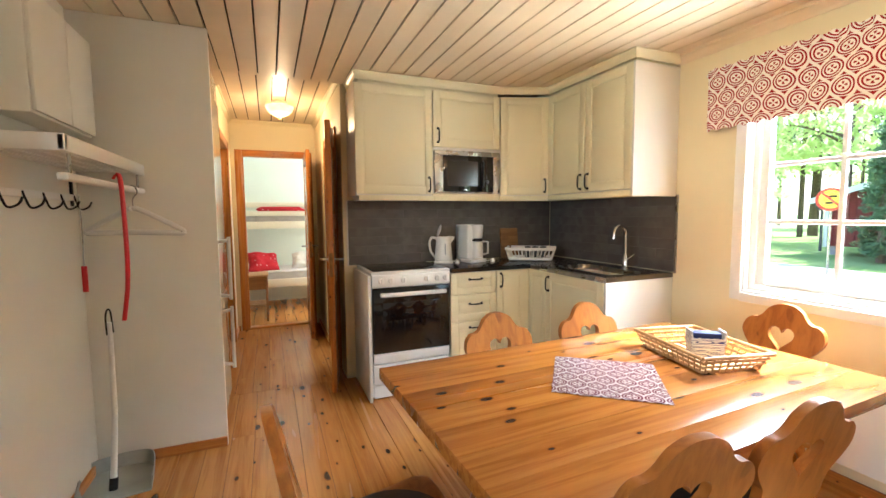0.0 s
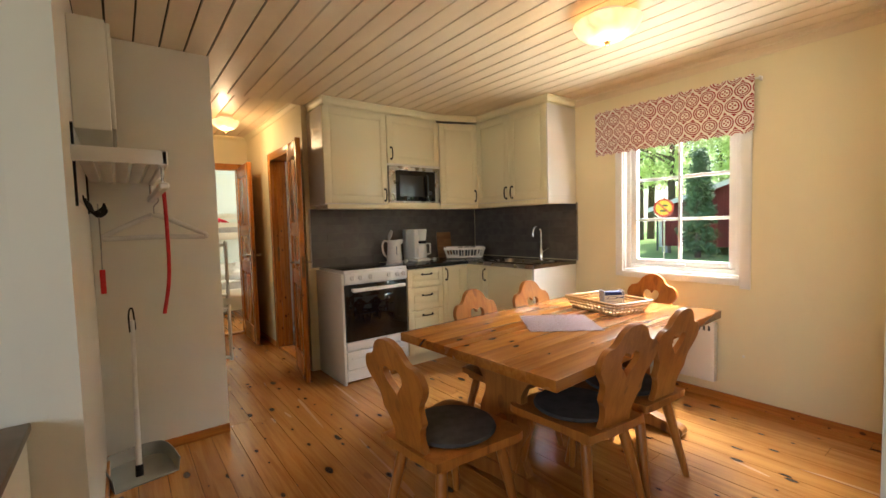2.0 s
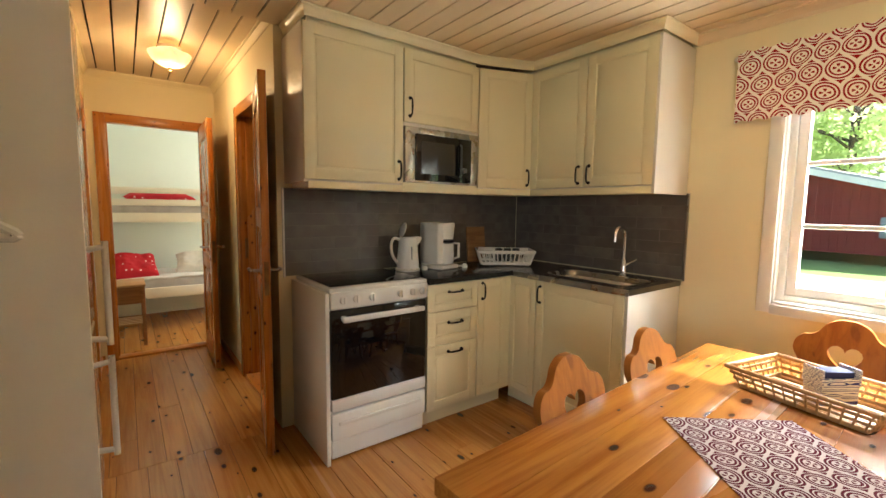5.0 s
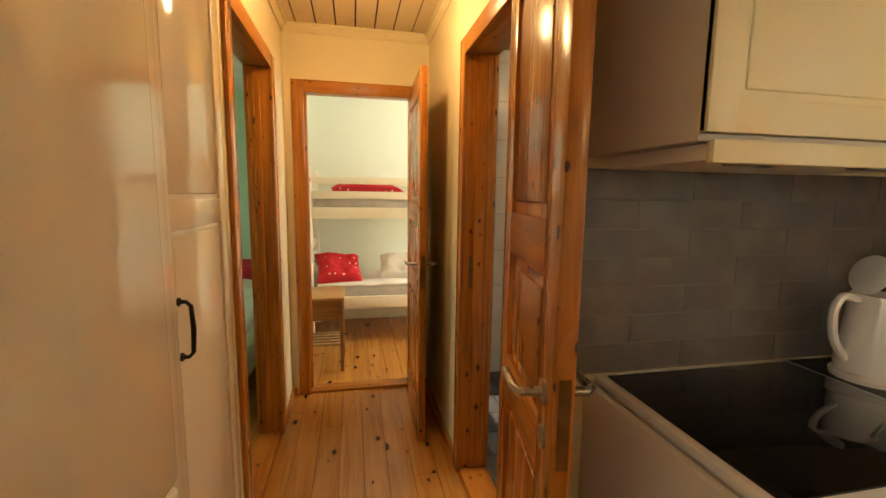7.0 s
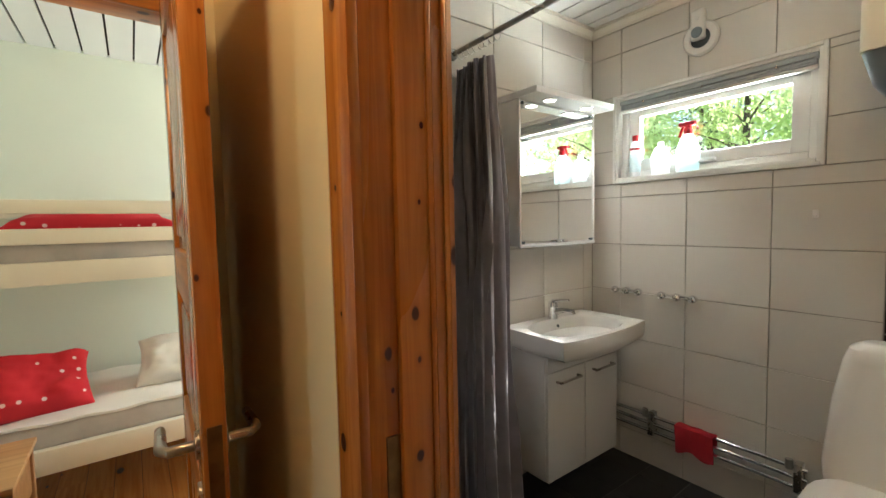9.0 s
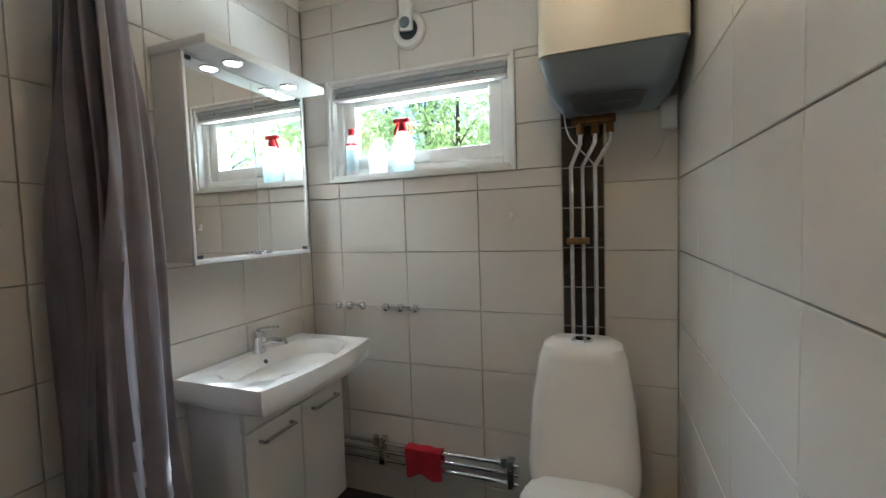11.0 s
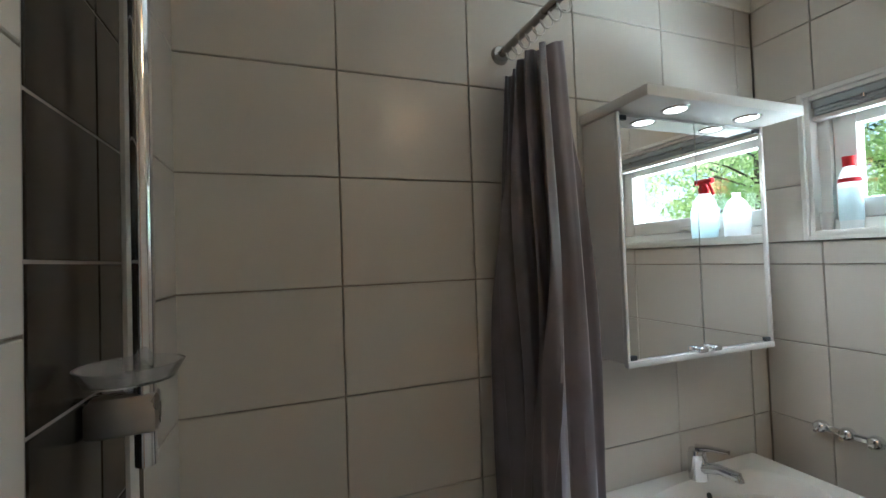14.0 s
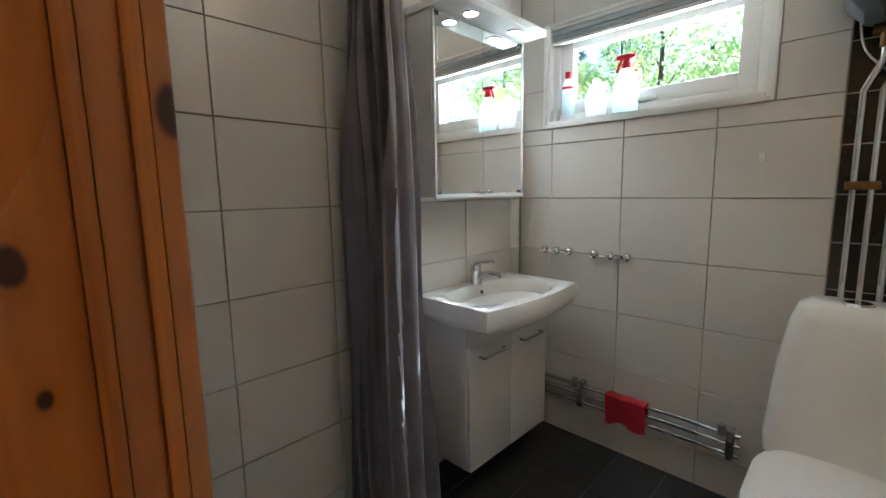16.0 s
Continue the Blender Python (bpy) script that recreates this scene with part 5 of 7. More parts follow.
# ---- coats corner ----
hat = thing("coat_rack", pose(-0.475, 2.2, 1.40), "white hat shelf with hanging rail and wire hooks", "coat rack")
for k in range(5):
    part("slat", box(0.012 + k * 0.055, 0.055 + k * 0.055, -0.46, 0.445, 0.118, 0.136, bevel=0.003), WHITE_MATT, hat)
part("front_rail", box(0.262, 0.285, -0.47, 0.448, 0.105, 0.16, bevel=0.005), WHITE_MATT, hat)
part("end_rail", box(0.0, 0.285, -0.47, -0.448, 0.105, 0.16, bevel=0.004), WHITE_MATT, hat)
part("hanger_rail", box(0.252, 0.285, -0.46, 0.445, 0.015, 0.04, bevel=0.008, seg=3), WHITE_MATT, hat)
for y in (-0.40, 0.38):
    part("drop", pipe([(0.268, y, 0.11), (0.268, y, 0.03)], 0.006, 8), STEEL, hat)
    part("bracket", box(0.0, 0.008, y - 0.012, y + 0.012, -0.05, 0.25, bevel=0.002), BLACK_IRON, hat, "black wall bracket")
part("hook_board", box(0.0, 0.012, -0.33, 0.42, -0.025, 0.005, bevel=0.003), WHITE_MATT, hat)
for y in (-0.24, -0.08, 0.08, 0.24, 0.38):
    part("hook", pipe(curve([(0.012, y, 0.0), (0.02, y, -0.03), (0.035, y, -0.065), (0.065, y, -0.055), (0.078, y, -0.03)], 4, False), 0.004, 8), BLACK_IRON, hat, "bent black wire hook")
hg = thing("clothes_hanger", pose(-0.204, 2.469, 1.412, 0, 0, -26) @ Matrix.Diagonal((1.08, 1.0, 1.0, 1.0)), "white plastic clothes hanger on the rail", "hanger")
part("hook", pipe(curve([(0.0, 0.0, -0.075), (0.0, 0.0, -0.03), (0.022, 0.0, 0.0), (0.012, 0.0, 0.028), (-0.012, 0.0, 0.03), (-0.022, 0.0, 0.016)], 5, False), 0.003, 8), STEEL, hg)
part("frame", pipe(curve([(0.0, 0, -0.075), (0.05, 0, -0.09), (0.21, 0, -0.172), (0.222, 0, -0.186), (0.205, 0, -0.192), (0.0, 0, -0.188), (-0.205, 0, -0.192), (-0.222, 0, -0.186), (-0.21, 0, -0.172), (-0.05, 0, -0.09)], 4), 0.0125, 8), WHITE, hg)
horn = thing("shoe_horn", pose(-0.19, 2.20, 1.45), "long red plastic shoe horn hanging on the rail", "shoe horn")
part("blade", pipe(curve([(-0.012, 0, 0.004), (0.0, 0, 0.02), (0.013, 0.0, 0.0), (0.018, 0.002, -0.2), (0.014, 0.006, -0.42), (-0.012, 0.02, -0.595)], 5, False), [0.006] * 6 + [0.009] * 20, 8), RED, horn)
fly = thing("fly_swatter", pose(-0.435, 2.55, 1.40), "wire fly swatter with red tip on a hook", "fly swatter")
part("wire", pipe([(0, 0, 0.0), (0.002, 0.005, -0.15), (0.0, 0.0, -0.34)], 0.003, 6), STEEL, fly)
part("tip", box(-0.012, 0.012, -0.003, 0.003, -0.46, -0.335, bevel=0.003), RED, fly, "red plastic grip")
meter = thing("fuse_box", pose(-0.475, 2.24, 1.66), "white wall-mounted fuse cabinet", "cabinet")
part("case", box(0.0, 0.12, -0.28, 0.28, 0.0, 0.44, bevel=0.008), PAINT_WHITE, meter)
part("door", box(0.12, 0.135, -0.275, 0.02, 0.01, 0.43, bevel=0.004), PAINT_WHITE, meter)
part("door", box(0.12, 0.135, 0.026, 0.275, 0.01, 0.43, bevel=0.004), PAINT_WHITE, meter)
pan = thing("dustpan", pose(-0.335, 2.47, 0.0, 0, 0, 10), "grey long-handled dustpan standing by the wall", "dustpan")
rim_ = curve([(-0.135, -0.15), (-0.14, 0.02), (-0.12, 0.12), (-0.05, 0.15), (0.05, 0.15), (0.12, 0.12), (0.14, 0.02), (0.135, -0.15)], 4, False)
PAN_GREY = plain("grey_green_plastic", (0.33, 0.33, 0.29), 0.5, 0.08)
part("tray", plate(rim_, [], 0.005, lambda a, b, w: (a, b, 0.002 + w)), PAN_GREY, pan)
bm = bmesh.new()
lip = [[bm.verts.new((x * f, y * f, z)) for x, y in rim_] for f, z in ((1.0, 0.003), (1.06, 0.075), (1.03, 0.077), (0.975, 0.006))]
for a, b in zip(lip, lip[1:] + lip[:1]):
    for k in range(len(rim_) - 1):
        bm.faces.new((a[k], a[k + 1], b[k + 1], b[k]))
for k in (0, len(rim_) - 1):
    bm.faces.new([r[k] for r in lip])
part("rim", bm, PAN_GREY, pan)
part("handle", pipe([(-0.015, -0.05, 0.05), (0.0, 0.01, 0.35), (0.007, -0.003, 0.80)], [0.014, 0.012, 0.010], 10), WHITE_MATT, pan, "pale plastic handle")
part("hanger", pipe(curve([(-0.006, -0.003, 0.74), (-0.008, -0.003, 0.82), (0.0, -0.003, 0.86), (0.012, -0.003, 0.85), (0.018, -0.003, 0.75)], 4, False), 0.004, 6), BLACK_IRON, pan)
part("handle_foot", pipe([(-0.018, -0.062, 0.008), (-0.014, -0.047, 0.06)], 0.018, 10), BLACK_IRON, pan, "black rubber handle foot")
low = thing("low_cabinet", pose(-0.60, 1.44, 0.0), "low grey-brown cabinet against the wall", "cabinet")
part("body", box(-0.9, 0.0, -0.42, 0.0, 0.03, 0.69, bevel=0.003), PAINT_WHITE, low)
part("top", box(-0.91, 0.012, -0.43, 0.0, 0.69, 0.715, bevel=0.003), plain("grey_brown_veneer", (0.16, 0.13, 0.10), 0.5, 0.2), low)
part("plinth", box(-0.88, -0.02, -0.40, 0.0, 0.0, 0.03), DARK_PLASTIC, low)

# ---- bathroom ----
vanity = thing("vanity_unit", pose(2.40, 5.30, 0.17), "white washbasin cupboard with two steel bar handles", "vanity")
part("body", box(-0.27, 0.27, -0.235, 0.0, 0.0, 0.585, bevel=0.002), WHITE, vanity)
for s in (0, 1):
    a = -0.27 + s * 0.27
    d = part("door", box(a + 0.002, a + 0.268, -0.254, -0.236, 0.0, 0.50, bevel=0.003), WHITE, vanity)
    part("handle", pipe([(a + 0.06, -0.254, 0.455), (a + 0.06, -0.278, 0.455), (a + 0.21, -0.278, 0.455), (a + 0.21, -0.254, 0.455)], 0.006, 8), STEEL, d, "brushed steel bar handle")
part("apron", box(-0.268, 0.268, -0.254, -0.236, 0.503, 0.583, bevel=0.003), WHITE, vanity)
basin = thing("washbasin", pose(2.40, 5.30, 0.755), "white ceramic washbasin with bowed front", "washbasin")
bm = bmesh.new()
n = 40


def basin_loop(k, z):
    """k 0 is the outer edge, 1 the bottom of the bowl."""
    out = []
    for i in range(n):
        t = 2 * math.pi * i / n
        ux, uy = math.cos(t), math.sin(t)
        m_ = max(abs(ux), abs(uy))
        sx, sy = ux / m_, uy / m_
        e = min(1.0, k * 1.15)
        x = (1 - e) * sx * 0.315 + e * ux * 0.245
        y = (1 - e) * (sy * 0.185) + e * (uy * 0.14)
        if sy < 0:
            y -= 0.03 * (1 - (sx if abs(sx) <= 1 else 1) ** 2) * (1 - 0.4 * e)
        shrink = 1 - 0.55 * max(0.0, k - 0.85) / 0.15 if k > 0.85 else 1
        out.append(bm.verts.new((x * shrink, -0.19 + (y - 0.012 * e) * shrink, z)))
    return out


prof = [(0.34, -0.0), (0.20, 0.0), (0.05, 0.014), (0.008, 0.034), (0.0, 0.05), (0.0, 0.085), (0.015, 0.092), (0.12, 0.092), (0.62, 0.089), (0.72, 0.075), (0.82, 0.03), (0.93, 0.018), (1.0, 0.014)]
loops = [basin_loop(k, z) for k, z in prof]
for a, b in zip(loops, loops[1:]):
    for i in range(n):
        bm.faces.new((a[i], a[(i + 1) % n], b[(i + 1) % n], b[i]))
bm.faces.new(loops[-1]), bm.faces.new(loops[0][::-1])
part("bowl", bm, CERAMIC, basin)
drain = part("drain", lathe([(0.019, 0.004), (0.030, 0.004), (0.033, 0.0)], 24, centre=(0, -0.205, 0.015)), CHROME, basin, "chrome drain ring")
part("strainer", lathe([(0.0, 0.0015), (0.019, 0.0015), (0.019, 0.0)], 20, centre=(0, -0.205, 0.015)), DARK_PLASTIC, drain)
part("overflow", lathe([(0.0, 0.002), (0.009, 0.002), (0.009, 0.0)], 12), DARK_PLASTIC, basin, m=pose(0.0, -0.093, 0.062, 65, 0, 0))
bt = thing("basin_tap", pose(2.41, 5.248, 0.847), "chrome single-lever basin mixer tap", "tap")
part("body", lathe([(0, 0), (0.026, 0), (0.024, 0.05), (0.026, 0.062), (0.022, 0.085), (0, 0.092)], 18), CHROME, bt)
part("spout", pipe([(0, -0.01, 0.035), (0.01, -0.06, 0.05), (0.02, -0.11, 0.048), (0.02, -0.112, 0.036)], [0.016, 0.014, 0.013, 0.012], 12), CHROME, bt)
part("lever", pipe([(0, 0, 0.088), (0.01, -0.035, 0.098), (0.02, -0.085, 0.104)], [0.012, 0.008, 0.006], 10), CHROME, bt)
mc = thing("mirror_cabinet", pose(2.365, 5.30, 1.235), "white mirror cabinet with two doors and lit canopy", "mirror cabinet")
part("case", box(-0.278, 0.278, -0.125, 0.0, 0.0, 0.655, bevel=0.002), WHITE_MATT, mc)
for s in (0, 1):
    a = -0.268 + s * 0.268
    d = part("mirror_door", box(a + 0.0015, a + 0.2665, -0.1315, -0.1265, 0.012, 0.645), MIRROR, mc, "mirrored glass door", round_=False)
    part("handle", box(a + (0.225 if s == 0 else 0.01), a + (0.258 if s == 0 else 0.043), -0.152, -0.131, 0.008, 0.022, bevel=0.004), CHROME, d)
    part("hinge", box(a + (0.002 if s == 0 else 0.243), a + (0.022 if s == 0 else 0.265), -0.136, -0.131, 0.01, 0.022), DARK_PLASTIC, d)
    part("hinge", box(a + (0.002 if s == 0 else 0.243), a + (0.022 if s == 0 else 0.265), -0.136, -0.131, 0.635, 0.647), DARK_PLASTIC, d)
for a in ((-0.278, -0.268), (0.268, 0.278)):
    part("side_strip", box(a[0], a[1], -0.137, -0.125, 0.0, 0.655, bevel=0.002), WHITE, mc)
part("bottom_rail", box(-0.278, 0.278, -0.14, -0.125, -0.008, 0.009, bevel=0.002), WHITE, mc)
can = part("canopy", box(-0.285, 0.285, -0.245, 0.0, 0.656, 0.684, bevel=0.003), WHITE_MATT, mc)
for x in (-0.13, 0.14):
    sp = part("spotlight", lathe([(0.034, -0.004), (0.036, 0.0), (0.030, 0.001), (0.028, -0.003)], 20, centre=(x, -0.185, 0.656)), CHROME, can, "chrome spotlight ring")
    part("lens", lathe([(0, -0.002), (0.028, -0.0015), (0.028, 0.0)], 20, centre=(x, -0.185, 0.656)), SPOT, sp)
    lamp("spot", "SPOT", 3.0, (1.0, 0.93, 0.82), look((2.365 + x, 5.115, 1.885), (2.365 + x, 5.08, 0.8)), radius=0.025).data.spot_size = radians(110)

rod = thing("shower_rod", pose(0, 0, 2.065), "bent steel shower curtain rod", "rail")
part("rod", pipe([(1.83, 5.302, 0), (1.83, 4.66, 0)] + [(1.72 + 0.11 * math.cos(radians(a)), 4.66 - 0.11 * math.sin(radians(a)), 0) for a in range(15, 91, 15)] + [(1.07, 4.55, 0)], 0.0105, 12), STEEL, rod)
part("flange", lathe([(0, 0), (0.026, 0), (0.022, 0.012), (0, 0.014)], 18), STEEL, rod, m=pose(1.83, 5.303, 0, 90, 0, 0))
part("flange", lathe([(0, 0), (0.026, 0), (0.022, 0.012), (0, 0.014)], 18), STEEL, rod, m=pose(1.071, 4.55, 0, 0, 90, 0))
part("ceiling_stay", pipe([(1.74, 4.6, 0.0), (1.74, 4.6, BATH_CEILING - 2.065)], 0.006, 8), STEEL, rod)
sc = thing("shower_curtain", pose(1.83, 5.125, 0.10), "dark grey satin shower curtain gathered by the wall", "curtain")
bm = bmesh.new()
cols, rows_ = 260, 26
rng = random.Random(7)
ph = [rng.uniform(0, 6.28) for _ in range(6)]
grid = []
for j in range(rows_ + 1):
    z = 1.90 * (1 - j / rows_)
    f = j / rows_
    row = []
    for i in range(cols + 1):
        u = i / cols
        y = 0.145 - (0.20 + 0.07 * f) * u
        swing = math.sin(u * 2 * math.pi * 4.5 + ph[0] + 0.5 * math.sin(f * 3 + ph[1]))
        x = (0.042 + 0.068 * f ** 0.7) * swing + 0.012 * math.sin(f * 9 + ph[3] + u * 6) + 0.02 * (1 - f)
        y += 0.01 * math.sin(f * 7 + u * 2)
        y += (0.010 + 0.010 * f) * math.sin(x * 85 + 1.3 + 0.9 * f) + 0.004 * math.sin(x * 190 + 2.0 * f + 0.6)
        row.append(bm.verts.new((x, y, z + 0.012 * swing * (j == 0))))
    grid.append(row)
for j in range(rows_):
    for i in range(cols):
        bm.faces.new((grid[j][i], grid[j][i + 1], grid[j + 1][i + 1], grid[j + 1][i]))
bm.normal_update()
bmesh.ops.solidify(bm, geom=list(bm.faces), thickness=0.0008)
part("cloth", bm, CURTAIN, sc)
for k in range(8):
    y = 0.14 - k * 0.032
    part("ring", pipe([(0.015 + 0.017 * math.cos(a), y, 1.957 + 0.019 * math.sin(a)) for a in (2 * math.pi * s / 12 for s in range(13))], 0.0022, 6), WHITE_MATT, sc)

wc = thing("toilet", pose(2.60, 4.035, BATH_FLOOR), "white ceramic close-coupled toilet with closed lid", "toilet")


def rounded(cx, cy, hx, hy, r, z, bm, n=6):
    out = []
    for sx, sy, a0 in ((1, 1, 0), (-1, 1, 90), (-1, -1, 180), (1, -1, 270)):
        out += [bm.verts.new((cx + sx * (hx - r) + r * math.cos(radians(a0 + 90 * s / (n - 1))), cy + sy * (hy - r) + r * math.sin(radians(a0 + 90 * s / (n - 1))), z)) for s in range(n)]
    return out


def loft(rings):
    bm = bmesh.new()
    ls = [rounded(*r, bm) for r in rings]
    for a, b in zip(ls, ls[1:]):
        for k in range(len(a)):
            bm.faces.new((a[k], a[(k + 1) % len(a)], b[(k + 1) % len(a)], b[k]))
    bm.faces.new(ls[0][::-1]), bm.faces.new(ls[-1])
    return bm


part("cistern", loft([(0.02, 0, 0.10, 0.178, 0.06, 0.40), (0.02, 0, 0.105, 0.182, 0.06, 0.46), (0.03, 0, 0.095, 0.165, 0.06, 0.68), (0.035, 0, 0.088, 0.142, 0.06, 0.82), (0.036, 0, 0.08, 0.128, 0.055, 0.858), (0.036, 0, 0.06, 0.10, 0.045, 0.874)]), CERAMIC, wc)
part("flush_button", lathe([(0, 0.006), (0.03, 0.006), (0.036, 0.0)], 22, centre=(0.02, 0, 0.874)), CHROME, wc, "chrome flush button")
part("pan", loft([(-0.2, 0, 0.24, 0.11, 0.09, 0.0), (-0.2, 0, 0.235, 0.105, 0.09, 0.15), (-0.24, 0, 0.28, 0.165, 0.14, 0.33), (-0.25, 0, 0.29, 0.178, 0.15, 0.395)]), CERAMIC, wc)
part("lid", loft([(-0.285, 0, 0.235, 0.18, 0.15, 0.397), (-0.285, 0, 0.24, 0.184, 0.15, 0.41), (-0.285, 0, 0.235, 0.178, 0.15, 0.432), (-0.285, 0, 0.19, 0.14, 0.12, 0.441)]), WHITE, wc)
heater = thing("water_heater", pose(2.83, 3.94, 1.84), "white wall-hung water heater with grey underside", "water heater")
part("case", loft([(-0.17, 0, 0.17, 0.21, 0.03, 0.0), (-0.17, 0, 0.17, 0.21, 0.03, 0.50)]), plain("cream_steel_case", (0.70, 0.67, 0.56), 0.3, 0.02), heater)
part("skirt", loft([(-0.13, 0, 0.10, 0.15, 0.05, -0.135), (-0.15, 0, 0.14, 0.19, 0.06, -0.09), (-0.168, 0, 0.168, 0.208, 0.04, -0.002)]), GREY_PLASTIC, heater, "blue-grey plastic underside")
part("cover", loft([(-0.19, 0.01, 0.07, 0.10, 0.05, -0.142), (-0.19, 0.01, 0.09, 0.12, 0.05, -0.12)]), DARK_PLASTIC, heater)
part("valve", pipe([(-0.06, 0.13, -0.15), (-0.06, -0.02, -0.15)], 0.016, 10), BRASS, heater, "brass valve group")
for y in (0.10, 0.05, 0.0):
    part("union", lathe([(0, -0.20), (0.014, -0.20), (0.014, -0.13), (0, -0.13)], 10, centre=(-0.06, y, 0)), BRASS, heater)
for k, (y0, y1) in enumerate(((0.10, 0.135), (0.05, 0.095), (0.0, 0.052))):
    part("pipe", pipe([(-0.06, y0, -0.19), (-0.06, y0, -0.23), (-0.035, y1, -0.31), (-0.03, y1, -0.36), (-0.03, y1, -1.30)], 0.009, 10), CHROME, heater, "chrome water pipe")
for y in (0.135, 0.095):
    part("clamp", box(-0.046, -0.002, y - 0.02, y + 0.02, -0.60, -0.575, bevel=0.003), BRASS, heater)
part("lead", pipe(curve([(-0.05, 0.16, -0.09), (-0.045, 0.14, -0.2), (-0.03, 0.06, -0.30), (-0.02, 0.05, -0.36)], 5, False), 0.003, 6), WHITE_MATT, heater)
th = thing("thermostat", pose(2.83, 3.745, 1.69), "small white switch box in the corner", "switch")
part("case", box(-0.035, 0.0, -0.022, 0.03, -0.05, 0.06, bevel=0.006), WHITE_MATT, th)
part("cable", pipe([(-0.012, 0.0, -0.05), (-0.008, 0.03, -0.12), (-0.006, 0.05, -0.15)], 0.003, 6), WHITE_MATT, th)
part("conduit", pipe([(-0.012, 0.0, 0.06), (-0.012, 0.0, 0.65)], 0.005, 8), WHITE_MATT, th)
fan = thing("wall_vent", pose(2.83, 4.735, 2.165), "white round wall fan with sensor head", "fan")
part("ring", lathe([(0.042, 0.0), (0.078, 0.0), (0.078, 0.008), (0.070, 0.016), (0.046, 0.016), (0.042, 0.010)], 36), WHITE_MATT, fan, m=pose(0, 0, 0, 0, -90, 0))
part("throat", lathe([(0, 0.002), (0.044, 0.002), (0.044, 0.0)], 28), DARK_PLASTIC, fan, m=pose(0, 0, 0, 0, -90, 0))
part("head", box(-0.034, -0.004, -0.024, 0.034, -0.01, 0.125, bevel=0.01, seg=3), WHITE_MATT, fan)
part("dial", lathe([(0, 0.006), (0.022, 0.005), (0.024, 0.0)], 20), GREY_PLASTIC, fan, m=pose(-0.034, 0.006, 0.022, 0, -90, 0))
part("button", lathe([(0, 0.003), (0.009, 0.002), (0.009, 0.0)], 14), WHITE, fan, m=pose(-0.034, 0.006, 0.085, 0, -90, 0))


def hook_bar(y0, y1, z):
    h = thing("towel_hooks", pose(2.829, (y0 + y1) / 2, z), "chrome three-knob towel hook bar", "hooks", "towel hooks")
    L = (y1 - y0) / 2
    part("bar", box(-0.016, -0.006, -L, L, -0.010, 0.010, bevel=0.004), CHROME, h)
    for y in (-L + 0.014, 0.0, L - 0.014):
        k = part("knob", lathe([(0, 0.030), (0.010, 0.029), (0.017, 0.022), (0.020, 0.010), (0.018, 0.0), (0, 0.0)], 20), CHROME, h, m=pose(0, y, 0, 0, -90, 0))
        part("peg", pipe([(0, 0, 0.02), (-0.008, 0, 0.042)], 0.006, 8), CHROME, k)


hook_bar(5.005, 5.165, 0.965)
hook_bar(4.735, 4.91, 0.962)
tr = thing("towel_radiator", pose(2.83, 0, 0), "three low chrome heating pipes along the wall", "pipes")
for z in (0.335, 0.295, 0.255):
    part("pipe", pipe([(-0.035, 4.30, z), (-0.035, 5.29, z)], 0.009, 10), CHROME, tr)
for y in (4.33, 4.93):
    part("clamp", box(-0.05, -0.002, y - 0.014, y + 0.014, 0.235, 0.355, bevel=0.004), STEEL, tr)
    part("valve", lathe([(0, -0.02), (0.014, -0.02), (0.014, 0.02), (0, 0.02)], 12, centre=(-0.04, y + 0.03, 0.345)), STEEL, tr)
rag = thing("red_cloth", pose(2.79, 4.715, 0.34), "red cloth folded over the chrome pipes", "cloth")
bm = bmesh.new()
prof = [(0.022, -0.05), (0.022, 0.0), (0.012, 0.008), (-0.006, 0.008), (-0.016, 0.0), (-0.018, -0.06), (-0.016, -0.12)]
g = [[bm.verts.new((x + 0.004 * math.sin(k * 1.3 + i), -0.085 + 0.17 * k / 10 + 0.004 * math.sin(i * 2), z - 0.012 * math.sin(k * 0.8) * (i in (0, 6)))) for i, (x, z) in enumerate(prof)] for k in range(11)]
for a, b in zip(g, g[1:]):
    for i in range(len(prof) - 1):
        bm.faces.new((a[i], a[i + 1], b[i + 1], b[i]))
bm.normal_update()
bmesh.ops.solidify(bm, geom=list(bm.faces), thickness=0.003)
part("cloth", bm, RED_CLOTH, rag)
kn = thing("wall_hook", pose(2.829, 4.31, 1.36), "small white stick-on hook on the tiles", "hook")
part("plate", box(-0.008, 0.0, -0.010, 0.010, -0.02, 0.012, bevel=0.003), WHITE_MATT, kn)
part("peg", box(-0.018, -0.006, -0.006, 0.006, -0.02, -0.01, bevel=0.003), WHITE_MATT, kn)

# bottles on the bathroom sill
def thin_plastic(name, colour, through_colour):
    m = mat(name, colour, 0.35)
    tr = m.node_tree
    b = tr.nodes.new("ShaderNodeBsdfTranslucent")
    b.inputs["Color"].default_value = (*through_colour, 1)
    mx = tr.nodes.new("ShaderNodeMixShader")
    mx.inputs[0].default_value = 0.7
    tr.links.new(tr.nodes["Principled BSDF"].outputs[0], mx.inputs[1])
    tr.links.new(b.outputs[0], mx.inputs[2])
    tr.links.new(mx.outputs[0], tr.nodes["Material Output"].inputs["Surface"])
    return m


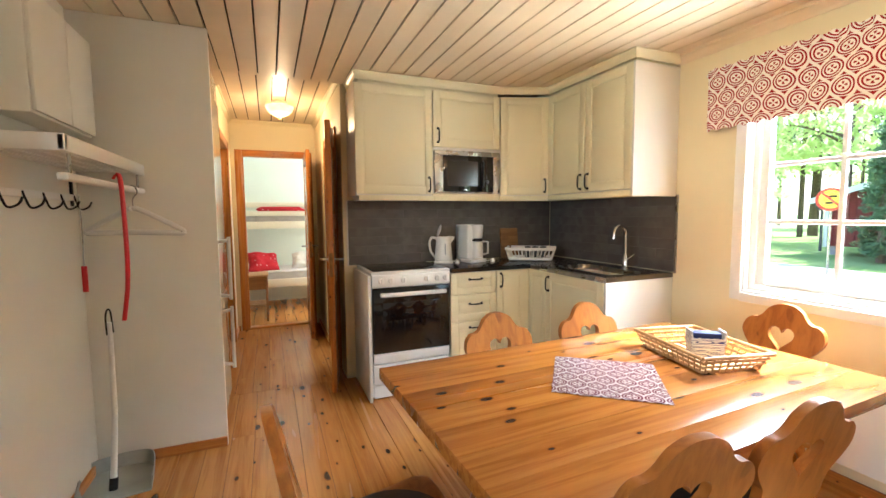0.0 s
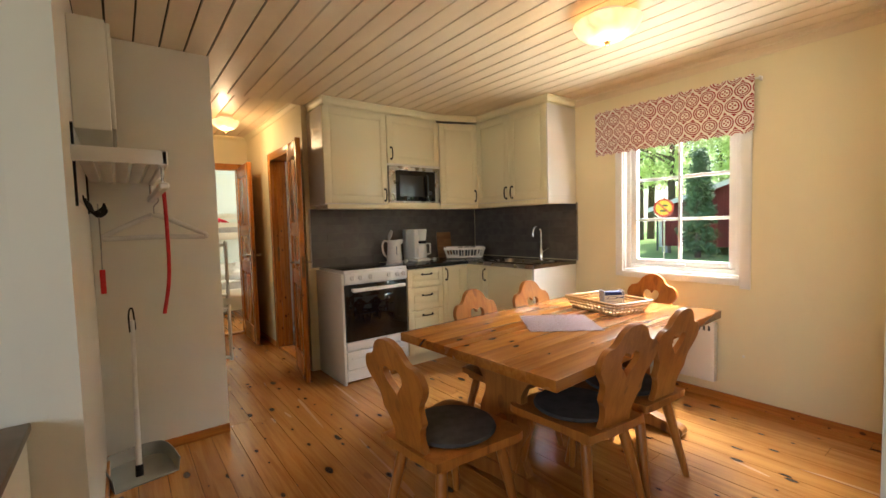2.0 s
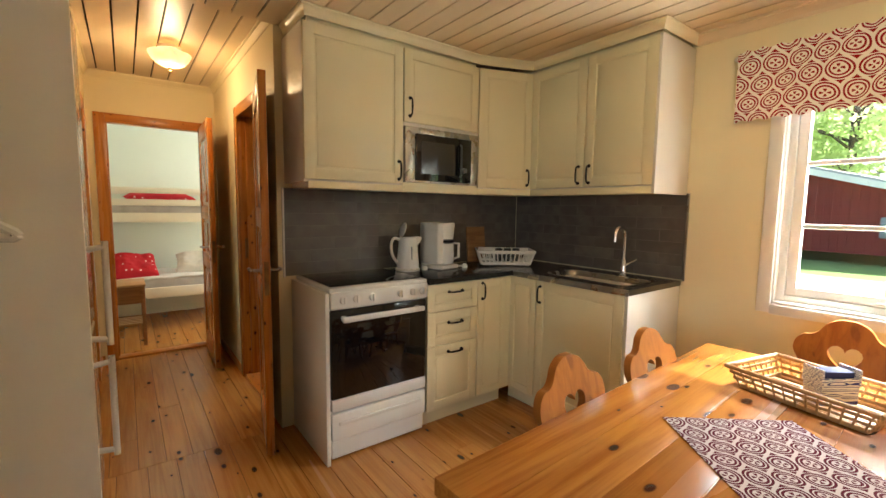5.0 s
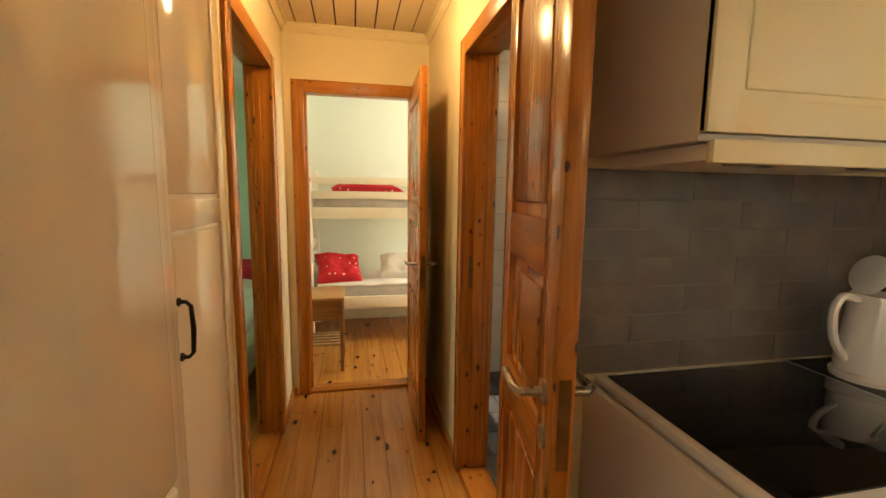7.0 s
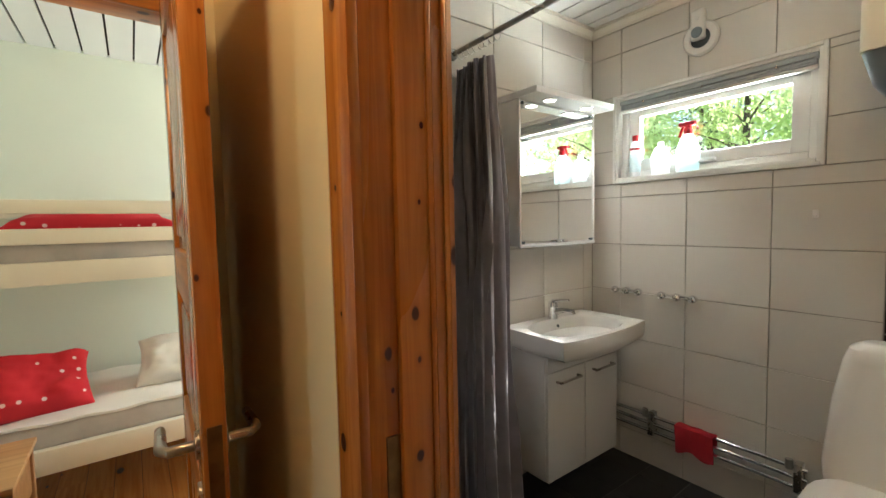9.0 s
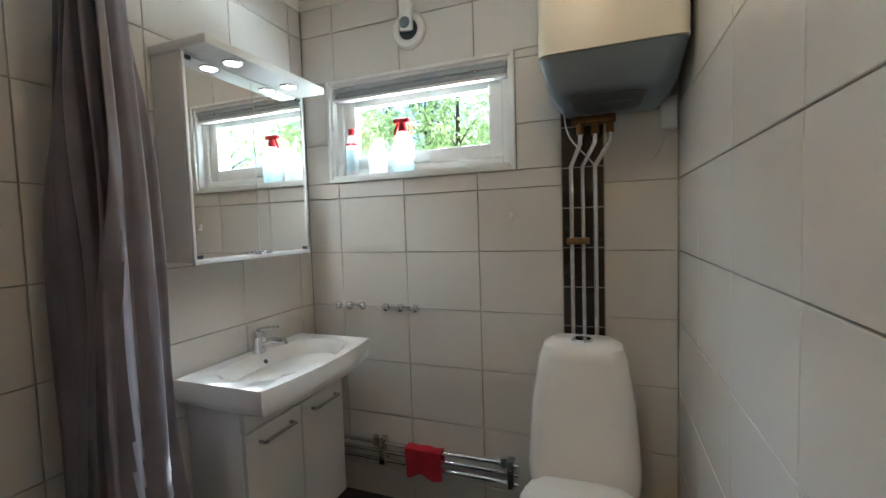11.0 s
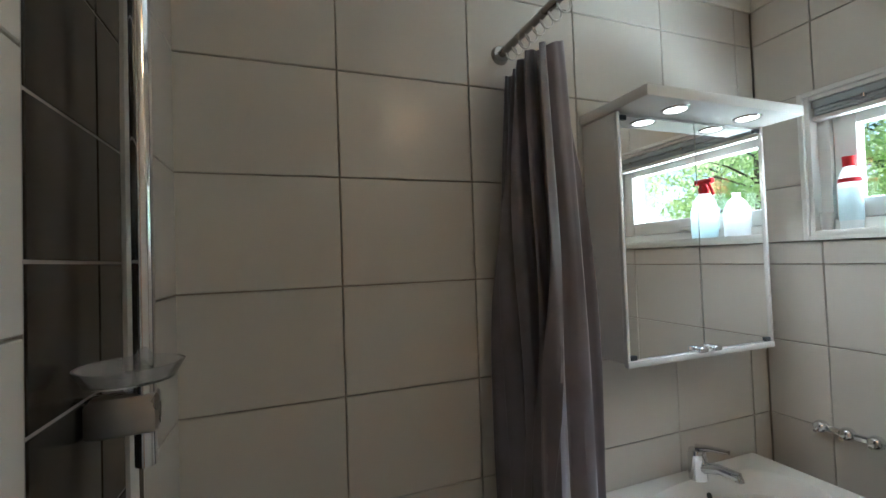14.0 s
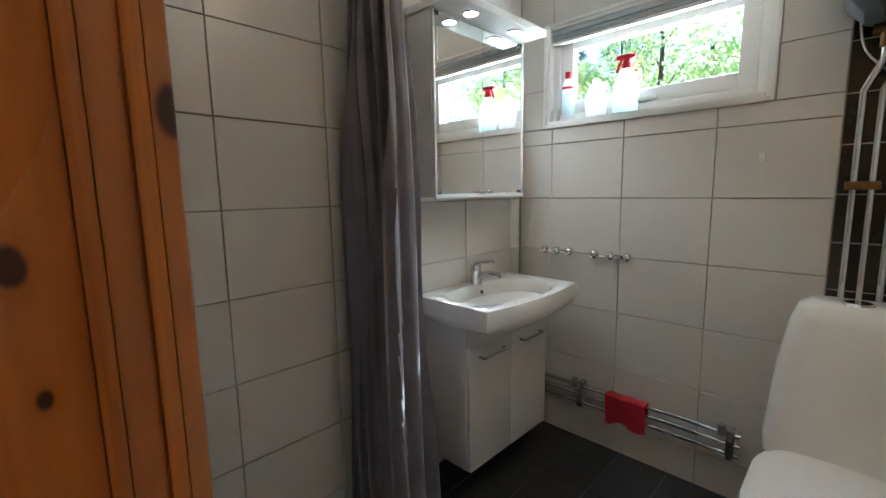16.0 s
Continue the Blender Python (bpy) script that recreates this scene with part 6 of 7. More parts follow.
MILKY = thin_plastic("milky_plastic", (0.85, 0.88, 0.88), (0.95, 0.97, 0.97))
MILKY_BLUE = thin_plastic("milky_blue_plastic", (0.75, 0.88, 0.92), (0.85, 0.96, 0.98))
def bottle(name, y, label, prof, body, cap_prof, cap, spray=False, x=2.862):
    b = thing(name, pose(x, y, 1.5715) @ Matrix.Scale(1.2, 4), label, "bottle")
    part("body", lathe(prof, 22), body, b)
    part("cap", lathe(cap_prof, 18), cap, b, "red plastic cap")
    if spray:
        part("head", box(-0.010, 0.010, -0.030, 0.036, cap_prof[-1][1] + 0.004, cap_prof[-1][1] + 0.022, bevel=0.006), cap, b, "red spray head")
        part("neck", box(-0.009, 0.009, -0.012, 0.010, cap_prof[-1][1] - 0.003, cap_prof[-1][1] + 0.006, bevel=0.003), cap, b)
        part("trigger", pipe([(0, 0.018, cap_prof[-1][1] + 0.006), (0, 0.026, cap_prof[-1][1] - 0.012), (0, 0.034, cap_prof[-1][1] - 0.035)], 0.005, 8), cap, b)
    return b


PALE = plain("pale_blue_white_plastic", (0.62, 0.70, 0.72), 0.3, 0.03, Transmission_Weight=0.25)
bottle("spray_bottle", 4.80, "pale bottle with red spray head on the sill", [(0, 0), (0.04, 0), (0.042, 0.02), (0.041, 0.09), (0.03, 0.125), (0.015, 0.15), (0, 0.15)], MILKY_BLUE, [(0.016, 0.145), (0.017, 0.165), (0.012, 0.175), (0.0, 0.176)], RED, True)
bottle("detergent_bottle", 5.065, "white bottle with red cap and band on the sill", [(0, 0), (0.022, 0), (0.023, 0.12), (0.018, 0.14), (0.011, 0.155), (0, 0.155)], MILKY, [(0.012, 0.155), (0.013, 0.18), (0.0, 0.181)], RED)
part("label_band", lathe([(0.0236, 0.115), (0.0226, 0.125)], 22), RED, bpy.data.objects["detergent_bottle"], "red label edge")
part("label", lathe([(0.0236, 0.02), (0.0236, 0.10)], 22), MILKY_BLUE, bpy.data.objects["detergent_bottle"])
bottle("jug_bottle", 4.93, "white cleaner jug on the sill", [(0, 0), (0.036, 0), (0.038, 0.075), (0.026, 0.105), (0.012, 0.12), (0, 0.12)], MILKY, [(0.012, 0.119), (0.012, 0.134), (0, 0.135)], MILKY)
cup = thing("cup", pose(2.858, 5.125, 1.5715), "small white plastic beaker in the sill corner", "cup")
part("body", lathe([(0, 0), (0.014, 0), (0.017, 0.055), (0.014, 0.055), (0.012, 0.004), (0, 0.004)], 18), WHITE_MATT, cup)

# shower
sh = thing("shower_set", pose(1.068, 4.88, 1.0), "chrome shower mixer with riser bar and hose", "shower")
part("riser", pipe([(0.055, 0, 0.30), (0.055, 0, 1.02)], 0.011, 14), CHROME, sh)
for z in (0.36, 0.99):
    part("bracket", box(0.0, 0.068, -0.014, 0.014, z - 0.022, z + 0.022, bevel=0.004), STEEL, sh)
dish = part("soap_dish", lathe([(0, 0.0), (0.055, 0.002), (0.068, 0.026), (0.064, 0.026), (0.052, 0.007), (0, 0.005)], 28), CLEAR, sh, "clear plastic soap dish", m=pose(0.055, -0.045, 0.405) @ Matrix.Scale(0.72, 4))
part("hose", pipe(curve([(0.03, 0.045, 0.98), (0.028, 0.045, 0.7), (0.028, 0.045, 0.3), (0.03, 0.045, 0.06), (0.03, 0.03, -0.2), (0.04, 0.0, -0.5), (0.06, -0.03, -0.05)], 8, False), 0.007, 8), WHITE_MATT, sh, "white shower hose")
part("mixer", box(0.03, 0.075, -0.10, 0.06, 0.03, 0.09, bevel=0.012, seg=3), CHROME, sh)
part("knob", lathe([(0, 0.0), (0.03, 0.0), (0.034, 0.02), (0.034, 0.05), (0.02, 0.062), (0, 0.064)], 22), CHROME, sh, m=pose(0.055, -0.10, 0.06, 90, 0, 0))
part("elbow", pipe([(0.0, -0.07, 0.06), (0.05, -0.07, 0.06)], 0.018, 12), CHROME, sh)
part("elbow", pipe([(0.0, 0.04, 0.06), (0.05, 0.04, 0.06)], 0.018, 12), CHROME, sh)
part("plate", box(0.0, 0.03, -0.05, 0.05, 0.04, 0.115, bevel=0.003), CHROME, sh)

# ---- bunk room ----
bunk = thing("bunk_bed", pose(0.02, 6.2, 0), "cream painted wooden bunk bed with guard rail", "bed")
for x in (0.0, 1.98):
    for y in (0.0, 0.76):
        part("post", box(x, x + 0.065, y, y + 0.045, 0.0, 1.56, bevel=0.004), BUNK, bunk)
for z0, z1 in ((0.33, 0.436), (1.126, 1.222), (1.295, 1.36), (1.421, 1.479)):
    for y in (0.004, 0.764):
        part("rail", box(0.066, 1.979, y, y + 0.035, z0, z1, bevel=0.004), BUNK, bunk)
for z in (0.39, 1.18):
    part("slat_base", box(0.07, 1.97, 0.04, 0.76, z - 0.01, z + 0.01), BUNK, bunk)
for z in (0.56, 0.70, 0.83, 1.36):
    part("end_board", box(0.01, 0.035, 0.046, 0.759, z, z + 0.08, bevel=0.003), BUNK, bunk)
for z in (0.405, 1.195):
    mt = thing("mattress", pose(0.10, 6.245, z), "grey striped foam mattress on the bunk", "mattress", "mattresses")
    part("pad", box(0.0, 1.88, 0.0, 0.70, 0.0, 0.125, bevel=0.02, seg=3), TICKING, mt)
sheet = thing("bed_sheet", pose(0.12, 6.26, 0.53), "white rumpled sheet on the lower bunk", "bedding")
bm = bmesh.new()
bmesh.ops.create_grid(bm, x_segments=40, y_segments=20, size=1.0)
for v in bm.verts:
    v.co = (0.92 + v.co.x * 0.92, 0.33 + v.co.y * 0.35, 0.012 + 0.022 * noise.noise(Vector((v.co.x * 5, v.co.y * 3, 2))))
bm.normal_update()
bmesh.ops.solidify(bm, geom=list(bm.faces), thickness=0.012)
part("cloth", bm, BEDDING, sheet)


def cushion(name, m, sx, sy, sz, material, label):
    """A stuffed pillow: full in the middle, thin seams, pulled-out corners, creased."""
    c = thing(name, m, label, "pillow", "pillows")
    bm = bmesh.new()
    k = 26
    sides = []
    for s in (1, -1):
        g = []
        for i in range(k + 1):
            for j in range(k + 1):
                u, v = 2 * i / k - 1, 2 * j / k - 1
                full = max(0.0, (1 - u ** 4) * (1 - v ** 4)) ** 0.5
                x = u * sx * (1.06 - 0.13 * (1 - v * v) * abs(u) ** 3)
                y = v * sy * (1.06 - 0.13 * (1 - u * u) * abs(v) ** 3)
                n = noise.noise(Vector((u * 1.6 + sx * 9, v * 1.6, s * 1.3))) * 0.35 + 0.12 * noise.noise(Vector((u * 5, v * 5, s + sx * 20)))
                g.append(bm.verts.new((x, y, s * sz * (full * (1 + n) + 0.03) + 0.12 * sz * noise.noise(Vector((u * 2, v * 2, sx * 30))))))
        sides.append(g)
        for i in range(k):
            for j in range(k):
                p = i * (k + 1) + j
                bm.faces.new((g[p], g[p + 1], g[p + k + 2], g[p + k + 1]))
    edge = [i * (k + 1) for i in range(k)] + [k * (k + 1) + j for j in range(k)] + [i * (k + 1) + k for i in range(k, 0, -1)] + list(range(k, 0, -1))
    for p, q in zip(edge, edge[1:] + edge[:1]):
        bm.faces.new((sides[0][p], sides[0][q], sides[1][q], sides[1][p]))
    part("cover", bm, material, c)
    return c


def dots(m):
    b = m.node_tree.nodes["Principled BSDF"]
    v, _ = coords(m, (1, 1, 1), spread=0)
    vor = node(m, "ShaderNodeTexVoronoi", Scale=15.0, Randomness=0.35)
    m.node_tree.links.new(v, vor.inputs["Vector"])
    c = mix(m, ramp(m, vor.outputs["Distance"], 0.11, 0.16), (0.75, 0.55, 0.52), (0.52, 0.012, 0.022))
    m.node_tree.links.new(c, b.inputs["Base Color"])


dots(DOTTED)
cushion("pillow", pose(0.29, 6.46, 0.645, 40, 6, 14), 0.20, 0.16, 0.095, DOTTED, "red cushion with white dots on the lower bunk")
cushion("pillow", pose(0.87, 6.54, 0.645, 42, -5, -12), 0.20, 0.15, 0.085, BEDDING, "white fluffy pillow on the lower bunk")
cushion("pillow", pose(0.55, 6.50, 1.375, 4, 0, 4), 0.30, 0.19, 0.06, DOTTED, "red dotted cushion on the upper bunk")
st = thing("side_table", pose(0.175, 5.80, 0), "light wooden side table with slatted shelf", "table")
part("top", box(-0.19, 0.18, -0.20, 0.20, 0.56, 0.58, bevel=0.004), STOOL, st)
for x in (-0.17, 0.145):
    for y in (-0.17, 0.14):
        part("leg", box(x, x + 0.028, y, y + 0.028, 0.0, 0.56, bevel=0.003), BROWN_WOOD, st)
part("apron", box(-0.165, 0.165, -0.165, -0.15, 0.40, 0.56), BROWN_WOOD, st)
part("apron", box(-0.165, 0.165, 0.148, 0.163, 0.40, 0.56), BROWN_WOOD, st)
part("apron", box(0.150, 0.165, -0.145, 0.14, 0.40, 0.56), BROWN_WOOD, st)
for k in range(5):
    y = -0.15 + k * 0.065
    part("slat", box(-0.16, 0.165, y, y + 0.035, 0.20 + 0.0, 0.215, bevel=0.002), STOOL, st)
shf = thing("wall_shelf", pose(-0.069, 6.02, 1.44), "small wooden shelf on the wall", "shelf")
part("board", box(0.0, 0.17, -0.14, 0.14, 0.0, 0.022, bevel=0.002), STOOL, shf)
part("bracket", box(0.0, 0.02, -0.1, 0.1, -0.06, 0.0), BROWN_WOOD, shf)
wh = thing("wall_hook", pose(-0.069, 6.3, 1.86), "small metal hook on the bunk room wall", "hook")
part("peg", pipe([(0, 0, 0), (0.03, 0, 0.0), (0.045, 0, 0.025)], 0.006, 8), STEEL, wh)

# ---- green bedroom ----
chest = thing("chest_of_drawers", pose(-1.56, 6.80, 0), "brown wooden chest with three drawers", "chest")
part("carcass", box(-0.34, 0.33, 0.0, 0.39, 0.03, 0.70), BROWN_WOOD, chest)
part("top", box(-0.355, 0.345, -0.02, 0.395, 0.70, 0.722, bevel=0.004), BROWN_WOOD, chest)
for k in range(4):
    z = 0.055 + k * 0.16
    d = part("drawer", box(-0.32, 0.31, -0.015, 0.0, z, z + 0.148, bevel=0.004), BROWN_WOOD, chest)
    for x in (-0.16, 0.15):
        part("knob", lathe([(0, 0.024), (0.014, 0.02), (0.016, 0.012), (0.008, 0.0)], 12), BROWN_WOOD, d, m=pose(x, -0.015, z + 0.075, 90, 0, 0))
bed = thing("bed", pose(-0.70, 6.1, 0), "low bed with rumpled pale green cover", "bed")
part("frame", box(-0.46, 0.46, -1.0, 1.0, 0.16, 0.34, bevel=0.006), BUNK, bed)
for x in (-0.44, 0.40):
    for y in (-0.98, 0.92):
        part("leg", box(x, x + 0.05, y, y + 0.05, 0.0, 0.17), BUNK, bed)
for z0, z1 in ((0.47, 0.62), (0.27, 0.41)):
    part("foot_board", box(-0.48, 0.48, -1.045, -1.015, z0, z1, bevel=0.006), BUNK, bed, "pale wooden foot board")
for x in (-0.49, 0.44):
    part("foot_post", box(x, x + 0.05, -1.055, -1.005, 0.0, 0.64, bevel=0.006), BUNK, bed)
bm = bmesh.new()
bx(bm, -0.45, 0.45, -0.99, 0.98, 0.34, 0.47, bevel=0.03, seg=3)
part("mattress", bm, TICKING, bed)
bm = bmesh.new()
bmesh.ops.create_grid(bm, x_segments=30, y_segments=40, size=1.0)
for v in bm.verts:
    x, y = v.co.x, v.co.y
    edge = max(0.0, abs(x) - 0.86) / 0.14
    v.co = (x * 0.475, y * 0.95 + 0.03, 0.50 - 0.14 * edge ** 2 + 0.025 * noise.noise(Vector((x * 3, y * 4, 5))))
bm.normal_update()
bmesh.ops.solidify(bm, geom=list(bm.faces), thickness=0.015)
part("cover", bm, GREEN_LINEN, bed, "pale green crumpled bed cover")
cushion("pillow", pose(-0.62, 6.9, 0.58, 20, 0, 0), 0.24, 0.16, 0.08, RED_CLOTH, "dark red pillow at the head of the bed")

# ---- outdoors ----
GROUND = -0.45
bm = bmesh.new()
bmesh.ops.create_grid(bm, x_segments=60, y_segments=60, size=1.0)
for v in bm.verts:
    v.co = (v.co.x * 260, v.co.y * 260, GROUND - 0.02 + 0.05 * noise.noise(Vector((v.co.x * 40, v.co.y * 40, 0))))
structure("ground", bm, GRASS, "mown green lawn round the cabins", "ground")
bm = bmesh.new()
k = 40
a = [bm.verts.new((11.2 + 0.3 * math.sin(i * 0.4), -30 + i * 2.0, GROUND + 0.09)) for i in range(k)]
b = [bm.verts.new((15.4 + 0.3 * math.sin(i * 0.33), -30 + i * 2.0, GROUND + 0.09)) for i in range(k)]
for i in range(k - 1):
    bm.faces.new((a[i], b[i], b[i + 1], a[i + 1]))
bm.normal_update()
bmesh.ops.solidify(bm, geom=list(bm.faces), thickness=0.12)
structure("road", bm, GRAVEL, "pale grey gravel road past the cabin", "road")


def shed(m, length, depth, label):
    """Gable end towards -x, length along y."""
    h = thing("shed", m, label, "shed", "red sheds")
    eave, ridge = 2.35, 3.55
    bm = bmesh.new()
    pts = [(0, 0.35), (length, 0.35), (length, eave), (length / 2, ridge), (0, eave)]
    f0 = [bm.verts.new((0, y, z)) for y, z in pts]
    f1 = [bm.verts.new((depth, y, z)) for y, z in pts]
    bm.faces.new(f0), bm.faces.new(f1[::-1])
    for i in range(5):
        bm.faces.new((f0[i], f1[i], f1[(i + 1) % 5], f0[(i + 1) % 5]))
    part("wall", bm, SHED_RED, h)
    n_ = int(length / 0.24)
    for i in range(n_ + 1):
        y = i * length / n_
        top = eave + (ridge - eave) * (1 - abs(y - length / 2) / (length / 2))
        part("cover_strip", box(-0.022, 0.0, y - 0.022, y + 0.022, 0.36, top - 0.06), SHED_RED, h, round_=False)
    for y in (0.0, length):
        part("corner_board", box(-0.035, 0.10, y - 0.07, y + 0.07, 0.30, eave - 0.03), WINDOW_WHITE, h)
    for s in (-1, 1):
        bm = bmesh.new()
        y0, y1 = length / 2, length / 2 + s * (length / 2 + 0.45)
        z1 = ridge - (ridge - eave) * (length / 2 + 0.45) / (length / 2)
        q = [bm.verts.new(p) for p in ((-0.4, y0, ridge), (depth + 0.4, y0, ridge), (depth + 0.4, y1, z1), (-0.4, y1, z1))]
        bm.faces.new(q)
        bm.normal_update()
        bmesh.ops.solidify(bm, geom=list(bm.faces), thickness=0.09)
        rf = part("roof", bm, ROOF, h)
        bm = bmesh.new()
        q = [bm.verts.new(p) for p in ((-0.42, y0, ridge + 0.02), (-0.42, y1, z1 + 0.02), (-0.42, y1, z1 - 0.2), (-0.42, y0, ridge - 0.2))]
        bm.faces.new(q)
        bm.normal_update()
        bmesh.ops.solidify(bm, geom=list(bm.faces), thickness=0.03)
        part("barge_board", bm, WINDOW_WHITE, rf)
    for y in (0.15, length / 2, length - 0.15):
        for x in (0.1, depth - 0.2):
            part("pier", box(x, x + 0.3, y - 0.15, y + 0.15, -0.05, 0.36), GRAVEL, h)
    part("downpipe", pipe([(-0.3, length + 0.35, eave - 0.25), (-0.08, length + 0.12, eave - 0.6), (-0.08, length + 0.12, 0.1)], 0.05, 8), DARK_PLASTIC, h)
    return h


s1 = shed(pose(20.5, 2.0, GROUND, 0, 0, -6), 8.2, 7.0, "red painted wooden shed with white corner boards")
part("notice", box(-0.06, -0.03, 1.0, 1.28, 1.75, 2.03), mat("red_notice", (0.6, 0.02, 0.02), 0.5), s1, "red framed notice")
part("notice_face", box(-0.064, -0.06, 1.05, 1.23, 1.80, 1.98), WINDOW_WHITE, s1)
part("meter_box", box(-0.16, -0.03, 0.85, 1.55, 0.95, 1.65, bevel=0.02), GREY_PLASTIC, s1, "grey steel meter box")

sign = thing("road_sign", pose(13.8, 6.45, GROUND), "round yellow prohibition sign with red rim on a post", "sign")
part("post", pipe([(0.04, 0, 0.0), (0.04, 0, 2.4)], 0.03, 10), STEEL, sign)
disc = part("rim", lathe([(0, 0.0), (0.30, 0.0), (0.30, 0.012), (0, 0.013)], 40), mat("red_sign_paint", (0.60, 0.04, 0.015), 0.4), sign, "red rim", m=pose(0, 0, 2.05, 0, -90, 25))
part("face", lathe([(0, 0.016), (0.235, 0.016), (0.235, 0.012)], 40), mat("yellow_sign_paint", (0.80, 0.52, 0.03), 0.4), disc)
part("slash", box(-0.25, 0.25, -0.025, 0.025, 0.016, 0.019), MATS["red_sign_paint"], disc, m=pose(0, 0, 0, 0, 0, 45))
part("vehicle_shape", box(0.05, 0.10, -0.12, 0.03, 0.016, 0.018), BLACK_IRON, disc)
part("vehicle_shape", box(-0.12, -0.07, -0.05, 0.10, 0.016, 0.018), BLACK_IRON, disc)


def leaf_cloud(centres, radius, count, size, seed, flat=0.6):
    """Many small leaves scattered in clumps, as one mesh."""
    rng = random.Random(seed)
    vs, fs = [], []
    for c in centres:
        for _ in range(count):
            while True:
                d = Vector((rng.uniform(-1, 1), rng.uniform(-1, 1), rng.uniform(-1, 1)))
                if 0.15 < d.length < 1:
                    break
            p = Vector(c) + Vector((d.x * radius, d.y * radius, d.z * radius * flat))
            u_ = Vector((rng.gauss(0, 1), rng.gauss(0, 1), rng.gauss(0, 1))).normalized()
            v_ = u_.orthogonal().normalized()
            s = size * rng.uniform(0.6, 1.5)
            k0 = len(vs)
            vs += [p - u_ * s, p + v_ * s * 0.55, p + u_ * s, p - v_ * s * 0.55]
            fs.append((k0, k0 + 1, k0 + 2, k0 + 3))
    bm = bmesh.new()
    bvs = [bm.verts.new(v) for v in vs]
    for f in fs:
        bm.faces.new([bvs[i] for i in f])
    return bm


def birch(m, label, seed, height=11.0, clumps=38, per=70):
    t = thing("tree", m, label, "tree", "trees round the cabins")
    rng = random.Random(seed)
    bm = bmesh.new()
    lean = rng.uniform(-0.4, 0.4)
    tube(bm, [(0, 0, 0), (0.05, lean * 0.2, height * 0.3), (lean * 0.5, lean, height * 0.65), (lean, lean, height * 0.95)], [0.20, 0.16, 0.10, 0.03], 10)
    centres = []
    for k in range(clumps):
        z = height * rng.uniform(0.28, 1.0)
        r = height * 0.30 * math.sin(math.pi * min(1, (z / height - 0.18) / 0.85)) ** 0.7 * rng.uniform(0.3, 1.0)
        a = rng.uniform(0, 6.28)
        centres.append((r * math.cos(a), r * math.sin(a), z))
    for c in centres[::3]:
        tube(bm, [(0, 0, c[2] - 0.9), (c[0] * 0.5, c[1] * 0.5, c[2] - 0.3), c], [0.06, 0.035, 0.012], 6)
    part("trunk", bm, BARK, t)
    part("crown", leaf_cloud(centres, height * 0.105, per, 0.10, seed + 1), LEAF, t, round_=False)
    return t


def conifer(m, label, seed, height=5.0, width=1.1, bare=0.06):
    t = thing("tree", m, label, "tree", "trees round the cabins")
    rng = random.Random(seed)
    bm = bmesh.new()
    tube(bm, [(0, 0, 0), (0, 0, height * 0.5), (0, 0, height)], [0.14, 0.09, 0.02], 8)
    centres = []
    n_ = 95
    for k in range(n_):
        f = bare + (1 - bare) * (k / n_)
        r = width * (1 - f) ** 0.75 * rng.uniform(0.35, 1.0) + 0.05
        a = rng.uniform(0, 6.28)
        c = (r * math.cos(a), r * math.sin(a), height * f)
        centres.append(c)
        if k % 4 == 0:
            tube(bm, [(0, 0, c[2] + 0.15), c], [0.025, 0.008], 5)
    part("trunk", bm, BARK, t)
    part("crown", leaf_cloud(centres, 0.30, 60, 0.075, seed + 1, 0.8), NEEDLE, t, round_=False)
    return t


conifer(pose(19.3, 7.6, GROUND), "dense dark green spruce bush before the shed", 5, 4.5, 0.72)
b1 = birch(pose(33.0, 9.0, GROUND), "leafy birch with fresh green crown", 11, 10.0, 46, 130)
p1 = conifer(pose(36, 22, GROUND), "tall pine at the edge of the wood", 9, 14.0, 2.6, 0.35)
rng = random.Random(21)
for k in range(20):
    copy_thing(b1, pose(rng.uniform(36, 62), -22 + k * 4.2 + rng.uniform(-1.5, 1.5), GROUND, 0, 0, rng.uniform(0, 360)) @ Matrix.Scale(rng.uniform(0.9, 1.5), 4))
for k in range(16):
    copy_thing(p1, pose(rng.uniform(32, 60), -14 + k * 4.6 + rng.uniform(-1.5, 1.5), GROUND, 0, 0, rng.uniform(0, 360)) @ Matrix.Scale(rng.uniform(0.8, 1.3), 4))
for x, y, s in ((29.5, 6.0, 1.3), (31.0, 14.0, 1.45), (28.5, 21.0, 1.35), (34.0, 25.0, 1.5), (24.5, 19.5, 1.2), (36.0, 18.0, 1.6), (30.0, 30.0, 1.4), (38.0, 9.0, 1.6), (28.0, -3.0, 1.4), (26.0, -10.0, 1.4), (31.0, -16.0, 1.5), (29.0, -24.0, 1.5)):
    copy_thing(b1, pose(x, y, GROUND, 0, 0, rng.uniform(0, 360)) @ Matrix.Scale(s, 4))
copy_thing(b1, pose(30.0, 19.0, GROUND, 0, 0, 120))
copy_thing(b1, pose(27.0, 25.5, GROUND, 0, 0, 60))

# ---- floors and tiles, piece by piece ----
plank_floor("floor", -0.475, EAST, -0.6, BACK, 0.0, "varnished knotty pine plank floor", seed=3)
plank_floor("floor_hall", -0.475, HALL_R + 0.13, BACK, HALL_END + 0.105, 0.0, "varnished knotty pine plank floor in the hall", seed=4)
plank_floor("floor_bunk", -0.07, EAST, HALL_END + 0.105, 7.02, 0.0, "varnished pine plank floor of the bunk room", seed=5)
plank_floor("floor_living", -3.0, EAST, -3.5, -0.6, 0.0, "varnished pine plank floor of the living room", 0.2, 6)
plank_floor("floor_living_west", -3.0, -0.475, -0.6, 1.45, 0.0, "varnished pine plank floor of the living room", 0.2, 7)
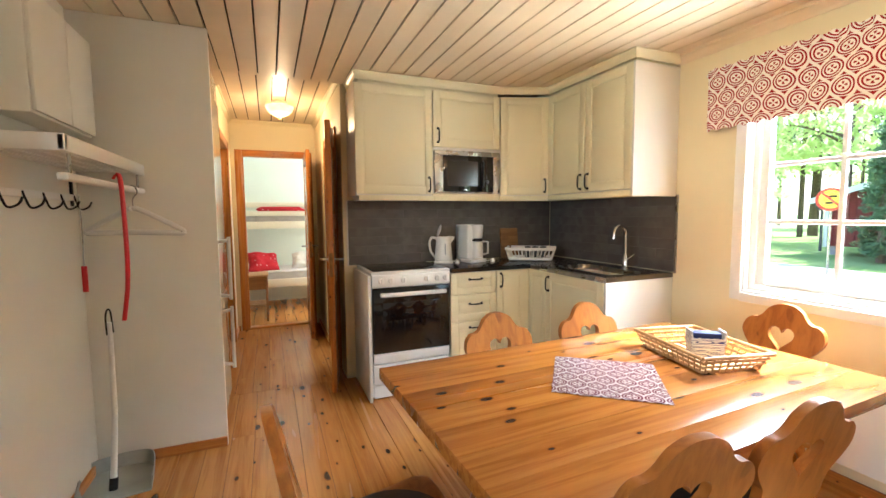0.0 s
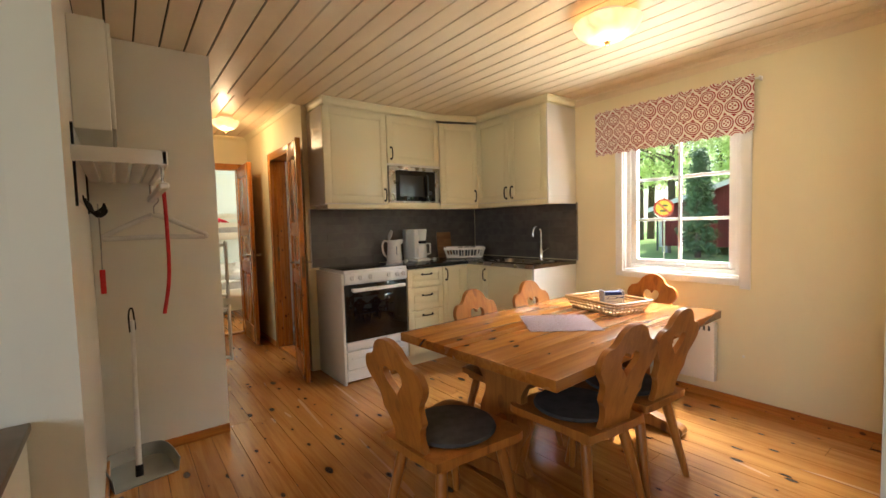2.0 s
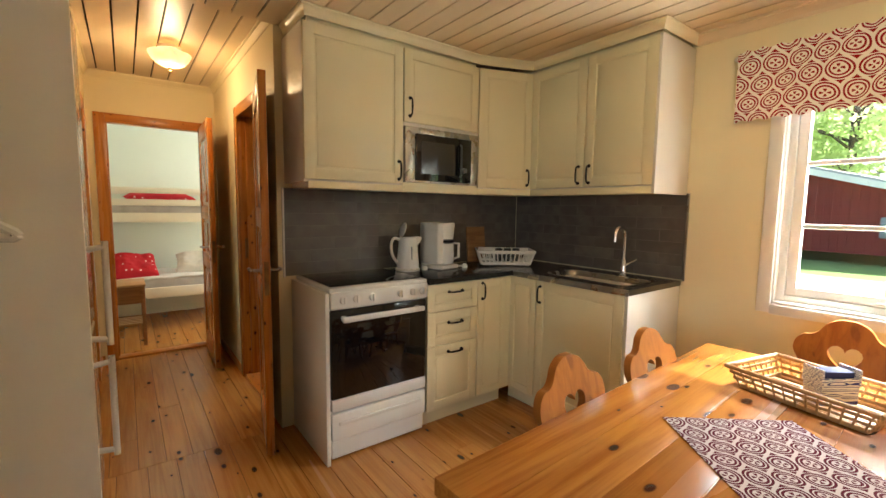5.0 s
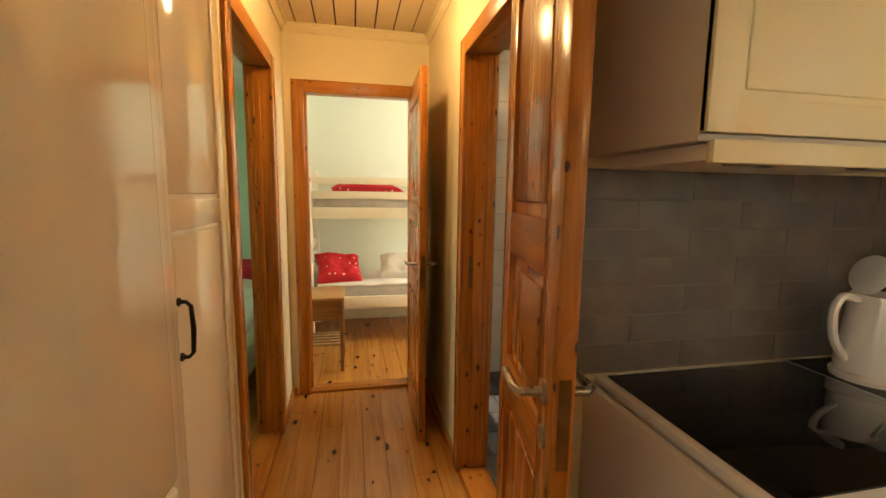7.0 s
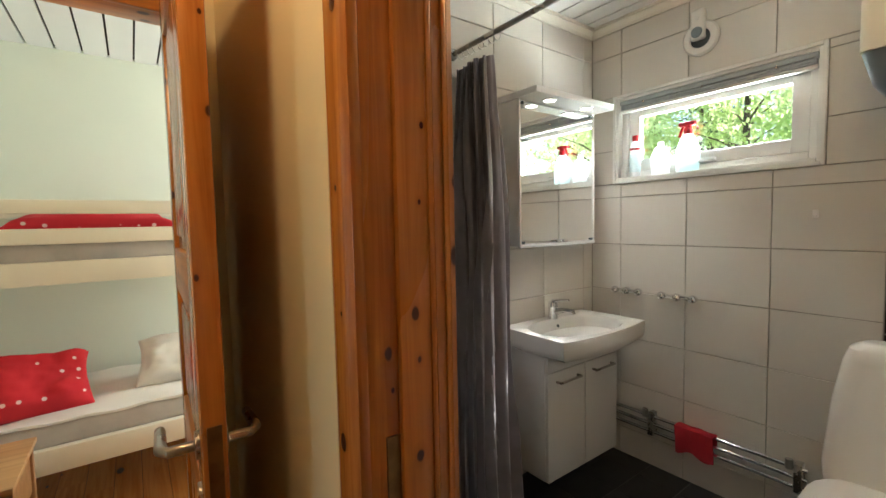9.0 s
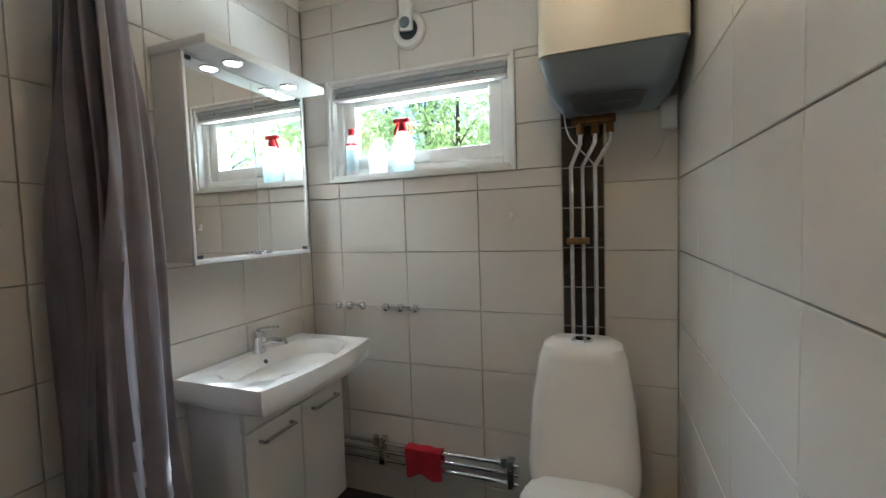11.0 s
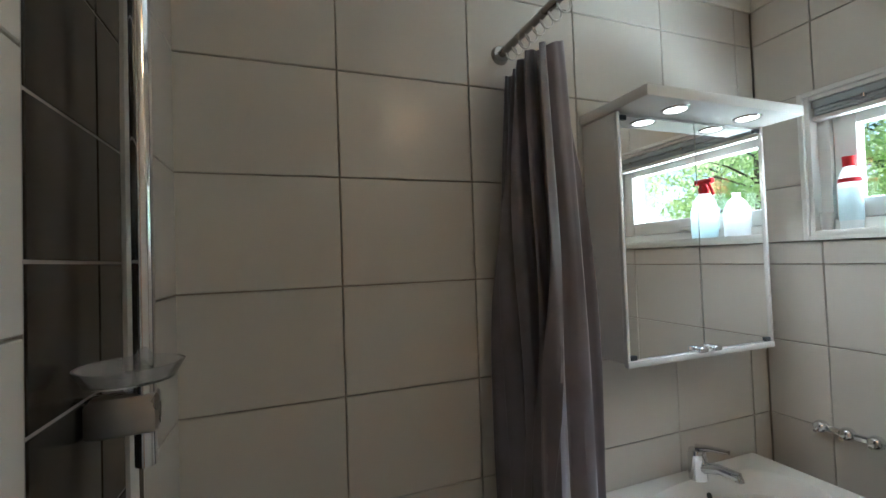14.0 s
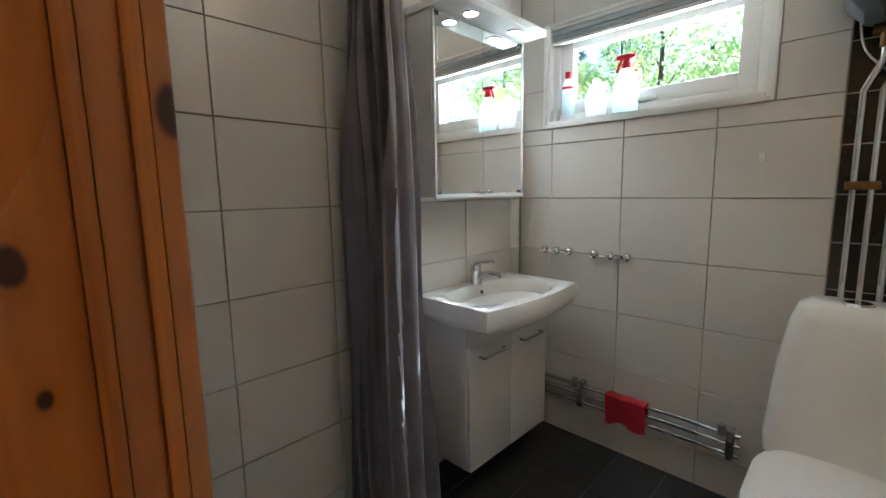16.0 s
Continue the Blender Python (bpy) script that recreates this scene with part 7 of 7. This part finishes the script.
plank_floor("floor_bedroom", -3.0, -0.475, 4.03, 7.2, 0.0, "varnished pine plank floor of the bedroom", 0.2, 8)
plank_floor("floor_bedroom_side", -0.475, -0.07, 5.40, 7.2, 0.0, "varnished pine plank floor of the bedroom", 0.2, 9)

ROWS = span(BATH_FLOOR, BATH_CEILING, 1.214, 0.2535)
t_back = structure("tiles_bath_north", box(1.055, 2.835, 5.314, 5.32, BATH_FLOOR, BATH_CEILING), GROUT, "cream tiled bathroom wall behind the basin", "tiled wall")
tile_field(t_back, "tile", cells(span(1.06, 2.83, 1.06, 0.338), ROWS), lambda u_, z: pose(u_, 5.3145, z), TILE)
t_east = structure("tiles_bath_east", box(2.841, 2.85, 3.715, 4.29, BATH_FLOOR, BATH_CEILING), GROUT, "cream tiled bathroom wall with the window", "tiled wall")
for y0, y1, z0, z1 in ((4.29, 5.17, BATH_FLOOR, 1.541), (4.29, 5.17, 2.007, BATH_CEILING), (5.17, 5.314, BATH_FLOOR, BATH_CEILING)):
    part("grout", box(2.841, 2.85, y0, y1, z0, z1), GROUT, t_east, round_=False)
east_cols = [3.715, 3.961] + [4.114] + span(4.114, 5.305, 4.114, 0.338)[1:]
hole = (4.287, 5.173, 1.540, 2.008)
white_cells = [r for r in cells(east_cols, ROWS, [hole]) if not (r[0] > 3.95 and r[1] < 4.12)]
tile_field(t_east, "tile", white_cells, lambda u_, z: pose(2.8415, u_, z, 0, 0, 90) @ Matrix.Diagonal((1, -1, 1, 1)), TILE)
part("dark_grout", box(2.8335, 2.841, 3.961, 4.114, BATH_FLOOR, BATH_CEILING), GROUT_LIGHT, t_east, round_=False)
tile_field(t_east, "dark_tile", cells([3.961, 4.114], span(BATH_FLOOR, BATH_CEILING, 0.92, 0.153)), lambda u_, z: pose(2.8345, u_, z, 0, 0, 90) @ Matrix.Diagonal((1, -1, 1, 1)), TILE_DARK, 0.004, 0.003, 0.001)
t_south = structure("tiles_bath_south", box(1.055, 2.841, 3.70, 3.707, BATH_FLOOR, BATH_CEILING), GROUT, "cream tiled bathroom wall beside the toilet", "tiled wall")
tile_field(t_south, "tile", cells(span(1.06, 2.83, 2.83, 0.338), ROWS), lambda u_, z: pose(u_, 3.7065, z) @ Matrix.Diagonal((1, -1, 1, 1)), TILE)
t_west = structure("tiles_bath_west", box(1.05, 1.057, 4.36, 5.314, BATH_FLOOR, BATH_CEILING), GROUT, "cream tiled shower wall with a dark tile strip", "tiled wall")
part("grout", box(1.05, 1.057, 3.707, 4.36, 1.99, BATH_CEILING), GROUT, t_west, round_=False)
wc_ = [r for r in cells([4.36, 4.77, 5.08, 5.305], ROWS) if not (r[0] > 4.7 and r[1] < 5.1)]
tile_field(t_west, "tile", wc_ + cells([3.72, 4.04, 4.36], [1.99, 2.20, BATH_CEILING]), lambda u_, z: pose(1.0565, u_, z, 0, 0, 90), TILE)
part("dark_grout", box(1.057, 1.064, 4.77, 5.08, BATH_FLOOR, BATH_CEILING), GROUT_LIGHT, t_west, round_=False)
tile_field(t_west, "dark_tile", cells([4.77, 4.925, 5.08], span(BATH_FLOOR, BATH_CEILING, 0.92, 0.153)), lambda u_, z: pose(1.063, u_, z, 0, 0, 90), TILE_DARK, 0.004, 0.003, 0.001)
bf = structure("floor_bath", box(1.05, EAST, 3.70, 5.32, -0.05, BATH_FLOOR - 0.004), GROUT_DARK, "charcoal tiled bathroom floor", "floor")
for x0, x1 in zip(span(1.05, 2.84, 1.1, 0.20), span(1.05, 2.84, 1.1, 0.20)[1:]):
    for y0, y1 in zip(span(3.71, 5.31, 3.75, 0.20), span(3.71, 5.31, 3.75, 0.20)[1:]):
        if x1 - x0 > 0.02 and y1 - y0 > 0.02:
            ob = new("floor_tile", tile_mesh(x1 - x0 - 0.004, y1 - y0 - 0.004, 0.006, 0.001, TILE_FLOOR))
            ob.matrix_basis = pose(x0 + 0.002, y0 + 0.002, BATH_FLOOR - 0.006, -90, 0, 0)
            ob.parent = bf

sp_back = structure("backsplash", box(0.955, EAST - 0.012, BACK - 0.006, BACK, 0.905, 1.41), GROUT_DARK, "dark slate tile splashback behind the stove", "tiled wall")
rects = []
for k in range(7):
    z0 = 0.91 + k * 0.0715
    rects += cells(span(0.955, EAST - 0.012, 0.955 + (0.15 if k % 2 else 0.0), 0.30), [z0, min(z0 + 0.0715, 1.41)])
tile_field(sp_back, "tile", rects, lambda u_, z: pose(u_, BACK - 0.0055, z), SLATE, 0.0026, 0.002, 0.0005)
sp_east = structure("backsplash_side", box(EAST - 0.006, EAST, 2.03, BACK - 0.006, 0.905, 1.41), GROUT_DARK, "dark slate tile splashback behind the sink", "tiled wall")
rects = []
for k in range(7):
    z0 = 0.91 + k * 0.0715
    rects += cells(span(2.03, BACK - 0.012, 2.03 + (0.15 if k % 2 else 0.0), 0.30), [z0, min(z0 + 0.0715, 1.41)])
tile_field(sp_east, "tile", rects, lambda u_, z: pose(EAST - 0.0055, u_, z, 0, 0, 90) @ Matrix.Diagonal((1, -1, 1, 1)), SLATE, 0.0026, 0.002, 0.0005)
structure("trim", box(0.945, 0.955, BACK - 0.014, BACK, 0.90, 1.41), WHITE_MATT, "white tile edge strip", "trim")
structure("trim", box(EAST - 0.014, EAST, 2.022, 2.03, 0.90, 1.41), STEEL, "metal tile edge strip", "trim")
